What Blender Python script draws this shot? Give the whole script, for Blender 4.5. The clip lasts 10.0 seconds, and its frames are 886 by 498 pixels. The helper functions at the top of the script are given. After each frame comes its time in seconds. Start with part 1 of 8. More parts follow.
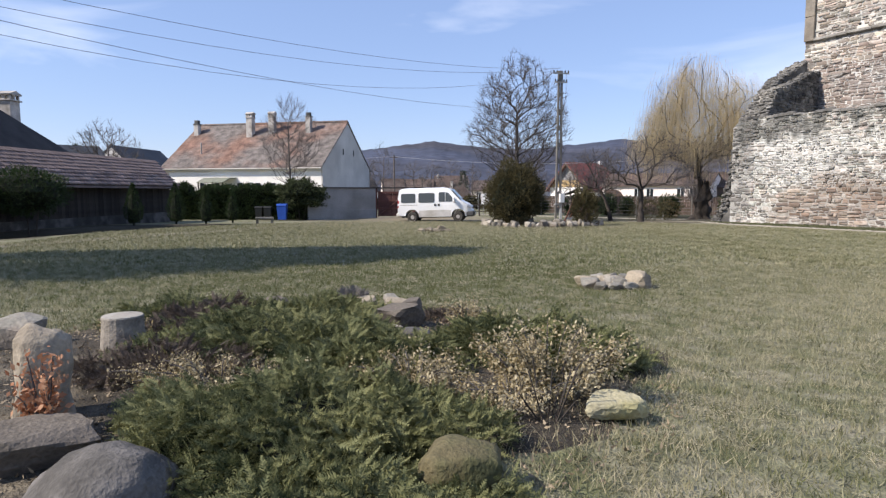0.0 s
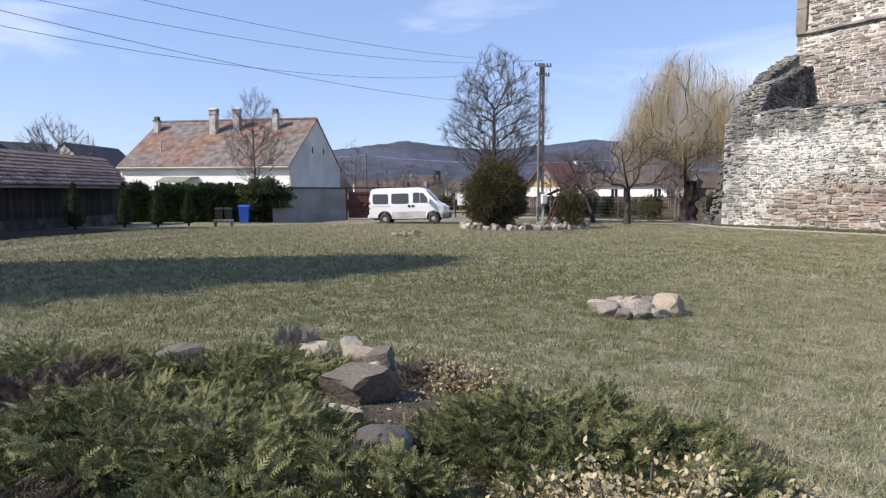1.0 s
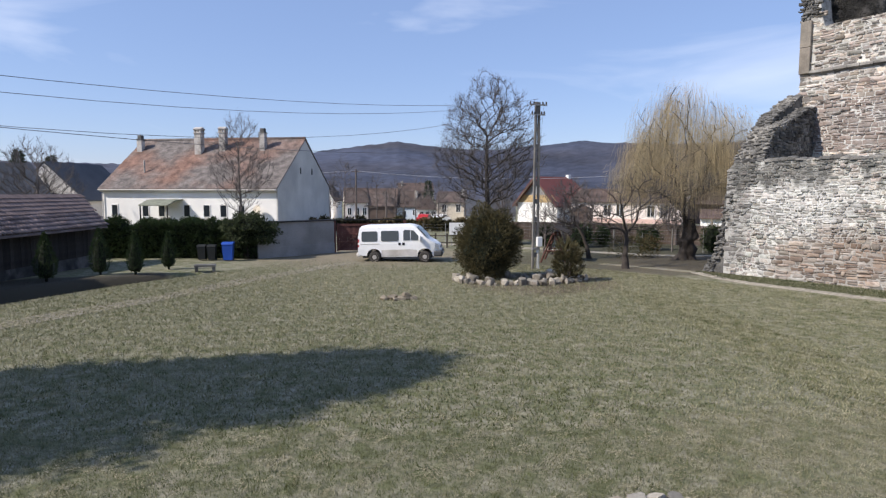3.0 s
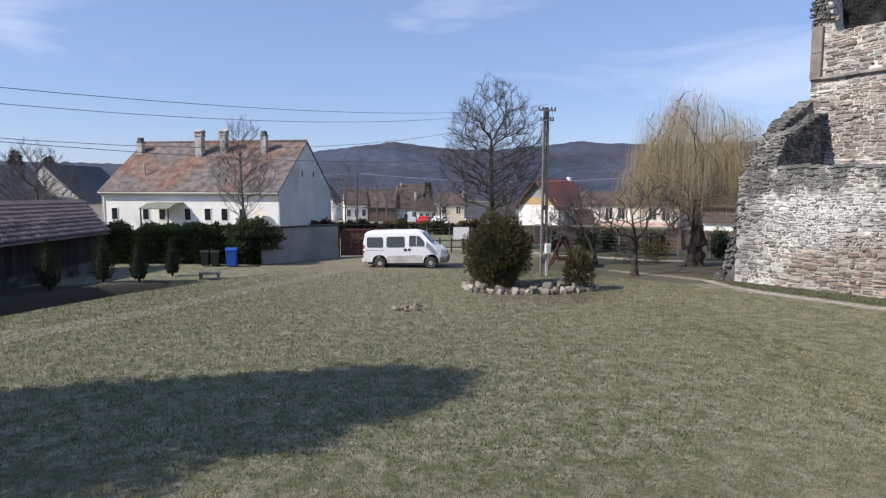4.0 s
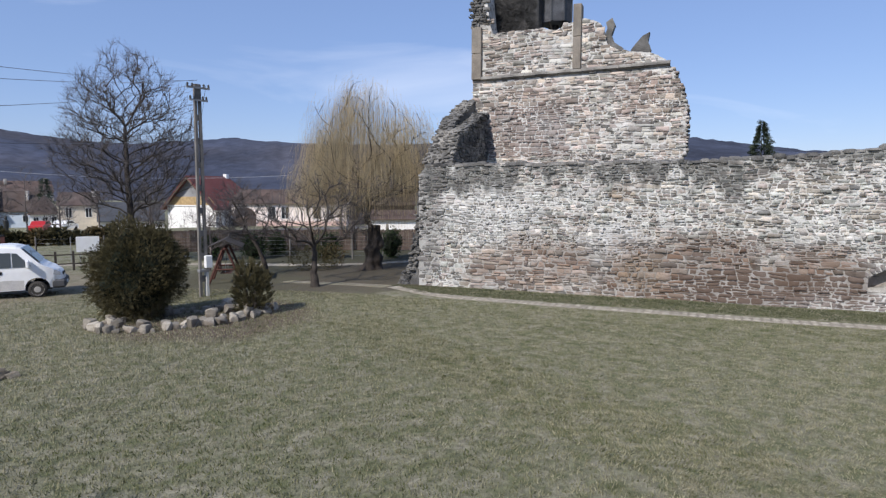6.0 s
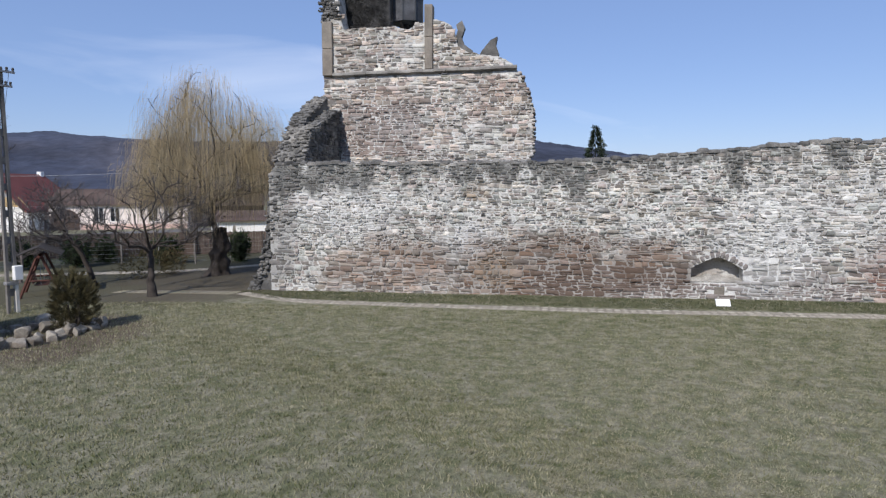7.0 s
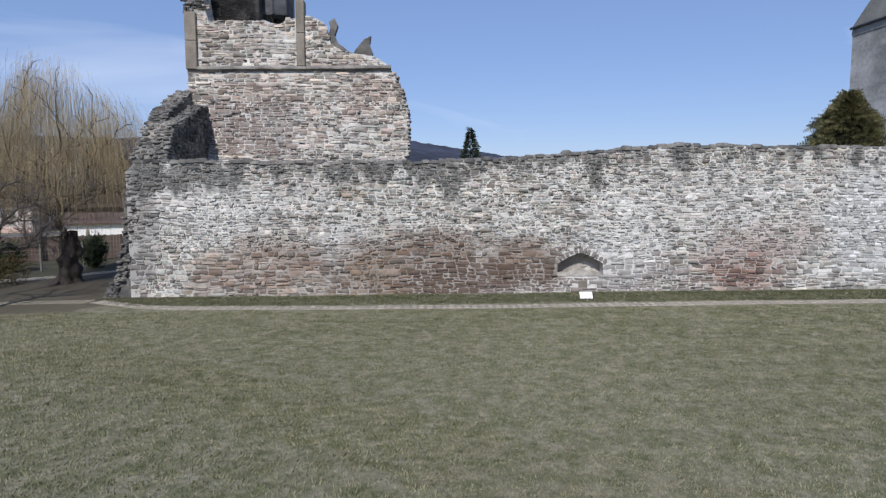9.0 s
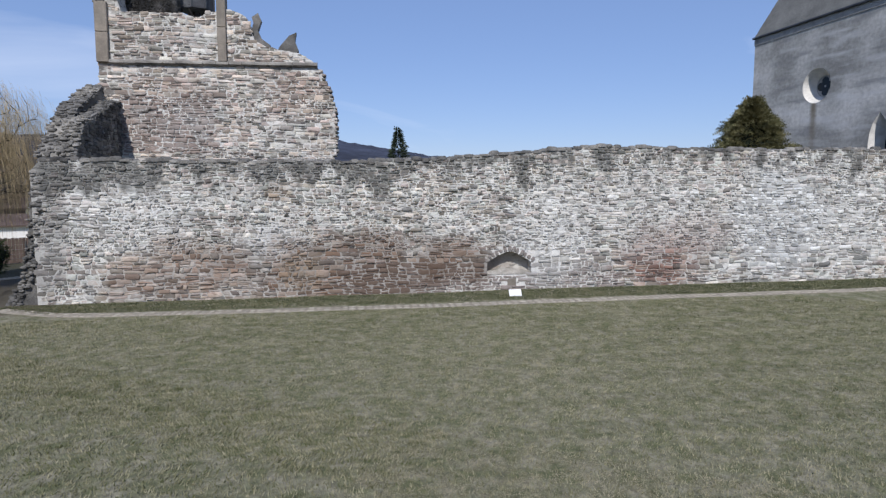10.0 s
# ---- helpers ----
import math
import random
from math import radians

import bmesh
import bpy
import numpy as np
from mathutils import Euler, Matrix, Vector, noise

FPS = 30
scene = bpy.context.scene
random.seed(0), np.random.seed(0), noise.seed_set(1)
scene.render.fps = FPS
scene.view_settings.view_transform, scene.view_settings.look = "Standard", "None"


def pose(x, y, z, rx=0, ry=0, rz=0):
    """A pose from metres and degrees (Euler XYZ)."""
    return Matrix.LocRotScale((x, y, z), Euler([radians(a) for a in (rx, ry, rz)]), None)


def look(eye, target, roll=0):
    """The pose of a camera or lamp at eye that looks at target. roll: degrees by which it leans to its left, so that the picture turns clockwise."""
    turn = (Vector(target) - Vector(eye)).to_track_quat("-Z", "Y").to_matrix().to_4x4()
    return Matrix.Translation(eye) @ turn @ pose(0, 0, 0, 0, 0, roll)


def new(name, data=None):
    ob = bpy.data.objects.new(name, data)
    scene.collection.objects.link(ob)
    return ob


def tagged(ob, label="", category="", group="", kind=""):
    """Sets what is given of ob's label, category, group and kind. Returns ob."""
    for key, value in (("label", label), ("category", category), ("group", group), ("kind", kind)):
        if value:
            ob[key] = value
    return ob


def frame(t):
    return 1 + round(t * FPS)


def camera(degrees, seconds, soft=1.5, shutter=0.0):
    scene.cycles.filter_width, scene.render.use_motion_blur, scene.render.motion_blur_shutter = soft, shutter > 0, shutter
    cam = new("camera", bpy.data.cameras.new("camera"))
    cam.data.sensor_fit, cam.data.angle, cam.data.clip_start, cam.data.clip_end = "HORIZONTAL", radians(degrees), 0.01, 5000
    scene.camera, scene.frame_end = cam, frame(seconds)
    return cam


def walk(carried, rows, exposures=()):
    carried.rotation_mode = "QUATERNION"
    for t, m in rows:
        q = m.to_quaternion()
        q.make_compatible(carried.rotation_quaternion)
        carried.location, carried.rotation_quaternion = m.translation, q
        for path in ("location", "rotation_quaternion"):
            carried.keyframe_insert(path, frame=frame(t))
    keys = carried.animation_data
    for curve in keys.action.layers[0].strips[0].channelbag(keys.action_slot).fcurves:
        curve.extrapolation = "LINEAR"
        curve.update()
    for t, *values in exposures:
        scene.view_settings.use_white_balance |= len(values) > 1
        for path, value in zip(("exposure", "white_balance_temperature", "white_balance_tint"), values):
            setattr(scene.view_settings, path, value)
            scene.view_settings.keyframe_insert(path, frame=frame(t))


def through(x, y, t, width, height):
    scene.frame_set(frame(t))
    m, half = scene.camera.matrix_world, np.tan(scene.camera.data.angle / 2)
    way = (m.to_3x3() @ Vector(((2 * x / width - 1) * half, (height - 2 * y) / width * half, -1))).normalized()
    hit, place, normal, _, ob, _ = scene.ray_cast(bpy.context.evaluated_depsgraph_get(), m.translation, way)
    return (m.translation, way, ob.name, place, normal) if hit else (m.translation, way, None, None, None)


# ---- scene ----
cam = camera(71.7, 10.0, soft=1.3)
METRES, EYE, TILT, LEAN, TURN = 10.7, 1.47, -3.5, 1.5, 0.0
ROWS = [
    (0.0, 0.0, 0.0, 0.0, 0.05, -1.84, -1.54),
    (0.5, -0.0075, 0.0963, 0.0066, -2.02, -1.79, -1.4),
    (1.0, -0.0062, 0.1942, 0.0141, -2.43, -1.79, -1.39),
    (1.5, -0.001, 0.2707, 0.0534, -2.57, -1.74, -1.44),
    (2.0, 0.0055, 0.299, 0.108, -2.65, -1.75, -1.47),
    (2.5, 0.0095, 0.3042, 0.1614, -2.95, -1.76, -1.48),
    (2.7, 0.0052, 0.3040, 0.1800, -3.10, -1.78, -1.45),
    (3.8, -0.0495, 0.3200, 0.2290, -3.48, -1.78, -1.45),
    (4.0, -0.0514, 0.3362, 0.2287, -3.54, -1.76, -1.48),
    (4.2, -0.0505, 0.3702, 0.2307, -6.02, -1.70, -1.30),
    (4.5, -0.0491, 0.4211, 0.2336, -15.96, -1.61, -0.66),
    (4.7, -0.0451, 0.4704, 0.2382, -23.27, -1.63, -0.15),
    (5.0, -0.039, 0.5443, 0.2452, -28.99, -1.65, 0.35),
    (5.2, -0.0290, 0.5918, 0.2505, -29.98, -1.66, 0.38),
    (6.3, 0.0430, 0.7692, 0.2585, -39.48, -1.78, 0.99),
    (6.5, 0.0445, 0.7779, 0.259, -43.77, -1.88, 1.27),
    (7.0, 0.049, 0.7772, 0.2603, -48.24, -2.0, 1.54),
    (7.5, 0.0526, 0.7711, 0.2596, -49.47, -2.0, 1.6),
    (8.0, 0.0547, 0.7663, 0.2588, -53.11, -2.11, 1.81),
    (8.5, 0.0548, 0.7655, 0.2583, -54.13, -2.13, 1.89),
    (9.0, 0.0561, 0.7639, 0.2574, -59.33, -2.32, 2.17),
    (9.5, 0.0554, 0.767, 0.2577, -64.56, -2.55, 2.49),
    (10.0, 0.0527, 0.773, 0.2574, -66.11, -2.61, 2.57),
]
EXPOSURES = [(t, ev, k, 13) for t, ev, k in ((0.0, 0.78, 6720), (1.2, 0.82, 6650), (2.0, 0.70, 6600), (4.5, 0.49, 6420), (6.5, 0.29, 6190), (9.0, 0.17, 6130), (10.0, 0.15, 6070))]
walk(cam, [(t, pose(0, 0, EYE, TILT, LEAN, TURN) @ pose(METRES * x, METRES * y, METRES * z, 90 + pitch, roll, yaw)) for t, x, y, z, yaw, pitch, roll in ROWS], EXPOSURES)

# ---- sky and sun ----
SUN_EL, SUN_AZ = 41.0, 250.0          # degrees; azimuth clockwise from +y
world = bpy.data.worlds.new("sky")
scene.world = world
world.use_nodes = True
wn, wl = world.node_tree.nodes, world.node_tree.links
sky = wn.new("ShaderNodeTexSky")
sky.sky_type, sky.sun_disc = "NISHITA", False
sky.sun_elevation, sky.sun_rotation = radians(SUN_EL), radians(SUN_AZ)
sky.air_density, sky.dust_density, sky.ozone_density = 1.0, 0.3, 3.0
wco = wn.new("ShaderNodeTexCoord")
wmap = wn.new("ShaderNodeMapping")
wmap.inputs["Scale"].default_value = (1.2, 2.2, 5.0)
wmap.inputs["Rotation"].default_value = (0.2, 0.3, 0.5)
wnoise = wn.new("ShaderNodeTexNoise")
wnoise.inputs["Scale"].default_value, wnoise.inputs["Detail"].default_value = 1.6, 7.0
wnoise.inputs["Distortion"].default_value = 0.6
wramp = wn.new("ShaderNodeValToRGB")
wramp.color_ramp.elements[0].position, wramp.color_ramp.elements[1].position = 0.55, 0.88
wramp.color_ramp.elements[1].color = (0.55, 0.55, 0.55, 1)
wmix = wn.new("ShaderNodeMix")
wmix.data_type = "RGBA"
wmix.inputs["B"].default_value = (8.5, 8.9, 9.6, 1)
wl.new(wco.outputs["Generated"], wmap.inputs["Vector"])
wl.new(wmap.outputs["Vector"], wnoise.inputs["Vector"])
wl.new(wnoise.outputs["Fac"], wramp.inputs["Fac"])
wl.new(wramp.outputs["Color"], wmix.inputs["Factor"])
wtint = wn.new("ShaderNodeMix")
wtint.data_type, wtint.blend_type = "RGBA", "MULTIPLY"
wtint.inputs["Factor"].default_value = 1.0
wtint.inputs["B"].default_value = (0.97, 0.93, 1.0, 1)
wl.new(sky.outputs["Color"], wtint.inputs["A"])
weven = wn.new("ShaderNodeMix")
weven.data_type = "RGBA"
weven.inputs["Factor"].default_value = 0.45
weven.inputs["B"].default_value = (2.35, 3.5, 6.1, 1)
wl.new(wtint.outputs["Result"], weven.inputs["A"])
wl.new(weven.outputs["Result"], wmix.inputs["A"])
wl.new(wmix.outputs["Result"], wn["Background"].inputs["Color"])
wn["Background"].inputs["Strength"].default_value = 0.099
sun_data = bpy.data.lights.new("sun", "SUN")
sun_data.energy, sun_data.angle, sun_data.color = 3.6, radians(0.53), (1.0, 0.94, 0.85)
sun = new("sun", sun_data)
_sd = Vector((math.sin(radians(SUN_AZ)) * math.cos(radians(SUN_EL)), math.cos(radians(SUN_AZ)) * math.cos(radians(SUN_EL)), math.sin(radians(SUN_EL))))
sun.matrix_world = look(_sd * 60, (0, 0, 0))


# ---- materials ----
def mat(name, base, rough=0.85, var=0.25, scale=3.0, fine=40.0, bump=0.3, bump_dist=0.02, metal=0.0, rnd=0.0, island=0.0, second=None, second_scale=0.8, second_amount=(0.45, 0.62), spec=0.3):
    """Procedural surface: two noise scales, a second tone in patches, random shift per object or per island."""
    m = bpy.data.materials.new(name)
    m.use_nodes = True
    n, l = m.node_tree.nodes, m.node_tree.links
    b = n["Principled BSDF"]
    b.inputs["Roughness"].default_value, b.inputs["Metallic"].default_value = rough, metal
    b.inputs["Specular IOR Level"].default_value = spec
    co = n.new("ShaderNodeTexCoord")
    def tex(sc, detail=5.0):
        t = n.new("ShaderNodeTexNoise")
        t.inputs["Scale"].default_value, t.inputs["Detail"].default_value = sc, detail
        l.new(co.outputs["Object"], t.inputs["Vector"])
        return t
    def mixed(kind, fac, a, bb):
        x = n.new("ShaderNodeMix")
        x.data_type, x.blend_type = "RGBA", kind
        for key, v in (("Factor", fac), ("A", a), ("B", bb)):
            if hasattr(v, "node"):
                l.new(v, x.inputs[key])
            elif key == "Factor":
                x.inputs[key].default_value = v
            else:
                x.inputs[key].default_value = (*v[:3], 1)
        return x.outputs["Result"]
    def ramp(src, lo, hi, p0=0.3, p1=0.7):
        r = n.new("ShaderNodeMapRange")
        r.inputs["From Min"].default_value, r.inputs["From Max"].default_value = p0, p1
        r.inputs["To Min"].default_value, r.inputs["To Max"].default_value = lo, hi
        l.new(src, r.inputs["Value"])
        return r.outputs["Result"]
    def grey(v):
        c = n.new("ShaderNodeCombineColor")
        for k in ("Red", "Green", "Blue"):
            l.new(v, c.inputs[k])
        return c.outputs["Color"]
    col = base
    if second is not None:
        col = mixed("MIX", ramp(tex(second_scale, 8.0).outputs["Fac"], 0, 1, *second_amount), base, second)
    big, small = tex(scale), tex(fine, 3.0)
    col = mixed("MULTIPLY", 1.0, col, grey(ramp(big.outputs["Fac"], 1 - var, 1 + var)))
    col = mixed("MULTIPLY", 1.0, col, grey(ramp(small.outputs["Fac"], 1 - var * 0.6, 1 + var * 0.6)))
    if rnd:
        oi = n.new("ShaderNodeObjectInfo")
        col = mixed("MULTIPLY", 1.0, col, grey(ramp(oi.outputs["Random"], 1 - rnd, 1 + rnd, 0, 1)))
    if island:
        ge = n.new("ShaderNodeNewGeometry")
        col = mixed("MULTIPLY", 1.0, col, grey(ramp(ge.outputs["Random Per Island"], 1 - island, 1 + island, 0, 1)))
    l.new(col, b.inputs["Base Color"]) if hasattr(col, "node") else None
    if bump:
        bp = n.new("ShaderNodeBump")
        bp.inputs["Strength"].default_value, bp.inputs["Distance"].default_value = bump, bump_dist
        l.new(small.outputs["Fac"], bp.inputs["Height"])
        l.new(bp.outputs["Normal"], b.inputs["Normal"])
    return m


def zone_shift(n, l, co, total, cx, cy, r, soft, amount):
    """Adds amount to a mix factor inside a soft round zone of the lawn that is drier or greener than the rest."""
    v = n.new("ShaderNodeVectorMath")
    v.operation = "DISTANCE"
    flat = n.new("ShaderNodeMapping")
    flat.inputs["Location"].default_value, flat.inputs["Scale"].default_value = (-cx, -cy, 0), (1, 1, 0)
    l.new(co.outputs["Object"], flat.inputs["Vector"])
    l.new(flat.outputs["Vector"], v.inputs[0])
    k = n.new("ShaderNodeMapRange")
    k.interpolation_type = "SMOOTHSTEP"
    k.inputs["From Min"].default_value, k.inputs["From Max"].default_value = r - soft, r + soft
    k.inputs["To Min"].default_value, k.inputs["To Max"].default_value = amount, 0
    l.new(v.outputs["Value"], k.inputs["Value"])
    add = n.new("ShaderNodeMath")
    l.new(total, add.inputs[0])
    l.new(k.outputs["Result"], add.inputs[1])
    return add.outputs[0]


# dry straw right of the bed and by the wall, greener turf past the bed and in the tree's shade
LAWN_ZONES = ((7.0, 5.3, 3.5, 2.4, 0.42), (13.0, 12.0, 3.0, 3.0, 0.16), (1.0, 15.5, 4.5, 3.0, -0.10), (-0.3, 9.0, 3.4, 2.2, -0.36), (2.0, 12.3, 3.0, 2.4, -0.24), (6.0, 12.0, 1.8, 1.8, 0.12), (9.4, 12.6, 1.8, 1.8, -0.08), (-5.5, 12.0, 3.5, 2.5, -0.15), (8.5, 25.0, 3.5, 3.0, 0.14), (0.0, 24.0, 4.0, 3.0, 0.22), (-3.0, 30.0, 5.0, 3.0, 0.25), (-2.6, 9.2, 2.6, 2.0, -0.26), (11.5, 12.0, 2.6, 2.4, 0.14))


def leaf_mat(name, a, b_, island=0.35, through=0.25, patch=1.6, gain=2.2, zones=(), each=0.75, broad=0.0, along=False):
    """Leaves, needles and blades: two tones by island, a little light through them."""
    m = bpy.data.materials.new(name)
    m.use_nodes = True
    n, l = m.node_tree.nodes, m.node_tree.links
    b = n["Principled BSDF"]
    b.inputs["Roughness"].default_value, b.inputs["Specular IOR Level"].default_value = 0.7, 0.2
    ge = n.new("ShaderNodeNewGeometry")
    co = n.new("ShaderNodeTexCoord")
    t = n.new("ShaderNodeTexNoise")
    t.inputs["Scale"].default_value, t.inputs["Detail"].default_value = patch, 5.0
    if along:
        # drawn out along the mowing rows
        turn = n.new("ShaderNodeMapping")
        turn.vector_type = "TEXTURE"
        turn.inputs["Rotation"].default_value, turn.inputs["Scale"].default_value = (0, 0, radians(-57.4)), (1.7, 0.6, 1.0)
        l.new(co.outputs["Object"], turn.inputs["Vector"])
        l.new(turn.outputs["Vector"], t.inputs["Vector"])
    else:
        l.new(co.outputs["Object"], t.inputs["Vector"])
    ad = n.new("ShaderNodeMath")
    ad.operation = "MULTIPLY_ADD"
    ad.inputs[1].default_value = gain
    ad.inputs[2].default_value = 0.15 - 0.5 * gain
    l.new(t.outputs["Fac"], ad.inputs[0])
    ad2 = n.new("ShaderNodeMath")
    ad2.operation = "MULTIPLY_ADD"
    ad2.use_clamp = True
    ad2.inputs[1].default_value = each
    l.new(ge.outputs["Random Per Island"], ad2.inputs[0])
    total = ad.outputs[0]
    if broad:
        t2 = n.new("ShaderNodeTexNoise")
        t2.inputs["Scale"].default_value, t2.inputs["Detail"].default_value = 0.6, 4.0
        l.new(co.outputs["Object"], t2.inputs["Vector"])
        wide = n.new("ShaderNodeMath")
        wide.operation = "MULTIPLY_ADD"
        wide.inputs[1].default_value = broad
        l.new(t2.outputs["Fac"], wide.inputs[0])
        shifted = n.new("ShaderNodeMath")
        shifted.operation = "SUBTRACT"
        shifted.inputs[1].default_value = 0.5 * broad
        l.new(total, shifted.inputs[0])
        l.new(shifted.outputs[0], wide.inputs[2])
        total = wide.outputs[0]
    for cx, cy, r, soft, amount in zones:
        total = zone_shift(n, l, co, total, cx, cy, r, soft, amount)
    l.new(total, ad2.inputs[2])
    x = n.new("ShaderNodeMix")
    x.data_type = "RGBA"
    x.inputs["A"].default_value, x.inputs["B"].default_value = (*a, 1), (*b_, 1)
    l.new(ad2.outputs[0], x.inputs["Factor"])
    l.new(x.outputs["Result"], b.inputs["Base Color"])
    if through:
        tr = n.new("ShaderNodeBsdfTranslucent")
        l.new(x.outputs["Result"], tr.inputs["Color"])
        ms = n.new("ShaderNodeMixShader")
        ms.inputs[0].default_value = through
        l.new(b.outputs[0], ms.inputs[1])
        l.new(tr.outputs[0], ms.inputs[2])
        l.new(ms.outputs[0], n["Material Output"].inputs["Surface"])
    return m


def glass_mat(name, tint=(0.02, 0.025, 0.03)):
    m = bpy.data.materials.new(name)
    m.use_nodes = True
    b = m.node_tree.nodes["Principled BSDF"]
    b.inputs["Base Color"].default_value = (*tint, 1)
    b.inputs["Roughness"].default_value, b.inputs["Specular IOR Level"].default_value = 0.1, 0.2
    return m


def masonry_mat(name, light, dark, brown, island=0.35, spots=(), soot_from=4.0, soot=0.8, pale=(0.5, 0.49, 0.46), pale_amount=0.5, veil_amount=0.5, eroded=0.0):
    """Rubble stone: tone by piece, brown and limewashed patches, dark weathering running down from its top, grain."""
    m = mat(name, light, 0.92, 0.25, 1.7, 24.0, 0.5, 0.03, island=island, second=pale, second_scale=0.32, second_amount=(0.52, 0.52 + 0.2 / max(0.05, pale_amount)))
    n, l = m.node_tree.nodes, m.node_tree.links
    b = n["Principled BSDF"]
    cur = b.inputs["Base Color"].links[0].from_socket
    co = n.new("ShaderNodeTexCoord")
    sep = n.new("ShaderNodeSeparateXYZ")
    l.new(co.outputs["Object"], sep.inputs[0])
    def noise_(scale, detail, stretch=None):
        t = n.new("ShaderNodeTexNoise")
        t.inputs["Scale"].default_value, t.inputs["Detail"].default_value = scale, detail
        if stretch:
            mp = n.new("ShaderNodeMapping")
            mp.inputs["Scale"].default_value = stretch
            l.new(co.outputs["Object"], mp.inputs["Vector"])
            l.new(mp.outputs["Vector"], t.inputs["Vector"])
        else:
            l.new(co.outputs["Object"], t.inputs["Vector"])
        return t.outputs["Fac"]
    def math_(op, a_, bb, clamp=False):
        x = n.new("ShaderNodeMath")
        x.operation, x.use_clamp = op, clamp
        for i, v in enumerate((a_, bb)):
            if hasattr(v, "node"):
                l.new(v, x.inputs[i])
            else:
                x.inputs[i].default_value = v
        return x.outputs[0]
    def blend(fac, colour):
        x = n.new("ShaderNodeMix")
        x.data_type = "RGBA"
        l.new(fac, x.inputs["Factor"])
        l.new(cur, x.inputs["A"])
        x.inputs["B"].default_value = (*colour, 1)
        return x.outputs["Result"]
    # each stone leans to its own hue: pinkish, greenish grey, buff
    gi_ = n.new("ShaderNodeNewGeometry")
    fr = math_("FRACT", math_("MULTIPLY", gi_.outputs["Random Per Island"], 37.7), 0.0)
    hue = n.new("ShaderNodeValToRGB")
    hue.color_ramp.interpolation = "CONSTANT"
    for pos, tint in ((0.0, (1.05, 0.98, 0.94)), (0.25, (0.95, 1.0, 0.98)), (0.5, (1.06, 1.0, 0.92)), (0.68, (0.99, 1.0, 1.02)), (0.85, (1.08, 0.97, 0.96))):
        el = hue.color_ramp.elements[0] if pos == 0 else hue.color_ramp.elements.new(pos)
        el.position, el.color = pos, (*tint, 1)
    hue.color_ramp.elements.remove(hue.color_ramp.elements[-1]) if hue.color_ramp.elements[-1].position > 0.9 else None
    l.new(fr, hue.inputs["Fac"])
    mul = n.new("ShaderNodeMix")
    mul.data_type, mul.blend_type = "RGBA", "MULTIPLY"
    mul.inputs["Factor"].default_value = 1.0 if island else 0.0
    l.new(cur, mul.inputs["A"])
    l.new(hue.outputs["Color"], mul.inputs["B"])
    cur = mul.outputs["Result"]
    # broken limewash skins and dark pits of their own shape
    if eroded:
        worn = math_("MULTIPLY", math_("SUBTRACT", math_("ADD", noise_(3.4, 7.0), math_("MULTIPLY", noise_(0.7, 3.0), 0.7)), 0.87), 7.0, True)
        cur = blend(math_("MULTIPLY", worn, eroded), (0.16, 0.148, 0.128))
    veil = math_("MULTIPLY", math_("SUBTRACT", math_("ADD", noise_(2.9, 10.0), math_("MULTIPLY", noise_(0.5, 4.0), 1.1)), 1.06), 5.0, True)
    cur = blend(math_("MULTIPLY", veil, veil_amount), (0.55, 0.55, 0.52))
    pits = math_("MULTIPLY", math_("SUBTRACT", noise_(5.5, 9.0, (0.7, 0.7, 1.5)), 0.565), 12.0, True)
    cur = blend(math_("MULTIPLY", pits, 0.78), (0.075, 0.07, 0.065))
    ge = n.new("ShaderNodeNewGeometry")
    pick = math_("ADD", math_("MULTIPLY", ge.outputs["Random Per Island"], 0.7), 0.45)
    ragged = math_("MULTIPLY", math_("SUBTRACT", noise_(0.8, 6.0), 0.5), 2.2)
    for sx, sz, rx, rz, amount, colour in spots:
        dx = math_("DIVIDE", math_("SUBTRACT", sep.outputs["X"], sx), rx)
        dz = math_("DIVIDE", math_("SUBTRACT", sep.outputs["Z"], sz), rz)
        dist = math_("ADD", math_("MULTIPLY", dx, dx), math_("MULTIPLY", dz, dz))
        f = math_("MULTIPLY", math_("SUBTRACT", math_("ADD", 1.25, ragged), dist), 1.1, True)
        cur = blend(math_("MULTIPLY", f, math_("MULTIPLY", pick, amount), True), colour)
    if island:
        each = n.new("ShaderNodeMapRange")
        each.inputs["To Min"].default_value, each.inputs["To Max"].default_value = 0.5, 1.42
        l.new(math_("FRACT", math_("MULTIPLY", ge.outputs["Random Per Island"], 91.3), 0.0), each.inputs["Value"])
        vary = n.new("ShaderNodeMix")
        vary.data_type, vary.blend_type = "RGBA", "MULTIPLY"
        vary.inputs["Factor"].default_value = 1.0
        cc = n.new("ShaderNodeCombineColor")
        for key in ("Red", "Green", "Blue"):
            l.new(each.outputs["Result"], cc.inputs[key])
        l.new(cur, vary.inputs["A"])
        l.new(cc.outputs["Color"], vary.inputs["B"])
        cur = vary.outputs["Result"]
    streak = math_("MULTIPLY", math_("SUBTRACT", noise_(1.3, 10.0, (1.0, 1.0, 0.5)), 0.5), 7.0)
    climb = math_("MINIMUM", math_("MAXIMUM", math_("MULTIPLY", math_("SUBTRACT", sep.outputs["X"], 10.0), 0.09), 0.0), 0.9)
    high = math_("MULTIPLY", math_("ADD", math_("SUBTRACT", math_("SUBTRACT", sep.outputs["Z"], climb), soot_from), streak), 1.5, True)
    cur = blend(math_("MULTIPLY", high, soot), dark)
    l.new(cur, b.inputs["Base Color"])
    return m


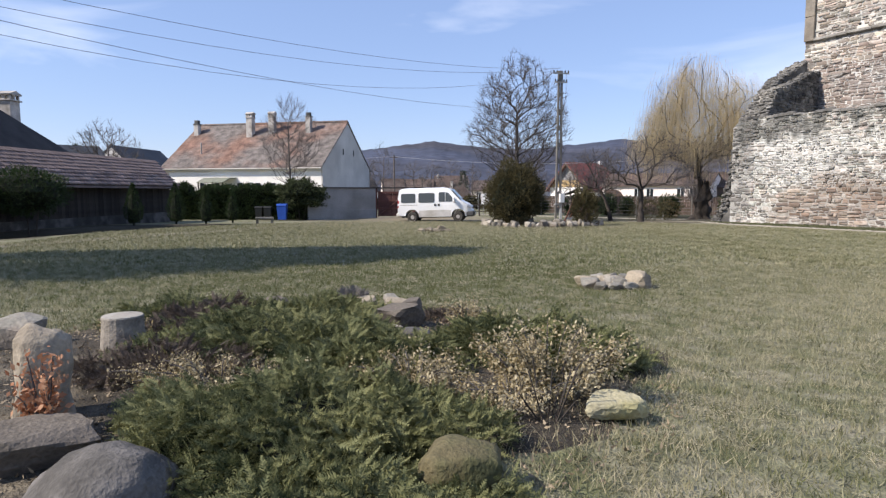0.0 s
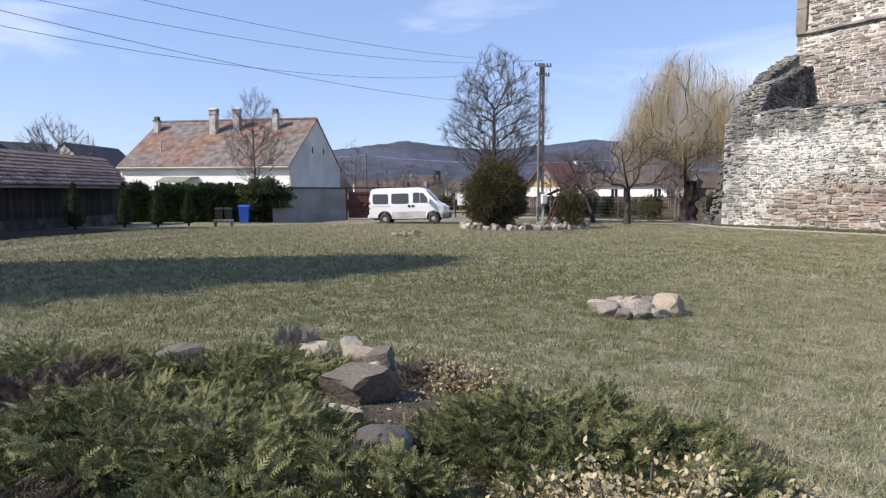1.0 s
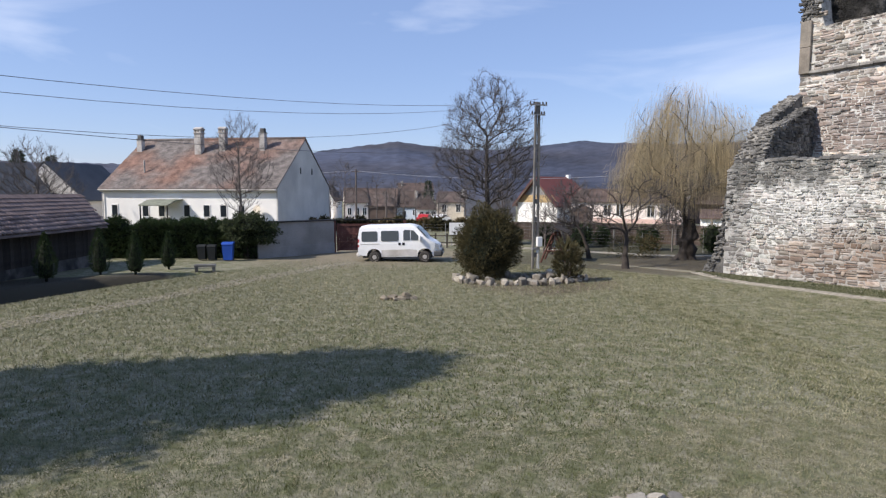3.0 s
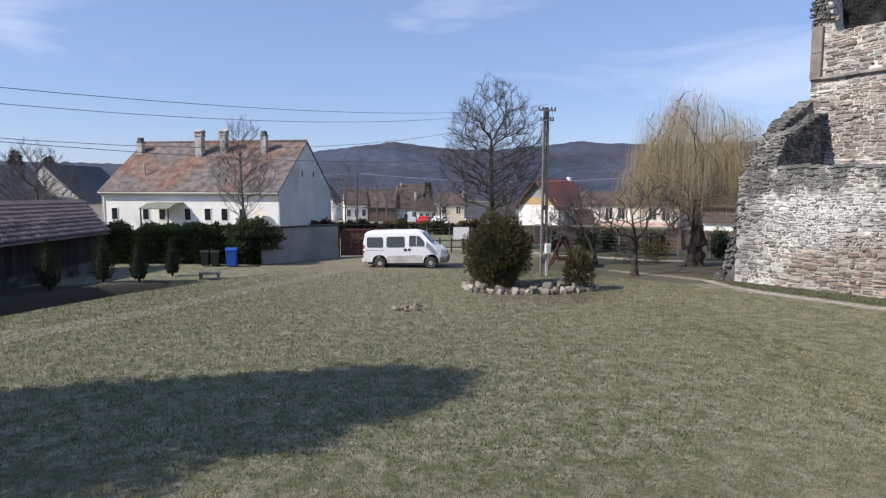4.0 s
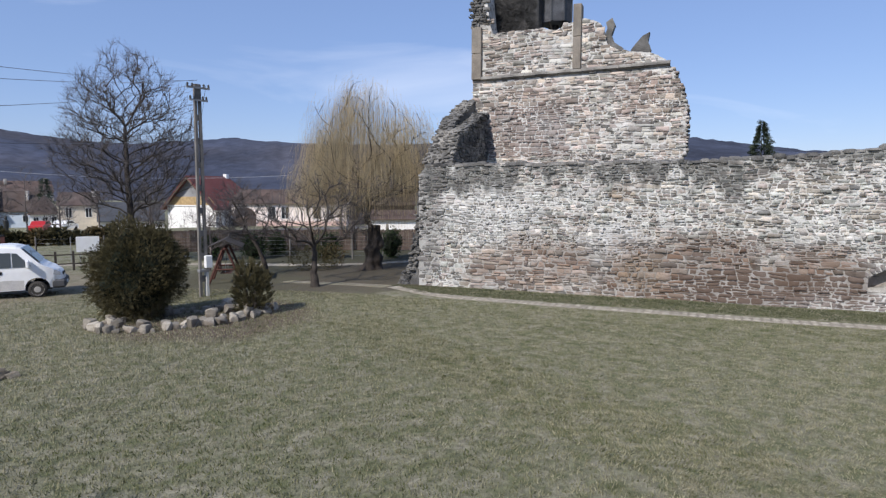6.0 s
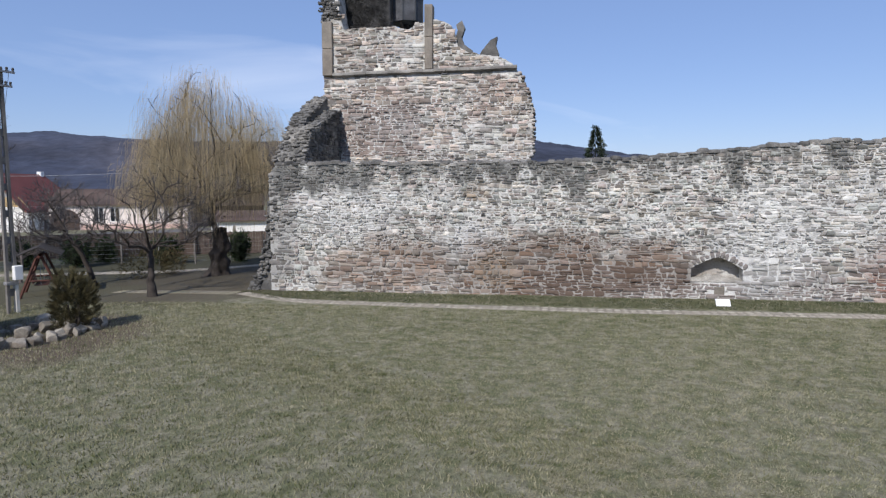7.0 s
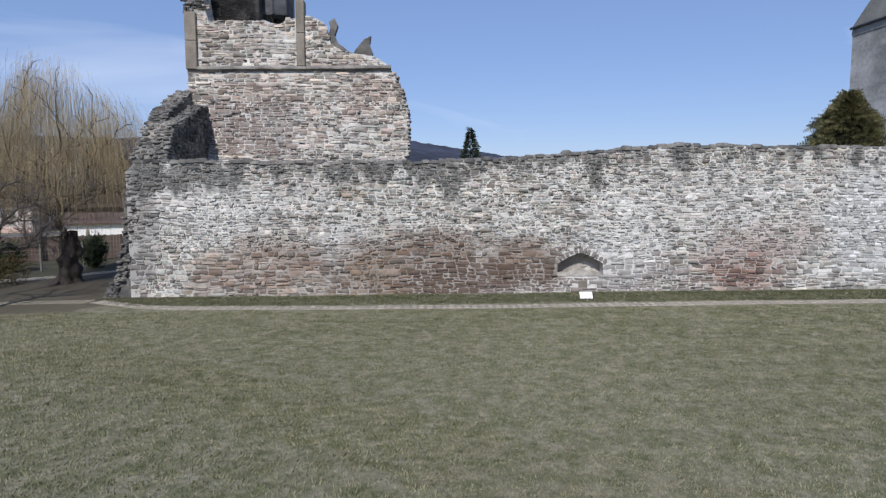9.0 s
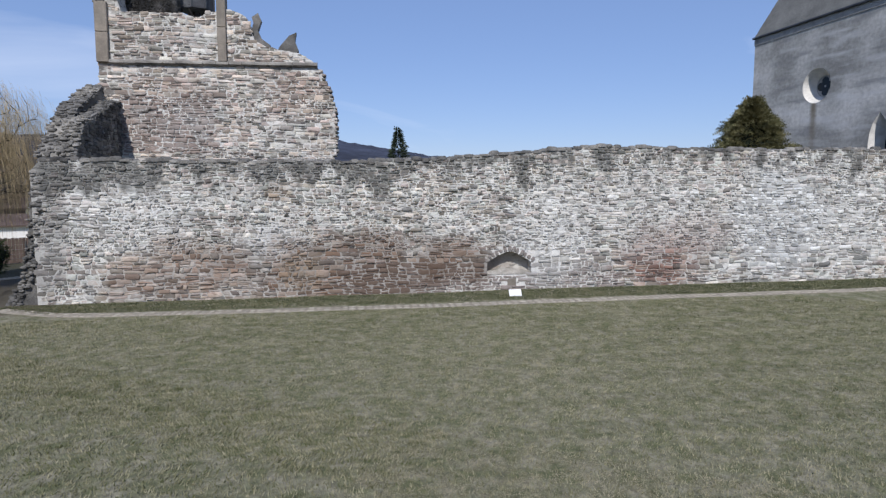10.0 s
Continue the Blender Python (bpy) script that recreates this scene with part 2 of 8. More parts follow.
BROWN, RED, BUFF, LIME = (0.165, 0.112, 0.08), (0.20, 0.112, 0.085), (0.25, 0.19, 0.13), (0.55, 0.55, 0.52)
WALL_SPOTS = ((3.0, 2.9, 2.0, 1.5, 0.55, LIME), (0.2, 2.3, 0.8, 2.6, 0.8, (0.19, 0.185, 0.175)), (25.8, 2.6, 2.2, 2.4, 0.9, (0.52, 0.53, 0.52)), (16.8, 1.6, 1.8, 1.2, 0.6, LIME), (7.3, 2.0, 1.2, 0.7, 0.8, LIME), (29.0, 2.6, 1.6, 2.0, 0.7, LIME), (9.6, 0.9, 4.4, 1.55, 1.0, BROWN), (4.3, 1.05, 2.6, 1.15, 0.85, (0.22, 0.155, 0.115)), (13.4, 1.2, 1.5, 1.0, 0.85, BROWN), (8.2, 0.9, 0.9, 0.7, 0.6, BUFF), (21.0, 1.2, 1.8, 1.3, 0.9, RED), (22.5, 2.2, 1.6, 0.8, 0.55, (0.25, 0.16, 0.13)), (7.5, 3.6, 0.5, 0.3, 0.7, BUFF), (20.5, 3.0, 5.0, 1.7, 0.35, LIME))
MORTAR_SPOTS = tuple((a, b_, c, d, e * 0.8, tuple(min(0.58, v * 1.2) for v in col) if col is LIME else tuple(v * 0.6 for v in col)) for a, b_, c, d, e, col in WALL_SPOTS)
M_STONE = masonry_mat("rubble stone", (0.345, 0.332, 0.302), (0.075, 0.075, 0.07), BROWN, 0.36, WALL_SPOTS, 3.8, 0.8, veil_amount=0.55)
M_MORTAR = masonry_mat("lime mortar", (0.58, 0.57, 0.53), (0.10, 0.10, 0.09), BROWN, 0.0, MORTAR_SPOTS, 3.8, 0.66, veil_amount=0.55, eroded=0.5)
M_RUIN = masonry_mat("sandstone rubble", (0.375, 0.34, 0.298), (0.07, 0.07, 0.065), BROWN, 0.3, ((3.2, 7.6, 2.2, 0.8, 0.45, (0.30, 0.22, 0.175)), (7.6, 7.6, 1.3, 0.9, 0.5, (0.33, 0.24, 0.19)), (2.3, 6.0, 1.4, 0.6, 0.3, (0.28, 0.2, 0.16))), 13.0, 0.8, (0.44, 0.415, 0.375), 0.5, 0.4)
M_RUIN_MORTAR = masonry_mat("ruin mortar", (0.54, 0.525, 0.485), (0.10, 0.10, 0.09), BROWN, 0.0, (), 13.0, 0.6, eroded=0.6)
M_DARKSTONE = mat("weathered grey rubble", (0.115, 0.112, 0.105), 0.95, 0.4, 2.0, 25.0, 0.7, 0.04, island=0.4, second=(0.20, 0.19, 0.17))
M_COURSE = mat("grey string course stone", (0.30, 0.285, 0.255), 0.9, 0.3, 1.5, 22.0, 0.5, second=(0.16, 0.15, 0.135))
M_ASHLAR = mat("dressed sandstone", (0.235, 0.205, 0.168), 0.9, 0.25, 1.5, 22.0, 0.4, second=(0.20, 0.18, 0.15))
M_CHURCH = mat("grey weathered plaster", (0.34, 0.335, 0.31), 0.95, 0.28, 0.35, 6.0, 0.5, 0.03, second=(0.47, 0.46, 0.43), second_scale=0.35)
M_DARK_MASONRY = mat("near-black masonry", (0.055, 0.054, 0.052), 0.95, 0.4, 2.0, 20.0, 0.6, 0.04, second=(0.11, 0.105, 0.10), second_scale=1.0)
M_CHURCH_ROOF = mat("dark church tiles", (0.15, 0.15, 0.138), 0.8, 0.25, 1.0, 12.0, 0.4, 0.03)
M_WHITESTONE = mat("pale dressed stone", (0.62, 0.60, 0.55), 0.85, 0.15)
M_COPPER = mat("dark sheet metal", (0.055, 0.06, 0.065), 0.5, 0.3, 2.0, 15.0, 0.2, metal=0.3)
M_TURRET = mat("weathered grey boarding", (0.10, 0.105, 0.115), 0.8, 0.3, 2.0, 18.0, 0.3, second=(0.06, 0.062, 0.068), second_scale=1.5)
M_NICHE = mat("pale rough plaster", (0.34, 0.32, 0.28), 0.92, 0.38, 3.0, 30.0, 0.5)
M_ROCK = mat("field stone", (0.25, 0.21, 0.155), 0.9, 0.25, 4.0, 35.0, 0.6, 0.02, rnd=0.3, second=(0.26, 0.22, 0.16), second_scale=2.5)
M_ROCK_HEAP = mat("grey-brown heap stone", (0.24, 0.225, 0.19), 0.9, 0.25, 4.0, 35.0, 0.6, 0.02, rnd=0.25, second=(0.17, 0.145, 0.12), second_scale=2.5)
# darker than the bare stone: the boulder's partial shade is in the colour
M_ROCK_GREY = mat("shade-darkened grey boulder", (0.095, 0.088, 0.08), 0.9, 0.3, 5.0, 45.0, 0.6, 0.02, rnd=0.15, second=(0.14, 0.13, 0.12), second_scale=3.0)
M_ROCK_MOSS = mat("mossy stone", (0.16, 0.135, 0.072), 0.9, 0.3, 6.0, 50.0, 0.6, 0.02, rnd=0.2, second=(0.10, 0.10, 0.045), second_scale=3.5)
M_ROCK_PALE = mat("pale stone", (0.42, 0.38, 0.25), 0.85, 0.2, 5.0, 40.0, 0.5, 0.02, second=(0.30, 0.27, 0.14), second_scale=4.0)
M_ROCK_PALE2 = mat("buff stone", (0.34, 0.29, 0.22), 0.9, 0.22, 5.0, 40.0, 0.5, 0.02, second=(0.22, 0.185, 0.14), second_scale=4.0)
M_ROCK_DARK = mat("brown-grey slab", (0.14, 0.12, 0.098), 0.92, 0.3, 5.0, 40.0, 0.6, 0.02, second=(0.11, 0.095, 0.08), second_scale=3.0)
M_ROCK_WHITE = mat("white limestone", (0.31, 0.28, 0.23), 0.9, 0.25, 5.0, 40.0, 0.6, 0.02, rnd=0.45, second=(0.17, 0.145, 0.115), second_scale=3.0)
M_COBBLE = mat("path cobble", (0.34, 0.31, 0.25), 0.9, 0.2, 6.0, 40.0, 0.4, island=0.25, rnd=0.15)
M_BARK = mat("dark bark", (0.055, 0.046, 0.039), 0.95, 0.35, 4.0, 30.0, 0.8, 0.02)
M_BARK_GREY = mat("grey bark", (0.13, 0.11, 0.10), 0.95, 0.3, 4.0, 30.0, 0.6, 0.02)
M_TWIG = mat("brown twigs", (0.105, 0.095, 0.092), 0.9, 0.25, 2.0, 10.0, 0, island=0.3)
M_WILLOW = mat("golden willow twigs", (0.40, 0.318, 0.185), 0.8, 0.2, 0.8, 10.0, 0, island=0.35, second=(0.40, 0.335, 0.215), second_scale=0.5)
M_STUMP = mat("bleached stump bark", (0.27, 0.24, 0.20), 0.95, 0.3, 6.0, 35.0, 0.6, 0.02, second=(0.15, 0.13, 0.11), second_scale=4.0)
M_WOODCUT = mat("cut wood", (0.33, 0.305, 0.265), 0.9, 0.2, 6.0, 60.0, 0.4)
# board colour lowered to hold the shade under the barn's eave
M_DARKWOOD = mat("weathered barn boards with shade", (0.045, 0.039, 0.035), 0.95, 0.4, 2.0, 30.0, 0.5, rnd=0.35)
M_SWINGWOOD = mat("stained swing timber", (0.085, 0.034, 0.024), 0.75, 0.25)
M_BARNTILE = mat("mossy old tiles", (0.21, 0.155, 0.14), 0.95, 0.3, 1.0, 12.0, 0.5, island=0.22, rnd=0.18, second=(0.18, 0.15, 0.145), second_scale=0.5)
M_TILE = mat("red clay tiles", (0.20, 0.118, 0.088), 0.9, 0.42, 1.6, 7.0, 0.6, 0.04, second=(0.155, 0.135, 0.122), second_scale=0.22, second_amount=(0.36, 0.54))
M_TILE_RED = mat("bright red roof", (0.17, 0.058, 0.05), 0.8, 0.15, 0.6, 8.0, 0.5, 0.03)
M_TILE_BROWN = mat("brown roof tiles", (0.085, 0.06, 0.05), 0.9, 0.3, 0.8, 6.0, 0.5, 0.03, rnd=0.3, second=(0.085, 0.07, 0.062), second_scale=0.2)
M_SLATE = mat("grey sheet roof", (0.07, 0.075, 0.085), 0.8, 0.2, 0.5, 8.0, 0.3)
M_WHITE = mat("white limewash", (0.86, 0.84, 0.80), 0.9, 0.07, 0.7, 15.0, 0.15)
# greyer than the white front: the gable's shaded side is in the colour
M_GABLE = mat("grey-white plaster with gable shade", (0.62, 0.585, 0.54), 0.9, 0.10, 0.5, 12.0, 0.2, second=(0.53, 0.50, 0.465), second_scale=0.3)
M_PLASTER_BLUE = mat("pale blue plaster", (0.50, 0.56, 0.62), 0.9, 0.08)
M_PLASTER_PINK = mat("pale pink plaster", (0.82, 0.73, 0.67), 0.9, 0.08)
M_PLASTER_ROSE = mat("rose plaster", (0.62, 0.44, 0.38), 0.9, 0.12)
M_PLASTER_CREAM = mat("cream plaster", (0.62, 0.55, 0.44), 0.9, 0.12, rnd=0.1)
M_PLASTER_GREY = mat("grey plaster", (0.28, 0.28, 0.285), 0.92, 0.15, 0.8, 15.0, 0.3, second=(0.21, 0.21, 0.21), second_scale=0.5)
M_CONCRETE = mat("pole concrete", (0.19, 0.178, 0.16), 0.9, 0.2, 2.0, 30.0, 0.3, second=(0.14, 0.13, 0.12), second_scale=1.2)
M_CHIMNEY = mat("sooty white chimney plaster", (0.50, 0.47, 0.43), 0.92, 0.2, 2.0, 12.0, 0.3, second=(0.30, 0.27, 0.24), second_scale=1.5)
M_GATE = mat("dark red gate boards", (0.095, 0.042, 0.036), 0.8, 0.25, 2.0, 20.0, 0.3, rnd=0.2)
M_VAN = mat("white van paint", (0.86, 0.86, 0.85), 0.25, 0.03, 1.0, 8.0, 0, spec=0.5)
M_VAN_DIRT = mat("dusty van sill paint", (0.50, 0.47, 0.42), 0.6, 0.12, 2.0, 20.0, 0, second=(0.62, 0.60, 0.57))
M_BUMPER = mat("dark grey plastic", (0.07, 0.07, 0.072), 0.6, 0.15)
M_TYRE = mat("dusty tyre rubber", (0.055, 0.05, 0.045), 0.9, 0.2)
M_RIM = mat("dusty grey wheel", (0.42, 0.40, 0.37), 0.6, 0.15, metal=0.2)
M_BLACK = mat("black trim", (0.015, 0.015, 0.016), 0.6, 0.2)
M_GLASS = glass_mat("dark window glass")
# base lightened to grey to stand in for what the van's glass reflects
M_VAN_GLASS = glass_mat("van glass with grey reflection", (0.075, 0.085, 0.09))
M_LAMP = glass_mat("clear headlight lens", (0.45, 0.46, 0.47))
M_BLUE = mat("blue bin plastic", (0.025, 0.09, 0.42), 0.5, 0.1, 2.0, 20.0, 0)
M_BIN_DARK = mat("dark bin plastic", (0.02, 0.022, 0.022), 0.55, 0.15)
M_SIGN = mat("white sign board", (0.80, 0.80, 0.78), 0.6, 0.05)
M_INK = mat("faded grey print", (0.36, 0.38, 0.40), 0.7, 0.1)
M_WIRE = mat("aluminium wire", (0.11, 0.11, 0.12), 0.5, 0.1, metal=0.2, bump=0)
# pale grey gives the far cables their sunlit look by colour
M_WIRE_SUNLIT = mat("sunlit-pale cable", (0.45, 0.45, 0.46), 0.5, 0.1, bump=0)
M_METALPOST = mat("galvanised post", (0.28, 0.28, 0.28), 0.6, 0.2, metal=0.2)
M_WOODGABLE = mat("varnished gable boards", (0.115, 0.085, 0.062), 0.7, 0.2)
M_CARRED = mat("red car paint", (0.40, 0.02, 0.02), 0.3, 0.05, bump=0, spec=0.5)
M_BRONZE = mat("dark bronze", (0.06, 0.06, 0.055), 0.5, 0.2, metal=0.5)
M_SOIL = mat("dry leaf mulch", (0.065, 0.055, 0.042), 0.97, 0.45, 5.0, 60.0, 1.0, 0.03, second=(0.125, 0.105, 0.075), second_scale=3.0)
M_ROAD = mat("village asphalt", (0.13, 0.125, 0.12), 0.95, 0.15, 0.6, 20.0, 0.3)
M_FENCE = mat("brown board fence", (0.115, 0.085, 0.07), 0.95, 0.25, 1.0, 20.0, 0.4, rnd=0.25)
# the blue of distant haze is put into the woods' base colour
M_HILL = mat("haze-blue wooded hillside", (0.045, 0.053, 0.08), 1.0, 0.4, 0.006, 0.06, 0.5, 6.0, second=(0.062, 0.063, 0.08), second_scale=0.004)
# near-black filling that stands in for the shade deep inside foliage
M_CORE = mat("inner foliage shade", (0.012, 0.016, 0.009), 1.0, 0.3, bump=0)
L_JUNIPER = leaf_mat("juniper needles", (0.036, 0.05, 0.021), (0.225, 0.228, 0.104), patch=2.6)
L_THUJA = leaf_mat("dark evergreen sprays", (0.03, 0.03, 0.014), (0.125, 0.105, 0.05))
L_HEDGE = leaf_mat("hedge leaves", (0.018, 0.032, 0.013), (0.05, 0.075, 0.028))
L_SHRUB = leaf_mat("green shrub leaves", (0.025, 0.036, 0.016), (0.07, 0.085, 0.038))
L_DRY = leaf_mat("dry pale leaves", (0.19, 0.145, 0.065), (0.60, 0.52, 0.35))
L_ORANGE = leaf_mat("russet beech leaves", (0.30, 0.11, 0.05), (0.52, 0.31, 0.19))
L_PURPLE = leaf_mat("purple-brown heather twigs", (0.05, 0.04, 0.033), (0.14, 0.11, 0.09))
L_GRASS = leaf_mat("early spring grass blades", (0.101, 0.112, 0.042), (0.368, 0.34, 0.225), through=0.2, patch=4.2, gain=2.6, zones=LAWN_ZONES, each=0.72, broad=0.6, along=True)
L_VERGE = leaf_mat("weedy verge blades", (0.06, 0.072, 0.036), (0.17, 0.168, 0.095), through=0.2, patch=1.9)
L_TALL = leaf_mat("long dry grass", (0.20, 0.19, 0.105), (0.50, 0.44, 0.30), through=0.2)
L_DRY2 = leaf_mat("brown hedge leaves", (0.07, 0.055, 0.025), (0.16, 0.12, 0.06))
L_LAVENDER = leaf_mat("dormant lavender stalks", (0.11, 0.105, 0.10), (0.26, 0.24, 0.225))
L_LITTER = leaf_mat("brown leaf litter", (0.11, 0.085, 0.06), (0.36, 0.29, 0.20), through=0.0)
L_FIR = leaf_mat("spruce needles", (0.026, 0.038, 0.026), (0.07, 0.088, 0.055))
L_PINE = leaf_mat("pine needles", (0.06, 0.066, 0.03), (0.23, 0.21, 0.10), patch=1.1)


DITCH_SHADE = (0.05, 0.045, 0.033)      # ditch soil with the barn's shade put into its colour


def ground_mat():
    """Lawn with straw and green patches, bare soil by the gate and under the bed, painted shade by the barn and garden
    trees.
    """
    m = mat("patchy lawn", (0.132, 0.138, 0.07), 0.97, 0.32, 9.0, 45.0, 1.0, 0.03, second=(0.258, 0.24, 0.17), second_scale=2.6, second_amount=(0.38, 0.66))
    n, l = m.node_tree.nodes, m.node_tree.links
    b = n["Principled BSDF"]
    old = b.inputs["Base Color"].links[0].from_socket
    co = n.new("ShaderNodeTexCoord")
    t = n.new("ShaderNodeTexNoise")
    t.inputs["Scale"].default_value, t.inputs["Detail"].default_value = 0.55, 6.0
    l.new(co.outputs["Object"], t.inputs["Vector"])
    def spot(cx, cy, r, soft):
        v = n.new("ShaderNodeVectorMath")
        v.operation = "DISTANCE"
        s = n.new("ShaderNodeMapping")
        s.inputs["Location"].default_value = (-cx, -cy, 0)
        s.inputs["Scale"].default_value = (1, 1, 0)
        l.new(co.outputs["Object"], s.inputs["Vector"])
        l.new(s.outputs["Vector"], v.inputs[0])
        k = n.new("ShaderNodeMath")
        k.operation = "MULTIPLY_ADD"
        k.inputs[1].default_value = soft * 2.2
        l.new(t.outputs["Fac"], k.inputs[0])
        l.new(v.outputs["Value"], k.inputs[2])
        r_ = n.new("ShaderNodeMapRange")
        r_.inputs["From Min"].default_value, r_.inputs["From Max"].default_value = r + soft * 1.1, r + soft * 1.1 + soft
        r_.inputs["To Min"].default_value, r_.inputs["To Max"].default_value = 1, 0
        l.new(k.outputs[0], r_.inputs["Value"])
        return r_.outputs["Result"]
    cur = old
    # dark spots by the barn and garden trees paint shade over the soil
    for cx, cy, r, soft, colr in ((-2.5, 38.5, 4.0, 3.5, (0.22, 0.19, 0.135)), (-11.4, 29.4, 0.7, 0.7, DITCH_SHADE), (-12.6, 28.0, 1.3, 0.8, DITCH_SHADE), (-14.2, 27.0, 1.5, 0.8, DITCH_SHADE), (-13.3, 25.6, 1.7, 0.8, DITCH_SHADE), (-14.2, 22.9, 1.8, 0.8, DITCH_SHADE), (-15.6, 19.8, 1.9, 0.8, DITCH_SHADE), (10.5, 35.0, 5.0, 3.0, (0.092, 0.085, 0.052)), (5.0, 26.5, 2.4, 1.0, (0.13, 0.10, 0.075)), (12.5, 30.5, 2.5, 2.0, (0.105, 0.09, 0.062)), (16.5, 40.5, 6.0, 3.0, (0.062, 0.06, 0.036)), (14.0, 35.0, 2.6, 1.6, (0.085, 0.073, 0.05))):
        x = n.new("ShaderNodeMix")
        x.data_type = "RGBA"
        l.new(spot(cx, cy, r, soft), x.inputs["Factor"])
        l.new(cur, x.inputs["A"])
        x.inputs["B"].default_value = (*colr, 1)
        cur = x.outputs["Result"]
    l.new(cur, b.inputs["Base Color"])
    return m


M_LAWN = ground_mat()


# ---- building helpers ----
R0 = np.random.RandomState(7)


def thing(name, label, category, m=None, group="", kind=""):
    ob = new(name)
    if m is not None:
        ob.matrix_world = m
    ob.empty_display_size = 0.1
    return tagged(ob, label, category, group, kind)


def mesh_of(name, bm, material, smooth=False):
    me = bpy.data.meshes.new(name)
    bm.to_mesh(me)
    bm.free()
    me.materials.append(material)
    if smooth:
        me.polygons.foreach_set("use_smooth", [True] * len(me.polygons))
    return me


def part(name, bm, material, parent=None, label="", smooth=False, m=None):
    ob = new(name, bm if isinstance(bm, bpy.types.Mesh) else mesh_of(name, bm, material, smooth))
    ob.parent = parent
    if m is not None:
        ob.matrix_basis = m
    return tagged(ob, label)


def whole(name, bm, material, label, category, m=None, group="", kind="", smooth=False):
    ob = new(name, bm if isinstance(bm, bpy.types.Mesh) else mesh_of(name, bm, material, smooth))
    if m is not None:
        ob.matrix_world = m
    return tagged(ob, label, category, group, kind)


def arrays_mesh(name, verts, faces, material, smooth=False):
    """verts (n,3), faces (m,k) numpy arrays."""
    me = bpy.data.meshes.new(name)
    verts, faces = np.asarray(verts, np.float32), np.asarray(faces, np.int32)
    k = faces.shape[1]
    me.vertices.add(len(verts))
    me.vertices.foreach_set("co", verts.ravel())
    me.loops.add(faces.size)
    me.loops.foreach_set("vertex_index", faces.ravel())
    me.polygons.add(len(faces))
    me.polygons.foreach_set("loop_start", np.arange(0, faces.size, k, dtype=np.int32))
    if smooth:
        me.polygons.foreach_set("use_smooth", [True] * len(faces))
    me.update(calc_edges=True)
    me.materials.append(material)
    return me


def box(bm, x0, y0, z0, x1, y1, z1, bevel=0.0):
    vs = [bm.verts.new(p) for p in ((x0, y0, z0), (x1, y0, z0), (x1, y1, z0), (x0, y1, z0), (x0, y0, z1), (x1, y0, z1), (x1, y1, z1), (x0, y1, z1))]
    fs = [bm.faces.new([vs[i] for i in f]) for f in ((3, 2, 1, 0), (4, 5, 6, 7), (0, 1, 5, 4), (1, 2, 6, 5), (2, 3, 7, 6), (3, 0, 4, 7))]
    if bevel:
        es = list({e for f in fs for e in f.edges})
        bmesh.ops.bevel(bm, geom=es, offset=bevel, segments=1, affect="EDGES")
    return bm


def boxed(x0, y0, z0, x1, y1, z1, bevel=0.0):
    return box(bmesh.new(), x0, y0, z0, x1, y1, z1, bevel)


def prism(bm, pts, y0, y1, axis="y"):
    """Closed outline in two axes, drawn out along the third."""
    def at(p, d):
        return (p[0], d, p[1]) if axis == "y" else ((d, p[0], p[1]) if axis == "x" else (p[0], p[1], d))
    a = [bm.verts.new(at(p, y0)) for p in pts]
    b = [bm.verts.new(at(p, y1)) for p in pts]
    bm.faces.new(a)
    bm.faces.new(b[::-1])
    for i in range(len(pts)):
        j = (i + 1) % len(pts)
        bm.faces.new((a[j], a[i], b[i], b[j]))
    bmesh.ops.recalc_face_normals(bm, faces=bm.faces)
    return bm


def rod(bm, p, q, r0, r1=None, sides=6):
    """A tapered round bar from p to q."""
    r1 = r0 if r1 is None else r1
    p, q = Vector(p), Vector(q)
    d = (q - p).normalized()
    u = d.orthogonal().normalized()
    v = d.cross(u)
    rings = []
    for c, r in ((p, r0), (q, r1)):
        rings.append([bm.verts.new(c + (u * math.cos(a) + v * math.sin(a)) * r) for a in (2 * math.pi * i / sides for i in range(sides))])
    for i in range(sides):
        j = (i + 1) % sides
        bm.faces.new((rings[0][i], rings[0][j], rings[1][j], rings[1][i]))
    bm.faces.new(rings[0][::-1])
    bm.faces.new(rings[1])
    return bm


def lathe(profile, sides=16):
    """profile: (r, z) from bottom to top."""
    bm = bmesh.new()
    rings = [[bm.verts.new((r * math.cos(2 * math.pi * i / sides), r * math.sin(2 * math.pi * i / sides), z)) for i in range(sides)] for r, z in profile]
    for a, b in zip(rings, rings[1:]):
        for i in range(sides):
            j = (i + 1) % sides
            bm.faces.new((a[i], a[j], b[j], b[i]))
    bm.faces.new(rings[0][::-1])
    bm.faces.new(rings[-1])
    return bm


def smooth01(v):
    v = min(1.0, max(0.0, v))
    return v * v * (3 - 2 * v)


# wall frame: origin at the wall's free corner, x along the wall, y into the churchyard behind it
WX, WY, WANG = 12.97, 27.93, -57.4
WALL = pose(WX, WY, 0, 0, 0, WANG)
_c, _s = math.cos(radians(WANG)), math.sin(radians(WANG))


def wall_sd(x, y):
    dx, dy = x - WX, y - WY
    return dx * _c + dy * _s, -dx * _s + dy * _c


LIP = (-12.46, 22.33, 0.904, -0.427)   # a point on the bank and the way towards the lawn


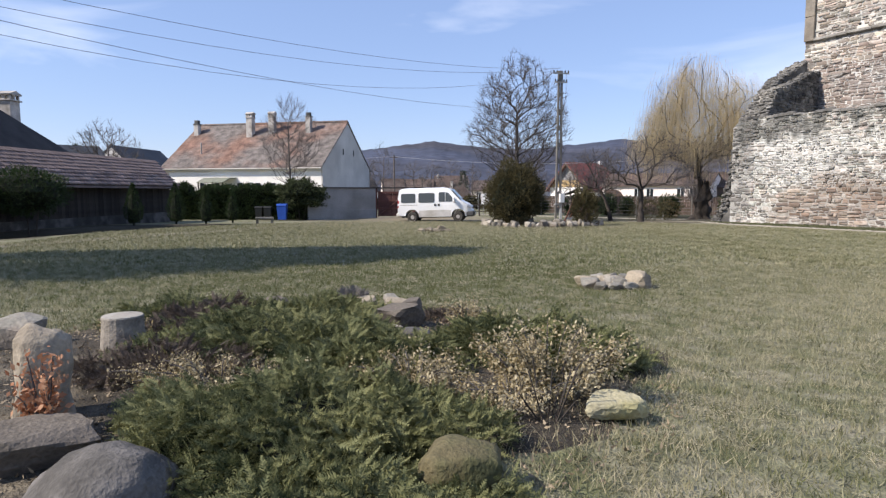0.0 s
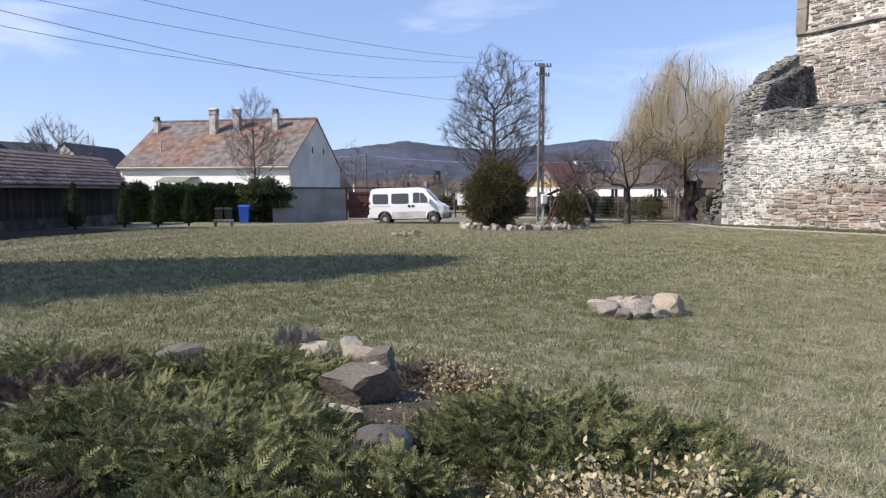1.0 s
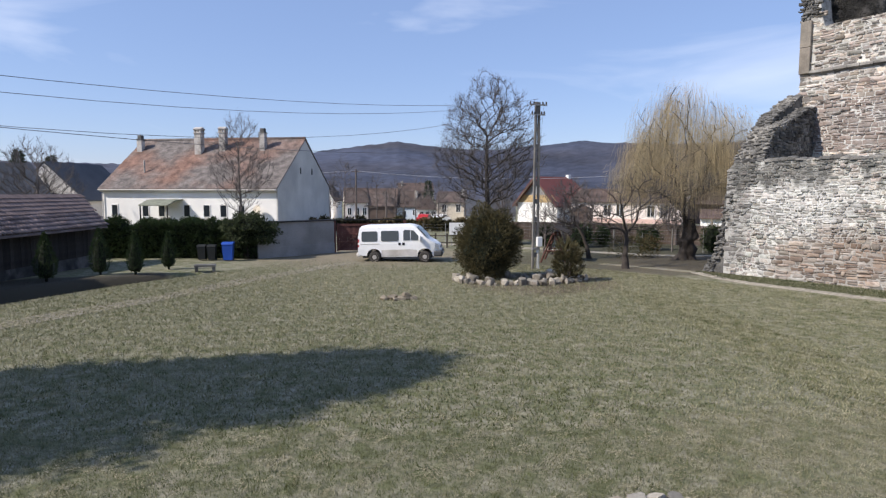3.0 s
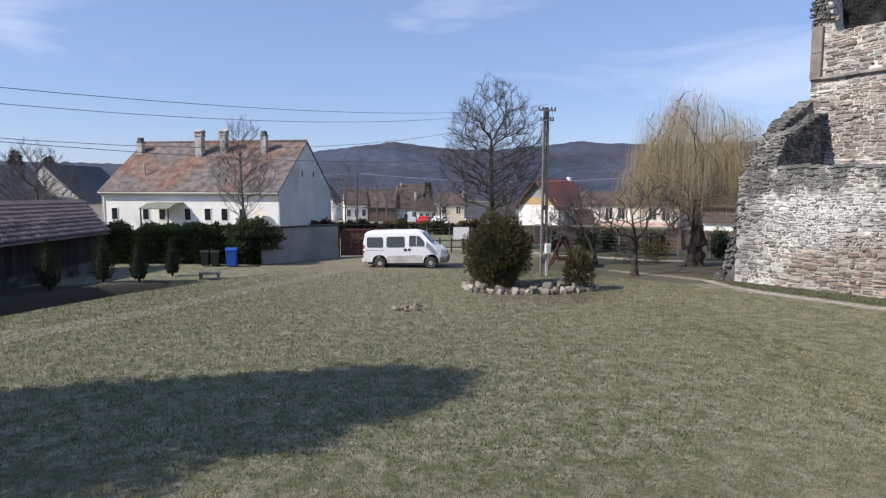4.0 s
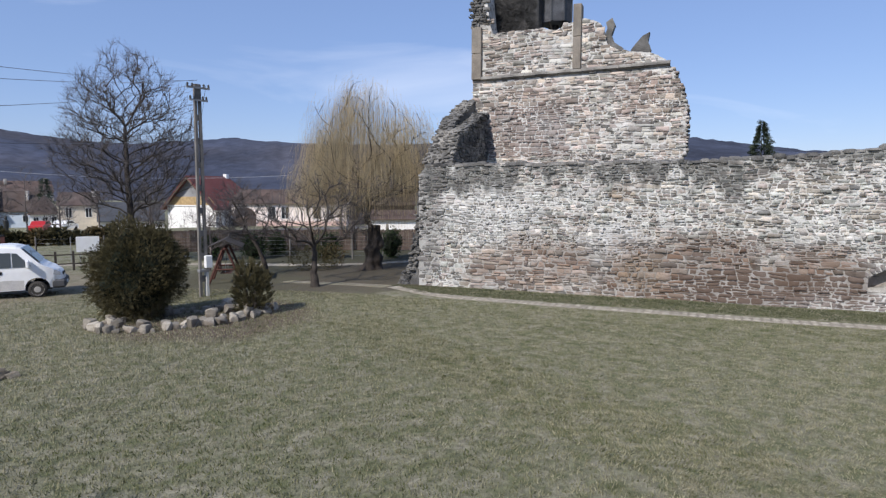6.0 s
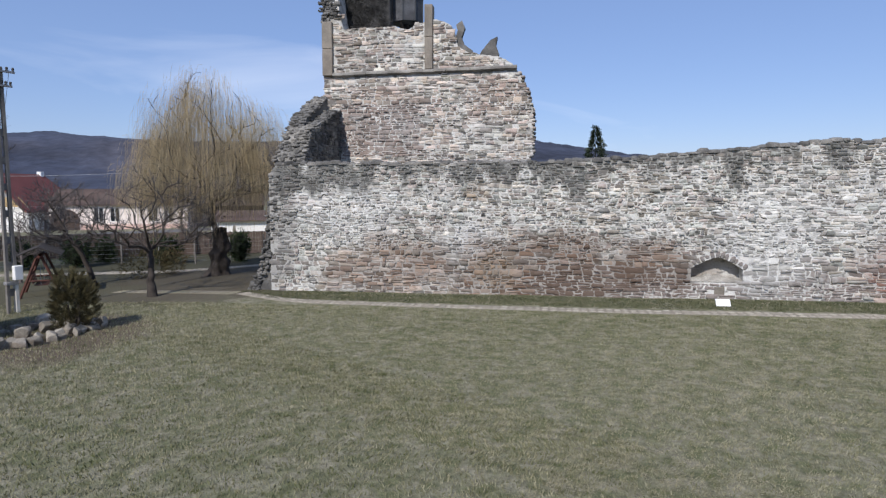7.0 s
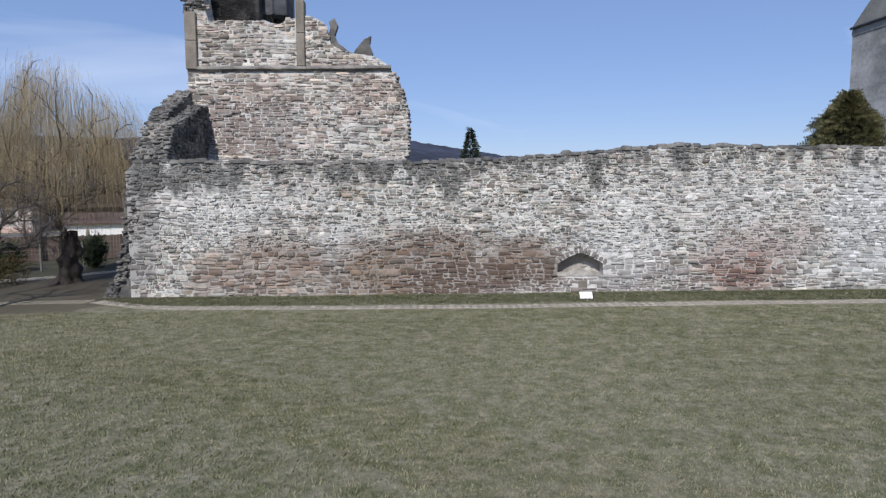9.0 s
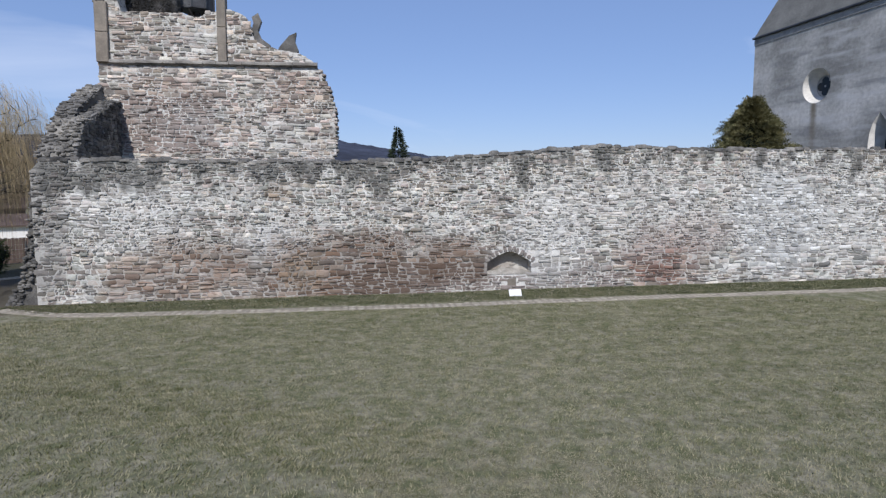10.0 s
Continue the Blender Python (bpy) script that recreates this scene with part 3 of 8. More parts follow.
def gz(x, y):
    """Height of the lawn."""
    s, d = wall_sd(x, y)
    side = smooth01((d + 9) / 9) * smooth01((s + 9) / 9)
    z = -0.25 * smooth01((y - 24) / 13) * (1 - side) + side * (0.10 + 0.007 * max(0.0, min(s, 40)))
    z -= 1.9 * smooth01((y - 72) / 45)
    # ditch between the barn and the lawn
    e = (x - LIP[0]) * LIP[2] + (y - LIP[1]) * LIP[3]
    wide = min(3.0, max(0.2, 0.4 + 0.85 * (31.2 - y)))
    z -= 0.95 * smooth01(-e / 0.5) * smooth01((e + wide) / 0.9) * smooth01((31.4 - y) / 1.2) * smooth01((y - 12) / 3)
    z += 0.16 * math.exp(-(((x + 1.2) / 2.6) ** 2 + ((y - 4.8) / 2.6) ** 2) ** 2)
    z += 0.03 * noise.noise((x * 0.25, y * 0.25, 3.1))
    return z


def on(x, y, rz=0.0, dz=0.0):
    return pose(x, y, gz(x, y) + dz, 0, 0, rz)


def rock(name, x, y, sx, sy, sz, seed, material, label, dz=0.0, rz=None, group="", sub=3, rough=0.28, sink=0.22):
    """A stone lying in the ground: a ball split by flat breaks, its edges worn; nearly round where rough is small."""
    rr = random.Random(seed)
    bm = bmesh.new()
    bmesh.ops.create_icosphere(bm, subdivisions=4 if sub > 3 else 3, radius=1)
    cuts = []
    for ax in (Vector((1, 0, 0)), Vector((-1, 0, 0)), Vector((0, 1, 0)), Vector((0, -1, 0)), Vector((0, 0, 1))):
        cuts.append(((ax + Vector((rr.gauss(0, 0.25), rr.gauss(0, 0.25), rr.gauss(0, 0.2)))).normalized(), rr.uniform(0.48, 0.72)))
    for _ in range(5):
        cuts.append((Vector((rr.gauss(0, 1), rr.gauss(0, 1), rr.gauss(0.2, 0.8))).normalized(), rr.uniform(0.62, 0.85)))
    worn = 1.0 if rough > 0.15 else 0.45
    for v in bm.verts:
        p = v.co.copy()
        for nn, dd in cuts:
            over = p.dot(nn) - dd
            if over > 0:
                p -= nn * over * 0.97 * worn
        p *= 1 + 0.09 * noise.noise(p * 2.3 + Vector((seed, 0, 0))) + 0.05 * noise.noise(p * 6 + Vector((0, seed, 0)))
        v.co = p
    lo = [min(v.co[i] for v in bm.verts) for i in range(3)]
    hi = [max(v.co[i] for v in bm.verts) for i in range(3)]
    for v in bm.verts:
        v.co = Vector(((v.co[i] - lo[i]) / (hi[i] - lo[i]) - 0.5) * k for i, k in enumerate((sx, sy, sz)))
    rz = rr.uniform(0, 360) if rz is None else rz
    return whole(name, bm, material, label, "stone", pose(x, y, gz(x, y) + sz * (0.5 - sink) + dz, rr.uniform(-8, 8), rr.uniform(-8, 8), rz), group, smooth=rough < 0.15)


class Cloud:
    """Collects many small triangles for foliage, blades and twigs."""

    def __init__(self):
        self.v, self.f, self.n = [], [], 0

    def add(self, verts, faces):
        verts, faces = np.asarray(verts, np.float32).reshape(-1, 3), np.asarray(faces, np.int32)
        self.v.append(verts)
        self.f.append(faces + self.n)
        self.n += len(verts)

    def mesh(self, name, material, smooth=False):
        return arrays_mesh(name, np.concatenate(self.v), np.concatenate(self.f), material, smooth)


def unit(v):
    return v / np.maximum(np.linalg.norm(v, axis=-1, keepdims=True), 1e-9)


def leaves(cloud, pts, size, rs, out=None, spread=1.0, length=1.6, up=0.0):
    """Small leaf-shaped quads split into two triangles, facing about outwards."""
    n = len(pts)
    d = unit(rs.normal(size=(n, 3)) * spread + (0 if out is None else out) + np.array([0, 0, up]))
    a = unit(np.cross(d, rs.normal(size=(n, 3))))
    sz = (size * rs.uniform(0.6, 1.4, n))[:, None]
    p0 = pts - a * sz * 0.5
    tip = pts + d * sz * length
    p1 = pts + a * sz * 0.5
    base = pts - d * sz * 0.3
    v = np.stack([base, p0 + d * sz * 0.5, tip, p1 + d * sz * 0.5], 1).reshape(-1, 3)
    i = np.arange(n)[:, None] * 4
    f = np.concatenate([np.concatenate([i, i + 1, i + 2], 1), np.concatenate([i, i + 2, i + 3], 1)])
    cloud.add(v, f)


def sprays(cloud, pts, dirs, length, rs, pairs=6, width=0.35):
    """Feathery evergreen sprays: a stem with narrow side needles tapering to the tip."""
    n = len(pts)
    d = unit(dirs)
    side = unit(np.cross(d, rs.normal(size=(n, 3))))
    L = (length * rs.uniform(0.6, 1.3, n))[:, None]
    droop = np.array([0, 0, -0.12])
    for k in range(pairs):
        t = (k + 0.6) / pairs
        c = pts + d * L * t + droop * L * t * t
        w = L * width * (1 - t * 0.75)
        for sgn in (-1, 1):
            q = side * sgn
            tip = c + q * w + d * w * 0.9
            base2 = c + d * L * (0.55 / pairs)
            v = np.stack([c - d * L * 0.04, tip, base2], 1).reshape(-1, 3)
            i = np.arange(n)[:, None] * 3
            cloud.add(v, np.concatenate([i, i + 1, i + 2], 1))


def tubes(cloud, paths, radii, sides=3):
    """paths (n,k,3), radii (n,k): thin round twigs, made all at once, in triangles."""
    n, k, _ = paths.shape
    tan = unit(np.gradient(paths, axis=1))
    ref = np.tile(np.array([0.3, 0.5, 0.81]), (n, k, 1))
    u = unit(np.cross(tan, ref))
    w = np.cross(tan, u)
    ang = 2 * np.pi * np.arange(sides) / sides
    ring = paths[:, :, None, :] + radii[:, :, None, None] * (u[:, :, None, :] * np.cos(ang)[None, None, :, None] + w[:, :, None, :] * np.sin(ang)[None, None, :, None])
    idx = np.arange(n * k * sides).reshape(n, k, sides)
    a, b = idx[:, :-1, :], idx[:, 1:, :]
    a2, b2 = np.roll(a, -1, 2), np.roll(b, -1, 2)
    f = np.concatenate([np.stack([a, a2, b2], -1).reshape(-1, 3), np.stack([a, b2, b], -1).reshape(-1, 3)])
    cloud.add(ring.reshape(-1, 3), f)


def branches_mesh(name, items, material, sides):
    c = Cloud()
    byk = {}
    for pts, r in items:
        byk.setdefault(len(pts), []).append((pts, r))
    for k, lst in byk.items():
        tubes(c, np.array([a for a, _ in lst]), np.array([b for _, b in lst]), sides)
    return c.mesh(name, material, smooth=True)


def skeleton(rs, goal, trunk, low, droop, crook, direct, twig_r, trunk_r, limb_power):
    """Branches that grow from a trunk line to each goal in turn, nearest first, and thicken by what they carry."""
    k0 = len(trunk) - 1
    u = np.arange(k0 + 1) / k0
    nodes, parent, way = [p for p in trunk], [max(0, i - 1) for i in range(k0 + 1)], [np.array([0, 0, 1.0])] * (k0 + 1)
    free, run = [p[2] >= low for p in trunk], [0.35 * (p[2] - low) for p in trunk]
    paths = []
    for g in goal[np.argsort(np.linalg.norm(goal - np.array([trunk[-1][0] * 0.5, trunk[-1][1] * 0.5, low]), axis=1))]:
        N = np.array(nodes)
        d = np.linalg.norm(N - g, axis=1)
        flat = np.hypot(N[:, 0] - g[0], N[:, 1] - g[1])
        cost = d + 1.3 * np.maximum(0, N[:, 2] - g[2] + droop * flat) + direct * np.array(run) + np.where(free, 0, 1e6)
        b = int(np.argmin(cost))
        dist = d[b]
        if dist < 0.08:
            continue
        ctrl = N[b] + unit(way[b] * 0.6 + (g - N[b]) / dist) * dist * 0.45
        m = max(2, int(dist / 0.4) + 1)
        chain = [b]
        for q in range(1, m + 1):
            t = q / m
            p = N[b] * (1 - t) ** 2 + ctrl * 2 * t * (1 - t) + g * t * t + rs.normal(size=3) * crook * min(1, dist)
            way.append(unit(p - nodes[chain[-1]]))
            run.append(run[chain[-1]] + dist / m)
            nodes.append(p)
            parent.append(chain[-1])
            free.append(True)
            chain.append(len(nodes) - 1)
        paths.append(chain)
    N = np.array(nodes)
    load = np.zeros(len(N))
    for c in paths:
        load[c[-1]] += 1
    for i in range(len(N) - 1, 0, -1):
        load[parent[i]] += load[i]
    r = np.minimum(twig_r * 1.25 * np.maximum(1, load) ** limb_power, trunk_r)
    L = [(np.array(trunk), np.maximum(trunk_r * (1 - u) ** 0.8, r[:k0 + 1]) * np.where(u == 0, 1.35, 1))]
    L += [(N[c], np.concatenate([[r[c[1]]], r[c[1:]]])) for c in paths]
    return N, way, paths, L


def crown_goals(rs, n, zs, rr, seed, inner=0.5):
    """Places in a crown whose outline is given by heights and radii."""
    zz = np.linspace(zs[0], zs[-1], 60)
    w = np.interp(zz, zs, rr) ** 1.6 + 1e-6
    zt = rs.choice(zz, n, p=w / w.sum()) + rs.uniform(-0.05, 0.05, n)
    az = rs.uniform(0, 2 * np.pi, n)
    lump = np.array([1 + 0.22 * noise.noise((math.cos(a) * 1.7 + seed, math.sin(a) * 1.7, b * 0.6)) for a, b in zip(az, zt)])
    rad = np.interp(zt, zs, rr) * rs.uniform(0.03, 1, n) ** inner * lump
    return np.stack([np.cos(az) * rad, np.sin(az) * rad, zt], 1)


def trunk_line(rs, top, lean, wander, k0=14):
    u = np.arange(k0 + 1) / k0
    trunk = np.stack([lean[0] * u ** 1.5, lean[1] * u ** 1.5, top * u], 1)
    trunk[1:, :2] += np.cumsum(rs.normal(size=(k0, 2)), 0) * wander
    return trunk


def crown_tree(label, x, y, seed, crown, trunk_r, low, n, twigs=7, leader=0.72, twig_len=(0.25, 0.6), twig_r=0.006, crook=0.02, droop=0.35, direct=0.5, dz=-0.1, group="", material=None, lean=(0, 0), limb_power=0.45, wander=0.02, inner=0.5, rise=0.3):
    """A leafless tree whose branches fill the outline given as (height, radius) pairs."""
    rs = np.random.RandomState(seed)
    th = thing("tree", label, "tree", pose(x, y, gz(x, y) + dz), group)
    zs, rr = np.array([c[0] for c in crown]), np.array([c[1] for c in crown])
    goal = crown_goals(rs, n, zs, rr, seed, inner) + np.array([lean[0], lean[1], 0])
    N, way, paths, L = skeleton(rs, goal, trunk_line(rs, zs[-1] * leader, lean, wander), low, droop, crook, direct, twig_r, trunk_r, limb_power)
    part("trunk", branches_mesh("trunk", L, material or M_BARK_GREY, 5), None, th)
    T = []
    for c in paths:
        for w in range(twigs):
            at = c[-1] if w % 2 else c[rs.randint(1, len(c))]
            d = unit(way[at] * 0.8 + rs.normal(size=3) * 0.5 + np.array([0, 0, rise]))
            ln = rs.uniform(*twig_len)
            T.append((np.array([N[at], N[at] + d * ln * 0.5 + rs.normal(size=3) * 0.03, N[at] + d * ln + np.array([0, 0, 0.12 * ln])]), np.array([twig_r, twig_r * 0.85, twig_r * 0.6])))
    part("crown", branches_mesh("crown", T, M_TWIG, 3), None, th, "bare fine twigs")
    return th


def ellipsoid_points(rs, n, rx, ry, rz, lump=0.15, seed=0.0, low=-1.0, inner=0.75):
    d = unit(rs.normal(size=(n, 3)))
    d = d[d[:, 2] > low]
    k = np.array([1 + lump * noise.noise((p[0] * 2.2 + seed, p[1] * 2.2, p[2] * 2.2)) * 2 for p in d])
    k *= rs.uniform(inner, 1.04, len(d))
    return d * k[:, None] * np.array([rx, ry, rz]), d


def core_mesh(rx, ry, rz, seed, lump=0.15, scale=0.78):
    bm = bmesh.new()
    bmesh.ops.create_icosphere(bm, subdivisions=3, radius=1)
    for v in bm.verts:
        p = v.co.copy()
        k = (1 + lump * noise.noise(p * 2.2 + Vector((seed, 0, 0))) * 2) * scale
        v.co = Vector((p.x * rx * k, p.y * ry * k, p.z * rz * k))
    return bm


def bush(name, label, category, x, y, rx, ry, rz, n, size, material, seed, zc=None, kind="leaf", group="", lump=0.15, trunk=False, dz=0.0, core=True, up=0.5):
    """A dense shrub: a dark inner mass and an uneven coat of leaves or needle sprays."""
    rs = np.random.RandomState(seed)
    zc = rz * 0.92 if zc is None else zc
    th = thing(name, label, category, on(x, y, 0, dz), group)
    c = Cloud()
    p, d = ellipsoid_points(rs, n, rx, ry, rz, lump, seed)
    p = p + np.array([0, 0, zc])
    keep = p[:, 2] > 0.01
    p, d = p[keep], d[keep]
    if kind == "spray":
        sprays(c, p, d + np.array([0, 0, up]) + rs.normal(size=d.shape) * 0.45, size, rs, 5, 0.4)
    else:
        leaves(c, p, size, rs, d, 0.7)
    part("crown", c.mesh("crown", material), None, th)
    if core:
        part("inner_mass", core_mesh(rx, ry, rz, seed, lump), M_CORE, th, "inner mass coloured as deep foliage shade", m=pose(0, 0, zc))
    if trunk:
        bm = bmesh.new()
        for i in range(trunk):
            a = i * 2.3
            rod(bm, (0.12 * rx * math.cos(a), 0.12 * ry * math.sin(a), -0.1), (0.35 * rx * math.cos(a), 0.35 * ry * math.sin(a), zc), 0.035, 0.02, 5)
        part("trunk", bm, M_BARK, th)
    return th


# ---- ground, distance ----
def axis(lo, hi, near0, near1, step):
    a = list(np.arange(near0, near1 + 1e-6, step))
    s, p = step, near0
    while p > lo:
        s *= 1.35
        p -= s
        a.insert(0, max(p, lo))
    s, p = step, near1
    while p < hi:
        s *= 1.35
        p += s
        a.append(min(p, hi))
    return np.array(a)


gx, gy = axis(-2600, 2600, -22, 34, 0.25), axis(-2600, 2600, -4, 46, 0.25)
gv = np.array([[x, y, gz(x, y)] for y in gy for x in gx])
gi = np.arange(len(gx) * len(gy)).reshape(len(gy), len(gx))
gf = np.stack([gi[:-1, :-1], gi[:-1, 1:], gi[1:, 1:], gi[1:, :-1]], -1).reshape(-1, 4)
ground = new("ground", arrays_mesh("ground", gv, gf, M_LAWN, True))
tagged(ground, "patchy early spring lawn, straw and dull green", "lawn", kind="structure")

# wooded hills round the village: ridge height by direction
RIDGE = [(-180, 2.0), (-60, 1.8), (-32, 2.2), (-25, 2.1), (-12, 3.2), (-7, 3.9), (-1, 4.75), (4, 4.1), (9, 3.9), (15, 4.15), (21, 4.3), (40, 4.5), (52, 4.8), (56, 4.8), (60, 4.2), (65, 3.4), (72, 3.0), (90, 2.5), (180, 2.0)]


def hill(name, r_ridge, r_foot, factor, wob, label):
    az = np.arange(-180, 180, 0.25)
    el = np.interp(az, [a for a, _ in RIDGE], [e for _, e in RIDGE])
    rows_ = []
    steps = [(0.0, 0.0), (0.12, 0.06), (0.25, 0.17), (0.4, 0.34), (0.55, 0.55), (0.7, 0.75), (0.85, 0.91), (0.95, 0.98), (1.0, 1.0), (1.1, 0.9)]
    for k, h in steps:
        r = r_foot + (r_ridge - r_foot) * k
        row = []
        for a, e in zip(az, el):
            x, y = r * math.sin(radians(a)), r * math.cos(radians(a))
            top = r_ridge * math.tan(radians(e)) * factor + 3.0
            z = top * h + (noise.noise((x * 0.004, y * 0.004, wob)) * 16 + noise.noise((x * 0.02, y * 0.02, wob)) * 4) * h * (1 if k < 1 else 0.15) + noise.noise((x * 0.09, y * 0.09, wob)) * 2.4 * (h > 0.05)
            row.append((x, y, z - 2.6))
        rows_.append(row)
    v = np.array(rows_).reshape(-1, 3)
    n = len(az)
    i = np.arange(len(steps) * n).reshape(len(steps), n)
    j = np.roll(i, -1, 1)
    f = np.stack([i[:-1], j[:-1], j[1:], i[1:]], -1).reshape(-1, 4)
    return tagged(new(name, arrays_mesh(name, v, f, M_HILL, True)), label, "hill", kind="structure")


hill("backdrop_hills", 1300, 700, 1.0, 1.3, "distant hillside of bare woods, haze blue in its colour")
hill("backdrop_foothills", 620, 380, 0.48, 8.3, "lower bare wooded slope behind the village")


# ---- rubble masonry ----
def rubble(rs, s0, s1, z0, z1, keep, hmin=0.07, hmax=0.17, wmin=0.10, wmax=0.42, wave=1.0):
    """Rough courses of uneven blocks: outlines (s, z). Courses wander and break, some blocks are split into thin ones."""
    out = []
    heights = [z0]
    while heights[-1] < z1:
        heights.append(heights[-1] + rs.uniform(hmin, hmax) * (1.12 if heights[-1] < 1.5 or heights[-1] > 5.4 else 0.82))
    def bed(k, s):
        z = heights[k]
        return z + wave * (0.10 * noise.noise((s * 0.5, z * 1.1, 5.0)) + 0.045 * noise.noise((s * 1.9, k * 0.7, 8.0)) + 0.03 * noise.noise((math.floor(s * 1.1 + 0.37 * k) * 3.7, k * 2.3, 4.0)))
    for k in range(len(heights) - 1):
        h = heights[k + 1] - heights[k]
        s, tilt = s0 - rs.uniform(0, 0.3), 0.0
        while s < s1:
            big = max(0.6, 0.9 + 0.6 * noise.noise((s * 0.6, heights[k] * 0.9, 9.0)) + 0.2 * (heights[k] < 1.5) - 0.1 * (1.5 < heights[k] < 5.0))
            w = rs.uniform(wmin, wmax) * (0.65 + 3.0 * h) * big
            t2 = rs.uniform(-0.03, 0.03)
            c, z = s + w / 2, bed(k, s + w / 2) + h / 2
            if keep(c, z):
                a, b = s + tilt, s + w + t2
                lo, hi = [(s - tilt, bed(k, s - tilt)), (c, bed(k, c) + rs.uniform(-0.012, 0.012)), (s + w - t2, bed(k, s + w - t2))], [(b, bed(k + 1, b)), (c + rs.uniform(-0.2, 0.2) * w, bed(k + 1, c) + rs.uniform(-0.015, 0.015)), (a, bed(k + 1, a))]
                if h > 0.11 and rs.uniform() < 0.34 and w > 0.16:
                    f0, f1 = rs.uniform(0.35, 0.65), rs.uniform(0.35, 0.65)
                    ml = tuple(lo[0][q] * (1 - f0) + hi[2][q] * f0 for q in (0, 1))
                    mr = tuple(lo[2][q] * (1 - f1) + hi[0][q] * f1 for q in (0, 1))
                    out += [np.array(lo + [mr, ml]), np.array([ml, mr] + hi)]
                else:
                    out.append(np.array(lo + hi))
            s, tilt = s + w, t2
    return out


def fitted_stone(rs, poly, y0=0.0, joint=0.019, proud=(0.001, 0.022), chipped=False):
    """One stone from its outline: corners worn, face uneven and a little proud of the joints."""
    c = poly.mean(0)
    cut = rs.uniform(0.04, 0.3, (len(poly), 1)) * (1.0 if chipped or rs.uniform() < 0.75 else 0.3)
    after, before = np.roll(poly, -1, 0), np.roll(poly, 1, 0)
    ring = np.stack([poly * (1 - cut) + before * cut, poly * (1 - cut) + after * cut], 1).reshape(-1, 2)
    d = ring - c
    r = np.linalg.norm(d, axis=1, keepdims=True)
    ring = c + d * np.maximum(0.3, (r - joint * rs.choice([0.3, 0.6, 1.1, 2.0]) * rs.uniform(0.3, 2.0, (len(ring), 1))) / np.maximum(r, 1e-6))
    n = len(ring)
    d = ring - c
    dep = rs.uniform(*proud) + (rs.uniform(0.012, 0.04) if rs.uniform() < 0.28 else 0)
    t = rs.uniform(-0.05, 0.05, 2)
    def layer(k, y):
        return np.stack([c[0] + d[:, 0] * k, y + (d * k) @ t, c[1] + d[:, 1] * k], 1)
    v = np.concatenate([layer(1.0, y0 + 0.03), layer(0.985, y0 - dep * 0.85), layer(0.95, y0 - dep), [[c[0], y0 - dep * rs.uniform(0.85, 1.1), c[1]]]])
    f = []
    for i in range(n):
        j = (i + 1) % n
        f += [(i, j, n + j), (i, n + j, n + i), (n + i, n + j, 2 * n + j), (n + i, 2 * n + j, 2 * n + i), (2 * n + i, 2 * n + j, 3 * n)]
    return v, np.array(f)


def stone_piece(rs, c, z, w, h, y0=0.0, joint=0.013, proud=(0.008, 0.05)):
    """One stone: an uneven outline with a rounded, slightly tilted face standing proud of the mortar."""
    n = 7 if w > 0.16 else 6
    ang = np.sort((np.arange(n) + rs.uniform(-0.22, 0.22, n)) * 2 * np.pi / n + rs.uniform(0, 0.6))
    ca, sa = np.cos(ang), np.sin(ang)
    k = 1.0 / np.maximum(np.abs(ca), np.abs(sa)) ** rs.uniform(0.6, 0.95)
    px, pz = ca * k * (w / 2 - joint) * rs.uniform(0.86, 1.0, n), sa * k * (h / 2 - joint * 0.7) * rs.uniform(0.86, 1.0, n)
    d = rs.uniform(*proud)
    tx, tz = rs.uniform(-0.06, 0.06), rs.uniform(-0.12, 0.12)
    back = np.stack([c + px, np.full(n, y0 + 0.02), z + pz], 1)
    mid = np.stack([c + px * 0.97, y0 - d * 0.6 + px * tx, z + pz * 0.97], 1)
    front = np.stack([c + px * 0.72, y0 - d + px * tx + pz * tz, z + pz * 0.68], 1)
    v = np.concatenate([back, mid, front])
    f = []
    for i in range(n):
        j = (i + 1) % n
        f += [(i, j, n + j), (i, n + j, n + i), (n + i, n + j, 2 * n + j), (n + i, 2 * n + j, 2 * n + i)]
    f += [(2 * n, 2 * n + i, 2 * n + i + 1) for i in range(1, n - 1)]
    return v, np.array(f)[:, ::-1]


def columns_mesh(spans, y0, y1, name, material):
    """A wall core from upright strips: rows of (s, [(zlo, zhi), ...]) share their ends, so the face is unbroken."""
    bm = bmesh.new()
    for (sa, la), (sb, lb) in zip(spans, spans[1:]):
        for (a0, a1), (b0, b1) in zip(la, lb):
            q = [bm.verts.new(p) for p in ((sa, y0, a0), (sb, y0, b0), (sb, y0, b1), (sa, y0, a1), (sa, y1, a0), (sb, y1, b0), (sb, y1, b1), (sa, y1, a1))]
            for f in ((0, 1, 2, 3), (7, 6, 5, 4), (3, 2, 6, 7), (4, 5, 1, 0)):
                bm.faces.new([q[i] for i in f])
    for (s_, l_) in (spans[0], spans[-1]):
        for a0, a1 in l_:
            bm.faces.new([bm.verts.new(p) for p in ((s_, y0, a0), (s_, y0, a1), (s_, y1, a1), (s_, y1, a0))])
    bmesh.ops.remove_doubles(bm, verts=bm.verts, dist=0.0005)
    bmesh.ops.recalc_face_normals(bm, faces=bm.faces)
    return mesh_of(name, bm, material)


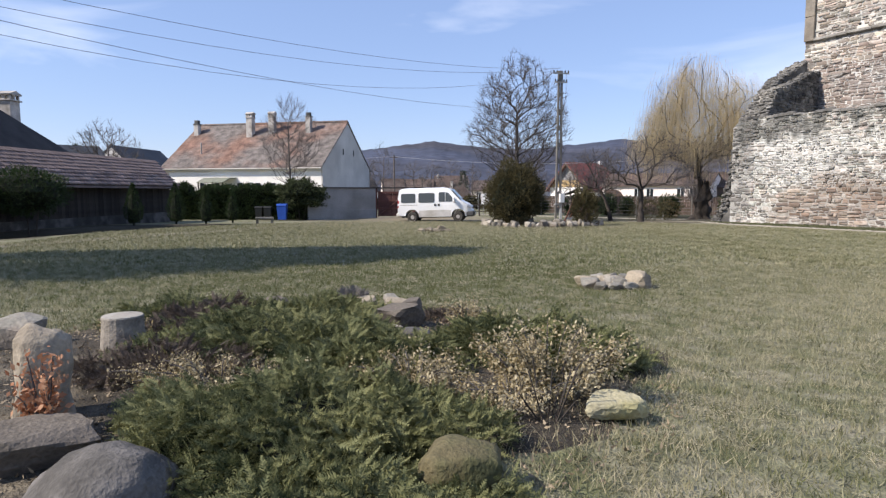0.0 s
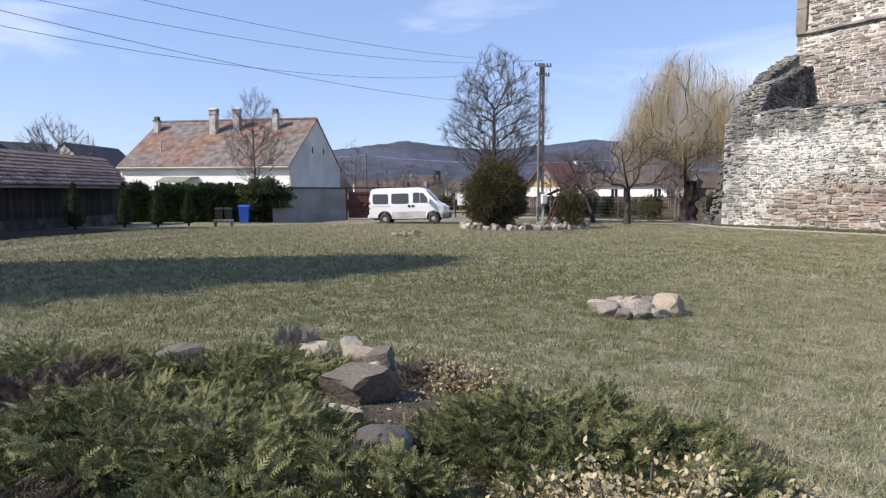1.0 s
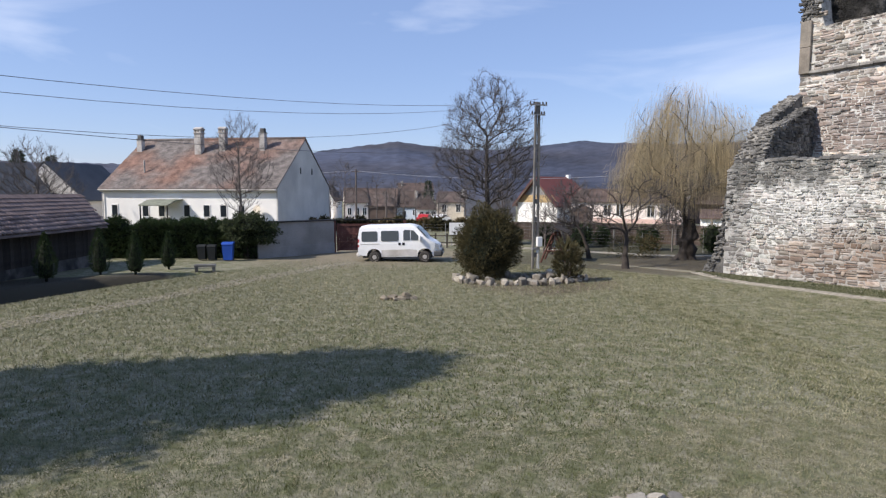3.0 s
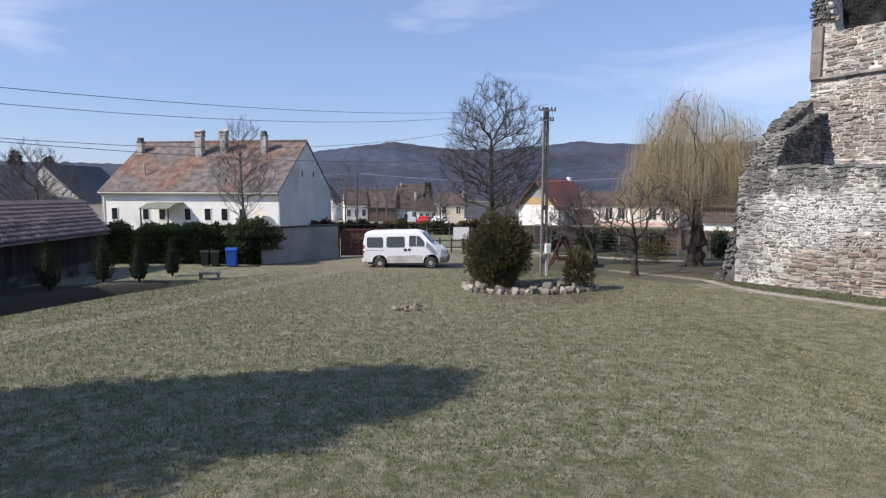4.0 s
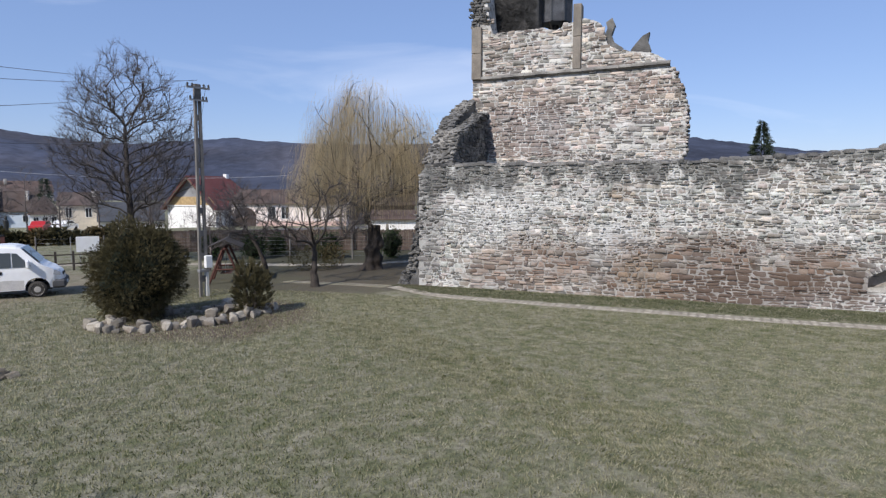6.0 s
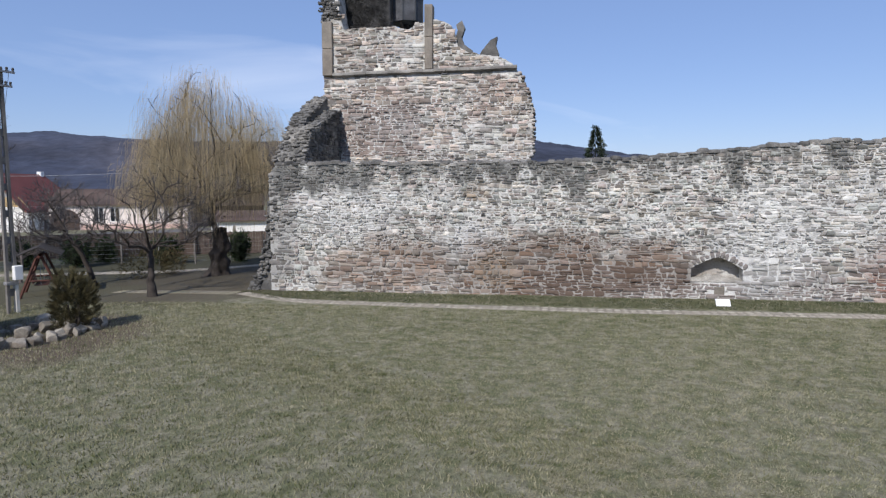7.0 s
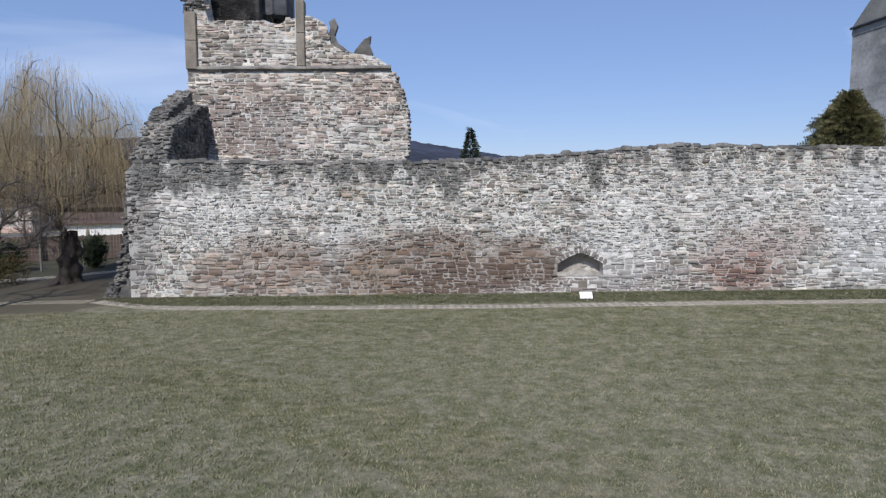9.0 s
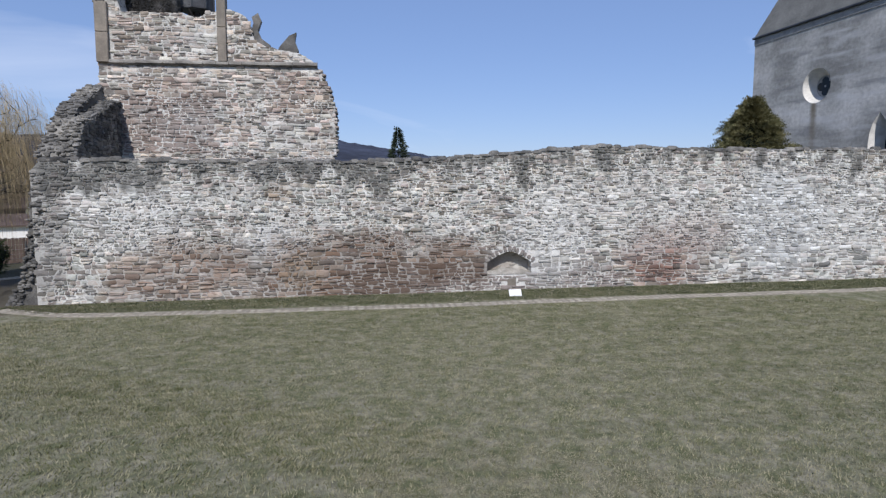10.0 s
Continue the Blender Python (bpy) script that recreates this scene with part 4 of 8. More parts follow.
def wall_top(s):
    return float(np.interp(s, [-1, 0, 4, 9.5, 12.4, 15.3, 18.8, 22.7, 30, 60], [4.6, 4.66, 4.64, 4.66, 4.74, 5.0, 5.27, 5.2, 5.28, 5.4])) + 0.09 * noise.noise((s * 1.4, 0, 2.0)) + 0.05 * noise.noise((s * 5.0, 0, 7.0)) - (0.35 if s < 0.3 else 0)


def wall_base(s):
    return 0.02 + 0.007 * max(0, s)


NL, NR, NSPR, NTOP, NSILL = 14.56, 16.16, 1.20, 1.58, 0.78


def arch(s):
    k = (s - (NL + NR) / 2) / ((NR - NL) / 2)
    return NSPR + (NTOP - NSPR) * max(0.0, 1 - abs(k) ** 1.45)


def wall_hole(c, z, hw):
    if c + hw * 0.8 > NL - 0.02 and c - hw * 0.8 < NR + 0.02:
        if NSILL - 0.5 < z < (arch(min(max(c, NL), NR)) + 0.2):
            return z > NSILL - 0.02 or (abs(c - 15.46) < 0.26 and 0.3 < z < 0.66)
    return False


WLEN = 44.0
ss = sorted(set([round(v, 3) for v in np.arange(0, NL, 0.3)] + [round(v, 3) for v in np.linspace(NL, NR, 17)] + [round(v, 3) for v in np.arange(NR + 0.3, WLEN + 0.1, 0.3)]))
left = [(s, [(-0.4, wall_top(s))]) for s in ss if s <= NL + 1e-6]
mid = [(s, [(-0.4, NSILL), (max(arch(s), NSILL + 0.02), wall_top(s))]) for s in ss if NL - 1e-6 <= s <= NR + 1e-6]
right = [(s, [(-0.4, wall_top(s))]) for s in ss if s >= NR - 1e-6]
wall_south = thing("wall_churchyard", "old rubble stone wall, grey-white with brown patches and dark top", "stone wall", WALL, kind="structure")
bmw = bmesh.new()
for chunk in (left, mid, right):
    tmp = columns_mesh(chunk, 0.0, 0.95, "core", M_MORTAR)
    bmw.from_mesh(tmp)
    bpy.data.meshes.remove(tmp)
# blind back of the niche, its sloping sill and a return wall behind the corner
part("core", bmw, M_MORTAR, wall_south, "lime mortar and small rubble")
part("niche_back", boxed(NL - 0.05, 0.45, 0.3, NR + 0.05, 0.7, 1.7), M_STONE, wall_south, "dark blocked back of the niche")
sill = bmesh.new()
prism(sill, [(NL + 0.01, NSILL - 0.04), (NL + 0.01, 0.84), (NL + 0.22, 0.88), (NL + 0.42, 0.93), (NL + 0.56, 1.03), (NL + 0.72, 0.95), (NL + 0.9, 0.99), (NR - 0.4, 0.9), (NR - 0.01, 0.85), (NR - 0.01, NSILL - 0.04)], 0.16, 0.45)
prism(sill, [(0.0, NSILL - 0.03), (0.0, NSILL + 0.01), (0.16, NSILL + 0.11), (0.16, NSILL - 0.03)], NL + 0.01, NR - 0.01, "x")
part("niche_sill", sill, M_NICHE, wall_south, "pale plastered rubble filling the niche")
ret = bmesh.new()
box(ret, 0.0, 0.95, -0.4, 0.9, 5.4, 4.3)
part("return_wall", ret, M_DARKSTONE, wall_south, "grey rubble return wall")
# rubble heap where the wall breaks off
heap = bmesh.new()
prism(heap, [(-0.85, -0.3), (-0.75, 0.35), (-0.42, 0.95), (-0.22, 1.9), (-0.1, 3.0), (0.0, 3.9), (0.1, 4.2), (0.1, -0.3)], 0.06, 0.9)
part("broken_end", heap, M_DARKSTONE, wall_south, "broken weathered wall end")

rsW = np.random.RandomState(11)
WALL_STONES = rubble(rsW, 0.05, 37.0, -0.1, 5.5, lambda c, z: wall_base(c) - 0.03 < z < wall_top(c) - 0.03 and c > 0.06 and not wall_hole(c, z, 0.1))


def voussoirs():
    out = []
    for i in range(13):
        s = NL + (NR - NL) * (i + rsW.uniform(-0.2, 0.2) * (0 < i < 12)) / 12
        z = arch(s)
        e = 0.03
        slope = (arch(min(NR, s + e)) - arch(max(NL, s - e))) / (min(NR, s + e) - max(NL, s - e))
        k = math.hypot(1, slope)
        out.append((s - slope / k * 0.1, z + 0.1 / k, math.degrees(math.atan2(-slope, 1)) * 1.0))
    return out


# grass-side cobbled path along the wall
def strip(name, pts, width, dz, material, label, category="path", seed=1, cell=0.22, near=None):
    """A footpath of set stones along a bent line, over a thin bed."""
    rs = np.random.RandomState(seed)
    P = [np.array(p, float) for p in pts]
    dense = []
    for a, b in zip(P, P[1:]):
        k = max(1, int(np.linalg.norm(b - a) / 0.5))
        dense += [a + (b - a) * i / k for i in range(k)]
    dense.append(P[-1])
    D = np.array(dense)
    for _ in range(3):
        D[1:-1] = (D[:-2] + 2 * D[1:-1] + D[2:]) / 4
    T = unit(np.gradient(D, axis=0))
    N = np.stack([-T[:, 1], T[:, 0]], 1)
    bm = bmesh.new()
    prev = None
    for p, nn in zip(D, N):
        w = width * 0.5
        ring = [bm.verts.new((*(p + nn * k), gz(*(p + nn * k)) + z)) for k, z in ((-w, -0.03), (-w, dz), (w, dz), (w, -0.03))]
        if prev:
            for i in range(3):
                bm.faces.new((prev[i], ring[i], ring[i + 1], prev[i + 1]))
        prev = ring
    bmesh.ops.recalc_face_normals(bm, faces=bm.faces)
    th = new(name, mesh_of(name, bm, M_SOIL_PALE if material is M_COBBLE else M_SOIL_WORN))
    tagged(th, label, category, kind="structure")
    cl = Cloud()
    seg = np.concatenate([[0], np.cumsum(np.linalg.norm(np.diff(D, axis=0), axis=1))])
    s, count = 0.0, 0
    while s < seg[-1]:
        st = cell * rs.uniform(0.8, 1.3)
        u = -width / 2
        while u < width / 2 - 0.06:
            wd = min(cell * rs.uniform(0.7, 1.4), width / 2 - u)
            c = np.array([np.interp(s + st / 2, seg, D[:, 0]), np.interp(s + st / 2, seg, D[:, 1])])
            t = np.array([np.interp(s, seg, T[:, 0]), np.interp(s, seg, T[:, 1])])
            nn = np.array([-t[1], t[0]])
            c = c + nn * (u + wd / 2)
            z = gz(*c) + dz
            h = rs.uniform(0.004, 0.014)
            k = 6
            ang = np.arange(k) * 2 * np.pi / k + rs.uniform(0, 1)
            o = np.stack([np.cos(ang) * st * 0.5, np.sin(ang) * wd * 0.5], 1) * rs.uniform(0.8, 1.0, (k, 1))
            base = np.array([[*(c + t * a + nn * b), z - 0.01] for a, b in o])
            topv = np.array([[*(c + t * a * 0.8 + nn * b * 0.8), z + h] for a, b in o])
            v = np.concatenate([base, topv])
            f = [(i, (i + 1) % k, k + (i + 1) % k) for i in range(k)] + [(i, k + (i + 1) % k, k + i) for i in range(k)] + [(k, k + i, k + i + 1) for i in range(1, k - 1)]
            if near and near[0] < s < near[1] and count < 300:
                part("set_stone", arrays_mesh("set_stone", v, f, material), None, th)
                count += 1
            else:
                cl.add(v, f)
            u += wd
        s += st
    ob = part("set_stones", cl.mesh("set_stones", material), None, th)
    tagged(ob, "worn set stones", kind="stuff")
    return th


M_COBBLE_WORN = mat("sunken path cobble", (0.25, 0.225, 0.175), 0.95, 0.25, 1.2, 30.0, 0.4, island=0.15, second=(0.19, 0.175, 0.115), second_scale=1.2)
M_SOIL_WORN = mat("trodden path soil", (0.20, 0.178, 0.125), 0.97, 0.25, 2.0, 40.0, 0.6)
M_SOIL_PALE = mat("trodden pale soil", (0.27, 0.24, 0.19), 0.97, 0.25, 2.0, 40.0, 0.6)


def wl_pt(s, d):
    return (WX + s * _c - d * _s, WY + s * _s + d * _c)


strip("pavement_wall", [(11.9, 28.1), wl_pt(1.6, -2.1), wl_pt(5, -2.2), wl_pt(12, -2.3), wl_pt(20, -2.2), wl_pt(28, -2.05), wl_pt(42, -2.0)], 0.52, 0.012, M_COBBLE, "narrow pale cobbled path beside the stone wall", seed=3, near=(11.0, 34.0))
strip("pavement_wall", [(9.6, 33.2), (10.6, 30.6), (11.75, 28.35)], 0.6, 0.008, M_COBBLE_WORN, "sunken end of the narrow path under the fruit tree", seed=6)
strip("pavement_gate", [(-15.0, 11.0), (-12.4, 15.6), (-10.6, 19.1), (-8.1, 23.3), (-6.0, 28.3), (-4.0, 33.3), (-2.9, 35.2)], 1.0, 0.006, M_COBBLE_WORN, "worn cobbled path across the lawn to the gate", seed=4)
strip("pavement_fence", [(-3.5, 47.5), (4.0, 45.5), (9.0, 41.8), (14.5, 38.0), (18.0, 35.6)], 0.9, 0.012, M_COBBLE, "pale path in front of the wire fence", seed=5)


# ---- ruined nave behind the wall ----
FY = 5.1                     # its face, behind the wall's face


def ruin_top(s):
    if s < 0.95:
        return 12.6 + 0.25 * noise.noise((s * 3, 1, 1))
    return float(np.interp(s, [0.95, 1.1, 3.6, 3.9, 4.6, 5.3, 5.9, 6.15, 6.5, 7.1, 7.6, 8.1, 8.5, 8.55], [12.2, 10.6, 10.62, 10.45, 10.75, 10.85, 10.55, 9.7, 9.5, 9.35, 9.3, 9.15, 8.85, 8.8])) + 0.08 * noise.noise((s * 4, 2, 1))


def ruin_right(z):
    return float(np.interp(z, [0, 5.0, 5.3, 6.2, 7.0, 7.8, 8.4, 8.8], [9.1, 9.12, 9.28, 9.3, 9.27, 9.05, 8.75, 8.6])) + 0.10 * noise.noise((z * 3.5, 4, 2))


ruin = thing("church_ruin", "tall ruined nave wall of brown rubble stone, broken top edge", "ruin", WALL)
spans = []
for s in np.arange(0.3, 8.61, 0.15):
    spans.append((s, [(0.0, ruin_top(min(s, 8.55)))]))
bmr = bmesh.new()
tmp = columns_mesh(spans, FY, FY + 1.1, "core", M_RUIN_MORTAR)
bmr.from_mesh(tmp)
bpy.data.meshes.remove(tmp)
pr = [(8.55, 0.0)] + [(ruin_right(z), z) for z in np.arange(0.0, 8.8, 0.22)] + [(8.55, 8.75)]
prism(bmr, pr, FY + 0.002, FY + 1.0)
part("core", bmr, M_RUIN_MORTAR, ruin, "mortar and rubble core")
rsR = np.random.RandomState(23)
sl = rubble(rsR, 0.3, 9.5, 4.3, 11.2, lambda c, z: z < (ruin_top(min(c, 8.55)) if c < 8.6 else 8.8) - 0.03 and 0.37 < c < ruin_right(min(z, 8.75)) - 0.04 and not (abs(z - 8.68) < 0.10) and not (z > 8.6 and (c < 0.8 or 4.7 < c < 5.14)) and not (abs(c - 2.6) < 0.14 and abs(z - 8.98) < 0.12), 0.08, 0.185, 0.15, 0.52, 0.7)
cl = Cloud()
RUIN_NEAR = [p for p in sl if 0.9 < p[:, 0].mean() < 4.6 and 5.2 < p[:, 1].mean() < 7.4][:300]
near_ids = {id(p) for p in RUIN_NEAR}
for poly in sl:
    if id(poly) not in near_ids:
        cl.add(*fitted_stone(rsR, poly, FY, 0.018))
tagged(part("facing_rubble", cl.mesh("facing_rubble", M_RUIN), None, ruin), "coursed brown rubble", kind="stuff")
# ragged right edge: stones biting in and out
cl = Cloud()
for z in np.arange(4.4, 8.7, 0.16):
    for dy in (0.15, 0.5, 0.85):
        v, f = stone_piece(rsR, 0, 0, rsR.uniform(0.25, 0.5), 0.16, 0, 0.012, (0.06, 0.16))
        e = ruin_right(z) - 0.02
        v = np.stack([e - v[:, 1], FY + dy + v[:, 0], z + v[:, 2]], 1)
        cl.add(v, f[:, ::-1])
tagged(part("edge_rubble", cl.mesh("edge_rubble", M_RUIN), None, ruin), "broken stone edge", kind="stuff")
# string course, corner pier and the slim pier
n_ = 16
for i in range(n_):
    a, b = 0.72 + (8.62 - 0.72) * i / n_, 0.72 + (8.62 - 0.72) * (i + 1) / n_ - 0.012
    z0 = 8.58 + 0.10 * i / n_ + rsR.uniform(-0.008, 0.008)
    bm = prism(bmesh.new(), [(FY + 0.02, z0 - 0.03), (FY - 0.10, z0 + 0.03), (FY - 0.17, z0 + 0.06), (FY - 0.17, z0 + 0.14), (FY - 0.05, z0 + 0.2), (FY + 0.02, z0 + 0.22)], a, b, "x")
    part("string_course_block", bm, M_COURSE, ruin)
bm = bmesh.new()
for i in range(2):
    box(bm, 0.27 + rsR.uniform(-0.01, 0.01), FY - 0.16, 8.64 + i * 1.14, 0.72, FY + 0.5, 8.64 + (i + 1) * 1.14 - 0.008, 0.025)
part("corner_pier", bm, M_ASHLAR, ruin, "dressed sandstone corner pier")
bm = bmesh.new()
for i in range(2):
    box(bm, 4.75 + rsR.uniform(-0.01, 0.01), FY - 0.14, 8.8 + i * 1.325, 5.09, FY + 0.35, 8.8 + (i + 1) * 1.325 - 0.008, 0.025)
part("slim_pier", bm, M_ASHLAR, ruin, "slim sandstone pier standing above the wall")
for nm, pts in (("tracery_stub", [(6.1, 9.45), (6.0, 10.0), (6.12, 10.4), (6.05, 10.62), (6.3, 10.78), (6.42, 10.5), (6.28, 10.1), (6.4, 9.8), (6.75, 9.55), (6.75, 9.3)]), ("tracery_stub", [(7.0, 9.3), (7.15, 9.55), (7.5, 9.95), (7.78, 10.08), (7.72, 9.75), (7.85, 9.4), (7.8, 9.2)])):
    part(nm, prism(bmesh.new(), pts, FY + 0.1, FY + 0.42), M_DARKSTONE, ruin, "broken window tracery stone")
# putlog hole
part("putlog_hole", boxed(2.52, FY - 0.004, 8.88, 2.7, FY + 0.01, 9.06), M_BLACK, ruin)
# upper masonry at the corner
cl = Cloud()
for poly in rubble(rsR, 0.1, 1.1, 10.9, 12.6, lambda c, z: 10.95 < z < 12.5 and 0.2 < c < 1.0):
    cl.add(*fitted_stone(rsR, poly, FY, 0.012, (0.02, 0.12)))
tagged(part("corner_rubble", cl.mesh("corner_rubble", M_DARKSTONE), None, ruin), "grey weathered corner rubble", kind="stuff")
# cross wall running forward to the outer wall, its broken top falling in steps
prof_a = [(FY, 7.12), (4.5, 7.08), (3.6, 6.68), (2.5, 6.32), (1.5, 6.0), (1.25, 5.54), (0.9, 4.85)]
prof_b = [(FY, 7.78), (4.7, 7.52), (3.7, 7.08), (2.75, 6.6), (2.1, 6.02), (1.55, 5.45), (1.05, 4.92), (0.95, 4.5)]
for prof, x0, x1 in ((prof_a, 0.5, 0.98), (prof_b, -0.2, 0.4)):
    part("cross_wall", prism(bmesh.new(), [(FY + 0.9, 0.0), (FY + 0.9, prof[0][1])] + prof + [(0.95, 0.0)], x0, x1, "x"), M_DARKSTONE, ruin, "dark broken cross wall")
part("cross_wall_core", boxed(0.4, 1.6, 0.0, 0.5, FY + 0.5, 5.4), M_DARKSTONE, ruin, "rubble core between the two faces")
cl = Cloud()
for poly in rubble(rsR, 0.9, FY, 4.2, 7.7, lambda c, z: z < float(np.interp(c, [p[0] for p in prof_a[::-1]], [p[1] for p in prof_a[::-1]])) - 0.04):
    v, f = fitted_stone(rsR, poly, 0.0, 0.01, (0.01, 0.06))
    cl.add(np.stack([0.98 - v[:, 1], v[:, 0], v[:, 2]], 1), f[:, ::-1])
for prof, x0, x1 in ((prof_a, 0.48, 1.0), (prof_b, -0.25, 0.4)):
    for i in range(330):
        k = rsR.uniform(0, len(prof) - 1.001)
        a, b = prof[int(k)], prof[int(k) + 1]
        y, z = a[0] + (b[0] - a[0]) * (k % 1), a[1] + (b[1] - a[1]) * (k % 1)
        v, f = stone_piece(rsR, 0, 0, rsR.uniform(0.12, 0.28), rsR.uniform(0.06, 0.13), 0, 0.0, (0.03, 0.10))
        cl.add(v + np.array([rsR.uniform(x0, x1), y + rsR.uniform(-0.05, 0.1), z + rsR.uniform(-0.08, 0.03)]), f)
tagged(part("cross_wall_rubble", cl.mesh("cross_wall_rubble", M_DARKSTONE), None, ruin), "loose weathered grey rubble", kind="stuff")
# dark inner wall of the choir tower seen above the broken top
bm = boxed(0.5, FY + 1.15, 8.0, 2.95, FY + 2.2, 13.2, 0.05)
part("tower_back_wall", bm, M_DARK_MASONRY, ruin, "near-black inner wall with hanging stems")
cl = Cloud()
rsV = np.random.RandomState(3)
paths = []
for i in range(420):
    x0, z0 = rsV.uniform(0.9, 2.6), rsV.uniform(11.0, 13.0)
    L_ = rsV.uniform(0.6, 1.6)
    paths.append([[x0 + rsV.normal() * 0.1 * k, FY + 1.08 - rsV.uniform(0, 0.1), z0 - L_ * k / 5] for k in range(6)])
tubes(cl, np.array(paths), np.full((420, 6), 0.008), 3)
part("hanging_ivy", cl.mesh("hanging_stems", M_DARK_MASONRY), None, ruin, "dry hanging ivy stems")

# dark turret on brackets beyond the ruined nave
turret = thing("turret", "dark boarded turret bay on timber brackets above the ruin", "tower", WALL @ pose(3.45, FY + 2.35, 0.0))
part("cladding", lathe([(0.2, 11.28), (0.72, 11.34), (0.74, 11.42), (0.74, 13.6)], 8), M_TURRET, turret, "weathered grey boarding")
for k in range(8):
    a = (k + 0.5) * math.pi / 4
    part("opening", boxed(-0.17, -0.03, 12.35, 0.17, 0.03, 13.1), M_BLACK, turret, "dark louvre opening", m=pose(0.69 * math.cos(a), 0.69 * math.sin(a), 0, 0, 0, math.degrees(a) + 90))
    part("corner_board", boxed(-0.03, -0.03, 11.36, 0.03, 0.03, 13.6), M_COPPER, turret, m=pose(0.74 * math.cos(a - math.pi / 8), 0.74 * math.sin(a - math.pi / 8), 0, 0, 0, math.degrees(a)))
for a in (0.3, 1.3, 2.3, -0.7, -1.8):
    part("bracket", rod(bmesh.new(), (0.12 * math.cos(a), 0.12 * math.sin(a), 10.7), (0.62 * math.cos(a), 0.62 * math.sin(a), 11.34), 0.05, 0.05, 5), M_DARKWOOD, turret)
part("post", rod(bmesh.new(), (0, 0, 0), (0, 0, 11.34), 0.16, 0.16, 8), M_DARKWOOD, turret)

# ---- grey church beyond the wall ----


def church(ax, ay, rz, eave):
    th = thing("church", "tall grey plastered church with a dark hipped roof", "church", pose(ax, ay, 0, 0, 0, rz))
    Lc, Wc = 8.9, 9.0
    k = 32
    def lancet(x0, x1, z0, z1):
        m_, w = (x0 + x1) / 2, x1 - x0
        return [(x0, z0), (x1, z0), (x1, z1 - w * 1.3), (x1 - w * 0.05, z1 - w * 0.85), (x1 - w * 0.18, z1 - w * 0.42), (m_, z1), (x0 + w * 0.18, z1 - w * 0.42), (x0 + w * 0.05, z1 - w * 0.85), (x0, z1 - w * 1.3)]
    def disc(r, squeeze=1.0):
        return [(OCX + r * squeeze * math.cos(2 * math.pi * i / k), OCZ + r * math.sin(2 * math.pi * i / k)) for i in range(k)]
    holes = [disc(OCR), lancet(7.2, 8.2, 2.5, 7.05)]
    inner = [disc(OCR * 0.62), lancet(7.5, 8.1, 2.7, 6.55)]
    # front with its two openings, then the other sides
    bm = bmesh.new()
    for outline in [[(0, -0.3), (Lc, -0.3), (Lc, eave), (0, eave)]] + holes:
        vs = [bm.verts.new((x, 0, z)) for x, z in outline]
        for i in range(len(vs)):
            bm.edges.new((vs[i], vs[(i + 1) % len(vs)]))
    bmesh.ops.triangle_fill(bm, edges=list(bm.edges), use_beauty=True)
    for p, q in (((0, 0), (0, Wc)), ((0, Wc), (Lc, Wc)), ((Lc, Wc), (Lc, 0))):
        bm.faces.new([bm.verts.new(v) for v in ((*p, -0.3), (*q, -0.3), (*q, eave), (*p, eave))])
    bmesh.ops.remove_doubles(bm, verts=bm.verts, dist=0.0005)
    bmesh.ops.recalc_face_normals(bm, faces=bm.faces)
    part("wall", bm, M_CHURCH, th, "weathered grey plaster wall with a brown stain")
    bm = bmesh.new()
    o = 0.04
    a = [bm.verts.new(p) for p in ((-o, -o, eave), (Lc + o, -o, eave), (Lc + o, Wc + o, eave), (-o, Wc + o, eave))]
    r = [bm.verts.new(p) for p in ((2.2, Wc / 2, eave + 9.0), (Lc - 2.2, Wc / 2, eave + 9.0))]
    for f in ((a[0], a[1], r[1], r[0]), (a[1], a[2], r[1]), (a[2], a[3], r[0], r[1]), (a[3], a[0], r[0]), (a[3], a[2], a[1], a[0])):
        bm.faces.new(f)
    part("roof", bm, M_CHURCH_ROOF, th, "steep dark tiled roof")
    part("gutter", box(bmesh.new(), -0.1, -0.13, eave - 0.1, Lc + 0.1, -0.03, eave + 0.02, 0.03), M_COPPER, th)
    part("cornice", boxed(-0.03, -0.03, eave - 0.42, Lc + 0.03, 0.02, eave - 0.1, 0.01), M_CHURCH_PALE, th, "plain plaster cornice")
    for hole, small, deep in zip(holes, inner, (0.55, 0.6)):
        win = new("window")
        win.parent = th
        bm = bmesh.new()
        va, vb = [bm.verts.new((x, 0, z)) for x, z in hole], [bm.verts.new((x, deep, z)) for x, z in small]
        for i in range(len(va)):
            j = (i + 1) % len(va)
            bm.faces.new((va[i], va[j], vb[j], vb[i]))
        part("reveal", bm, M_WHITESTONE, win, "pale splayed stone reveal")
        if hole is holes[0]:
            part("tracery", prism(bmesh.new(), small, deep - 0.03, deep + 0.1), M_CHURCH_PALE, win, "grey quatrefoil tracery")
            bm = bmesh.new()
            for i in range(4):
                a_ = i * math.pi / 2
                bmesh.ops.create_circle(bm, cap_ends=True, segments=14, radius=OCR * 0.25, matrix=Matrix.Translation((OCX + OCR * 0.30 * math.cos(a_), deep - 0.036, OCZ + OCR * 0.30 * math.sin(a_))) @ Matrix.Rotation(math.pi / 2, 4, "X"))
            part("glass", bm, M_GLASS, win, "dark quatrefoil glass")
        else:
            part("glass", prism(bmesh.new(), small, deep - 0.02, deep + 0.05), M_GLASS, win)
    return th


M_CHURCH_PALE = mat("grey-white stone reveal", (0.30, 0.295, 0.28), 0.9, 0.2)
OCX, OCZ, OCR = 4.25, 8.7, 0.82


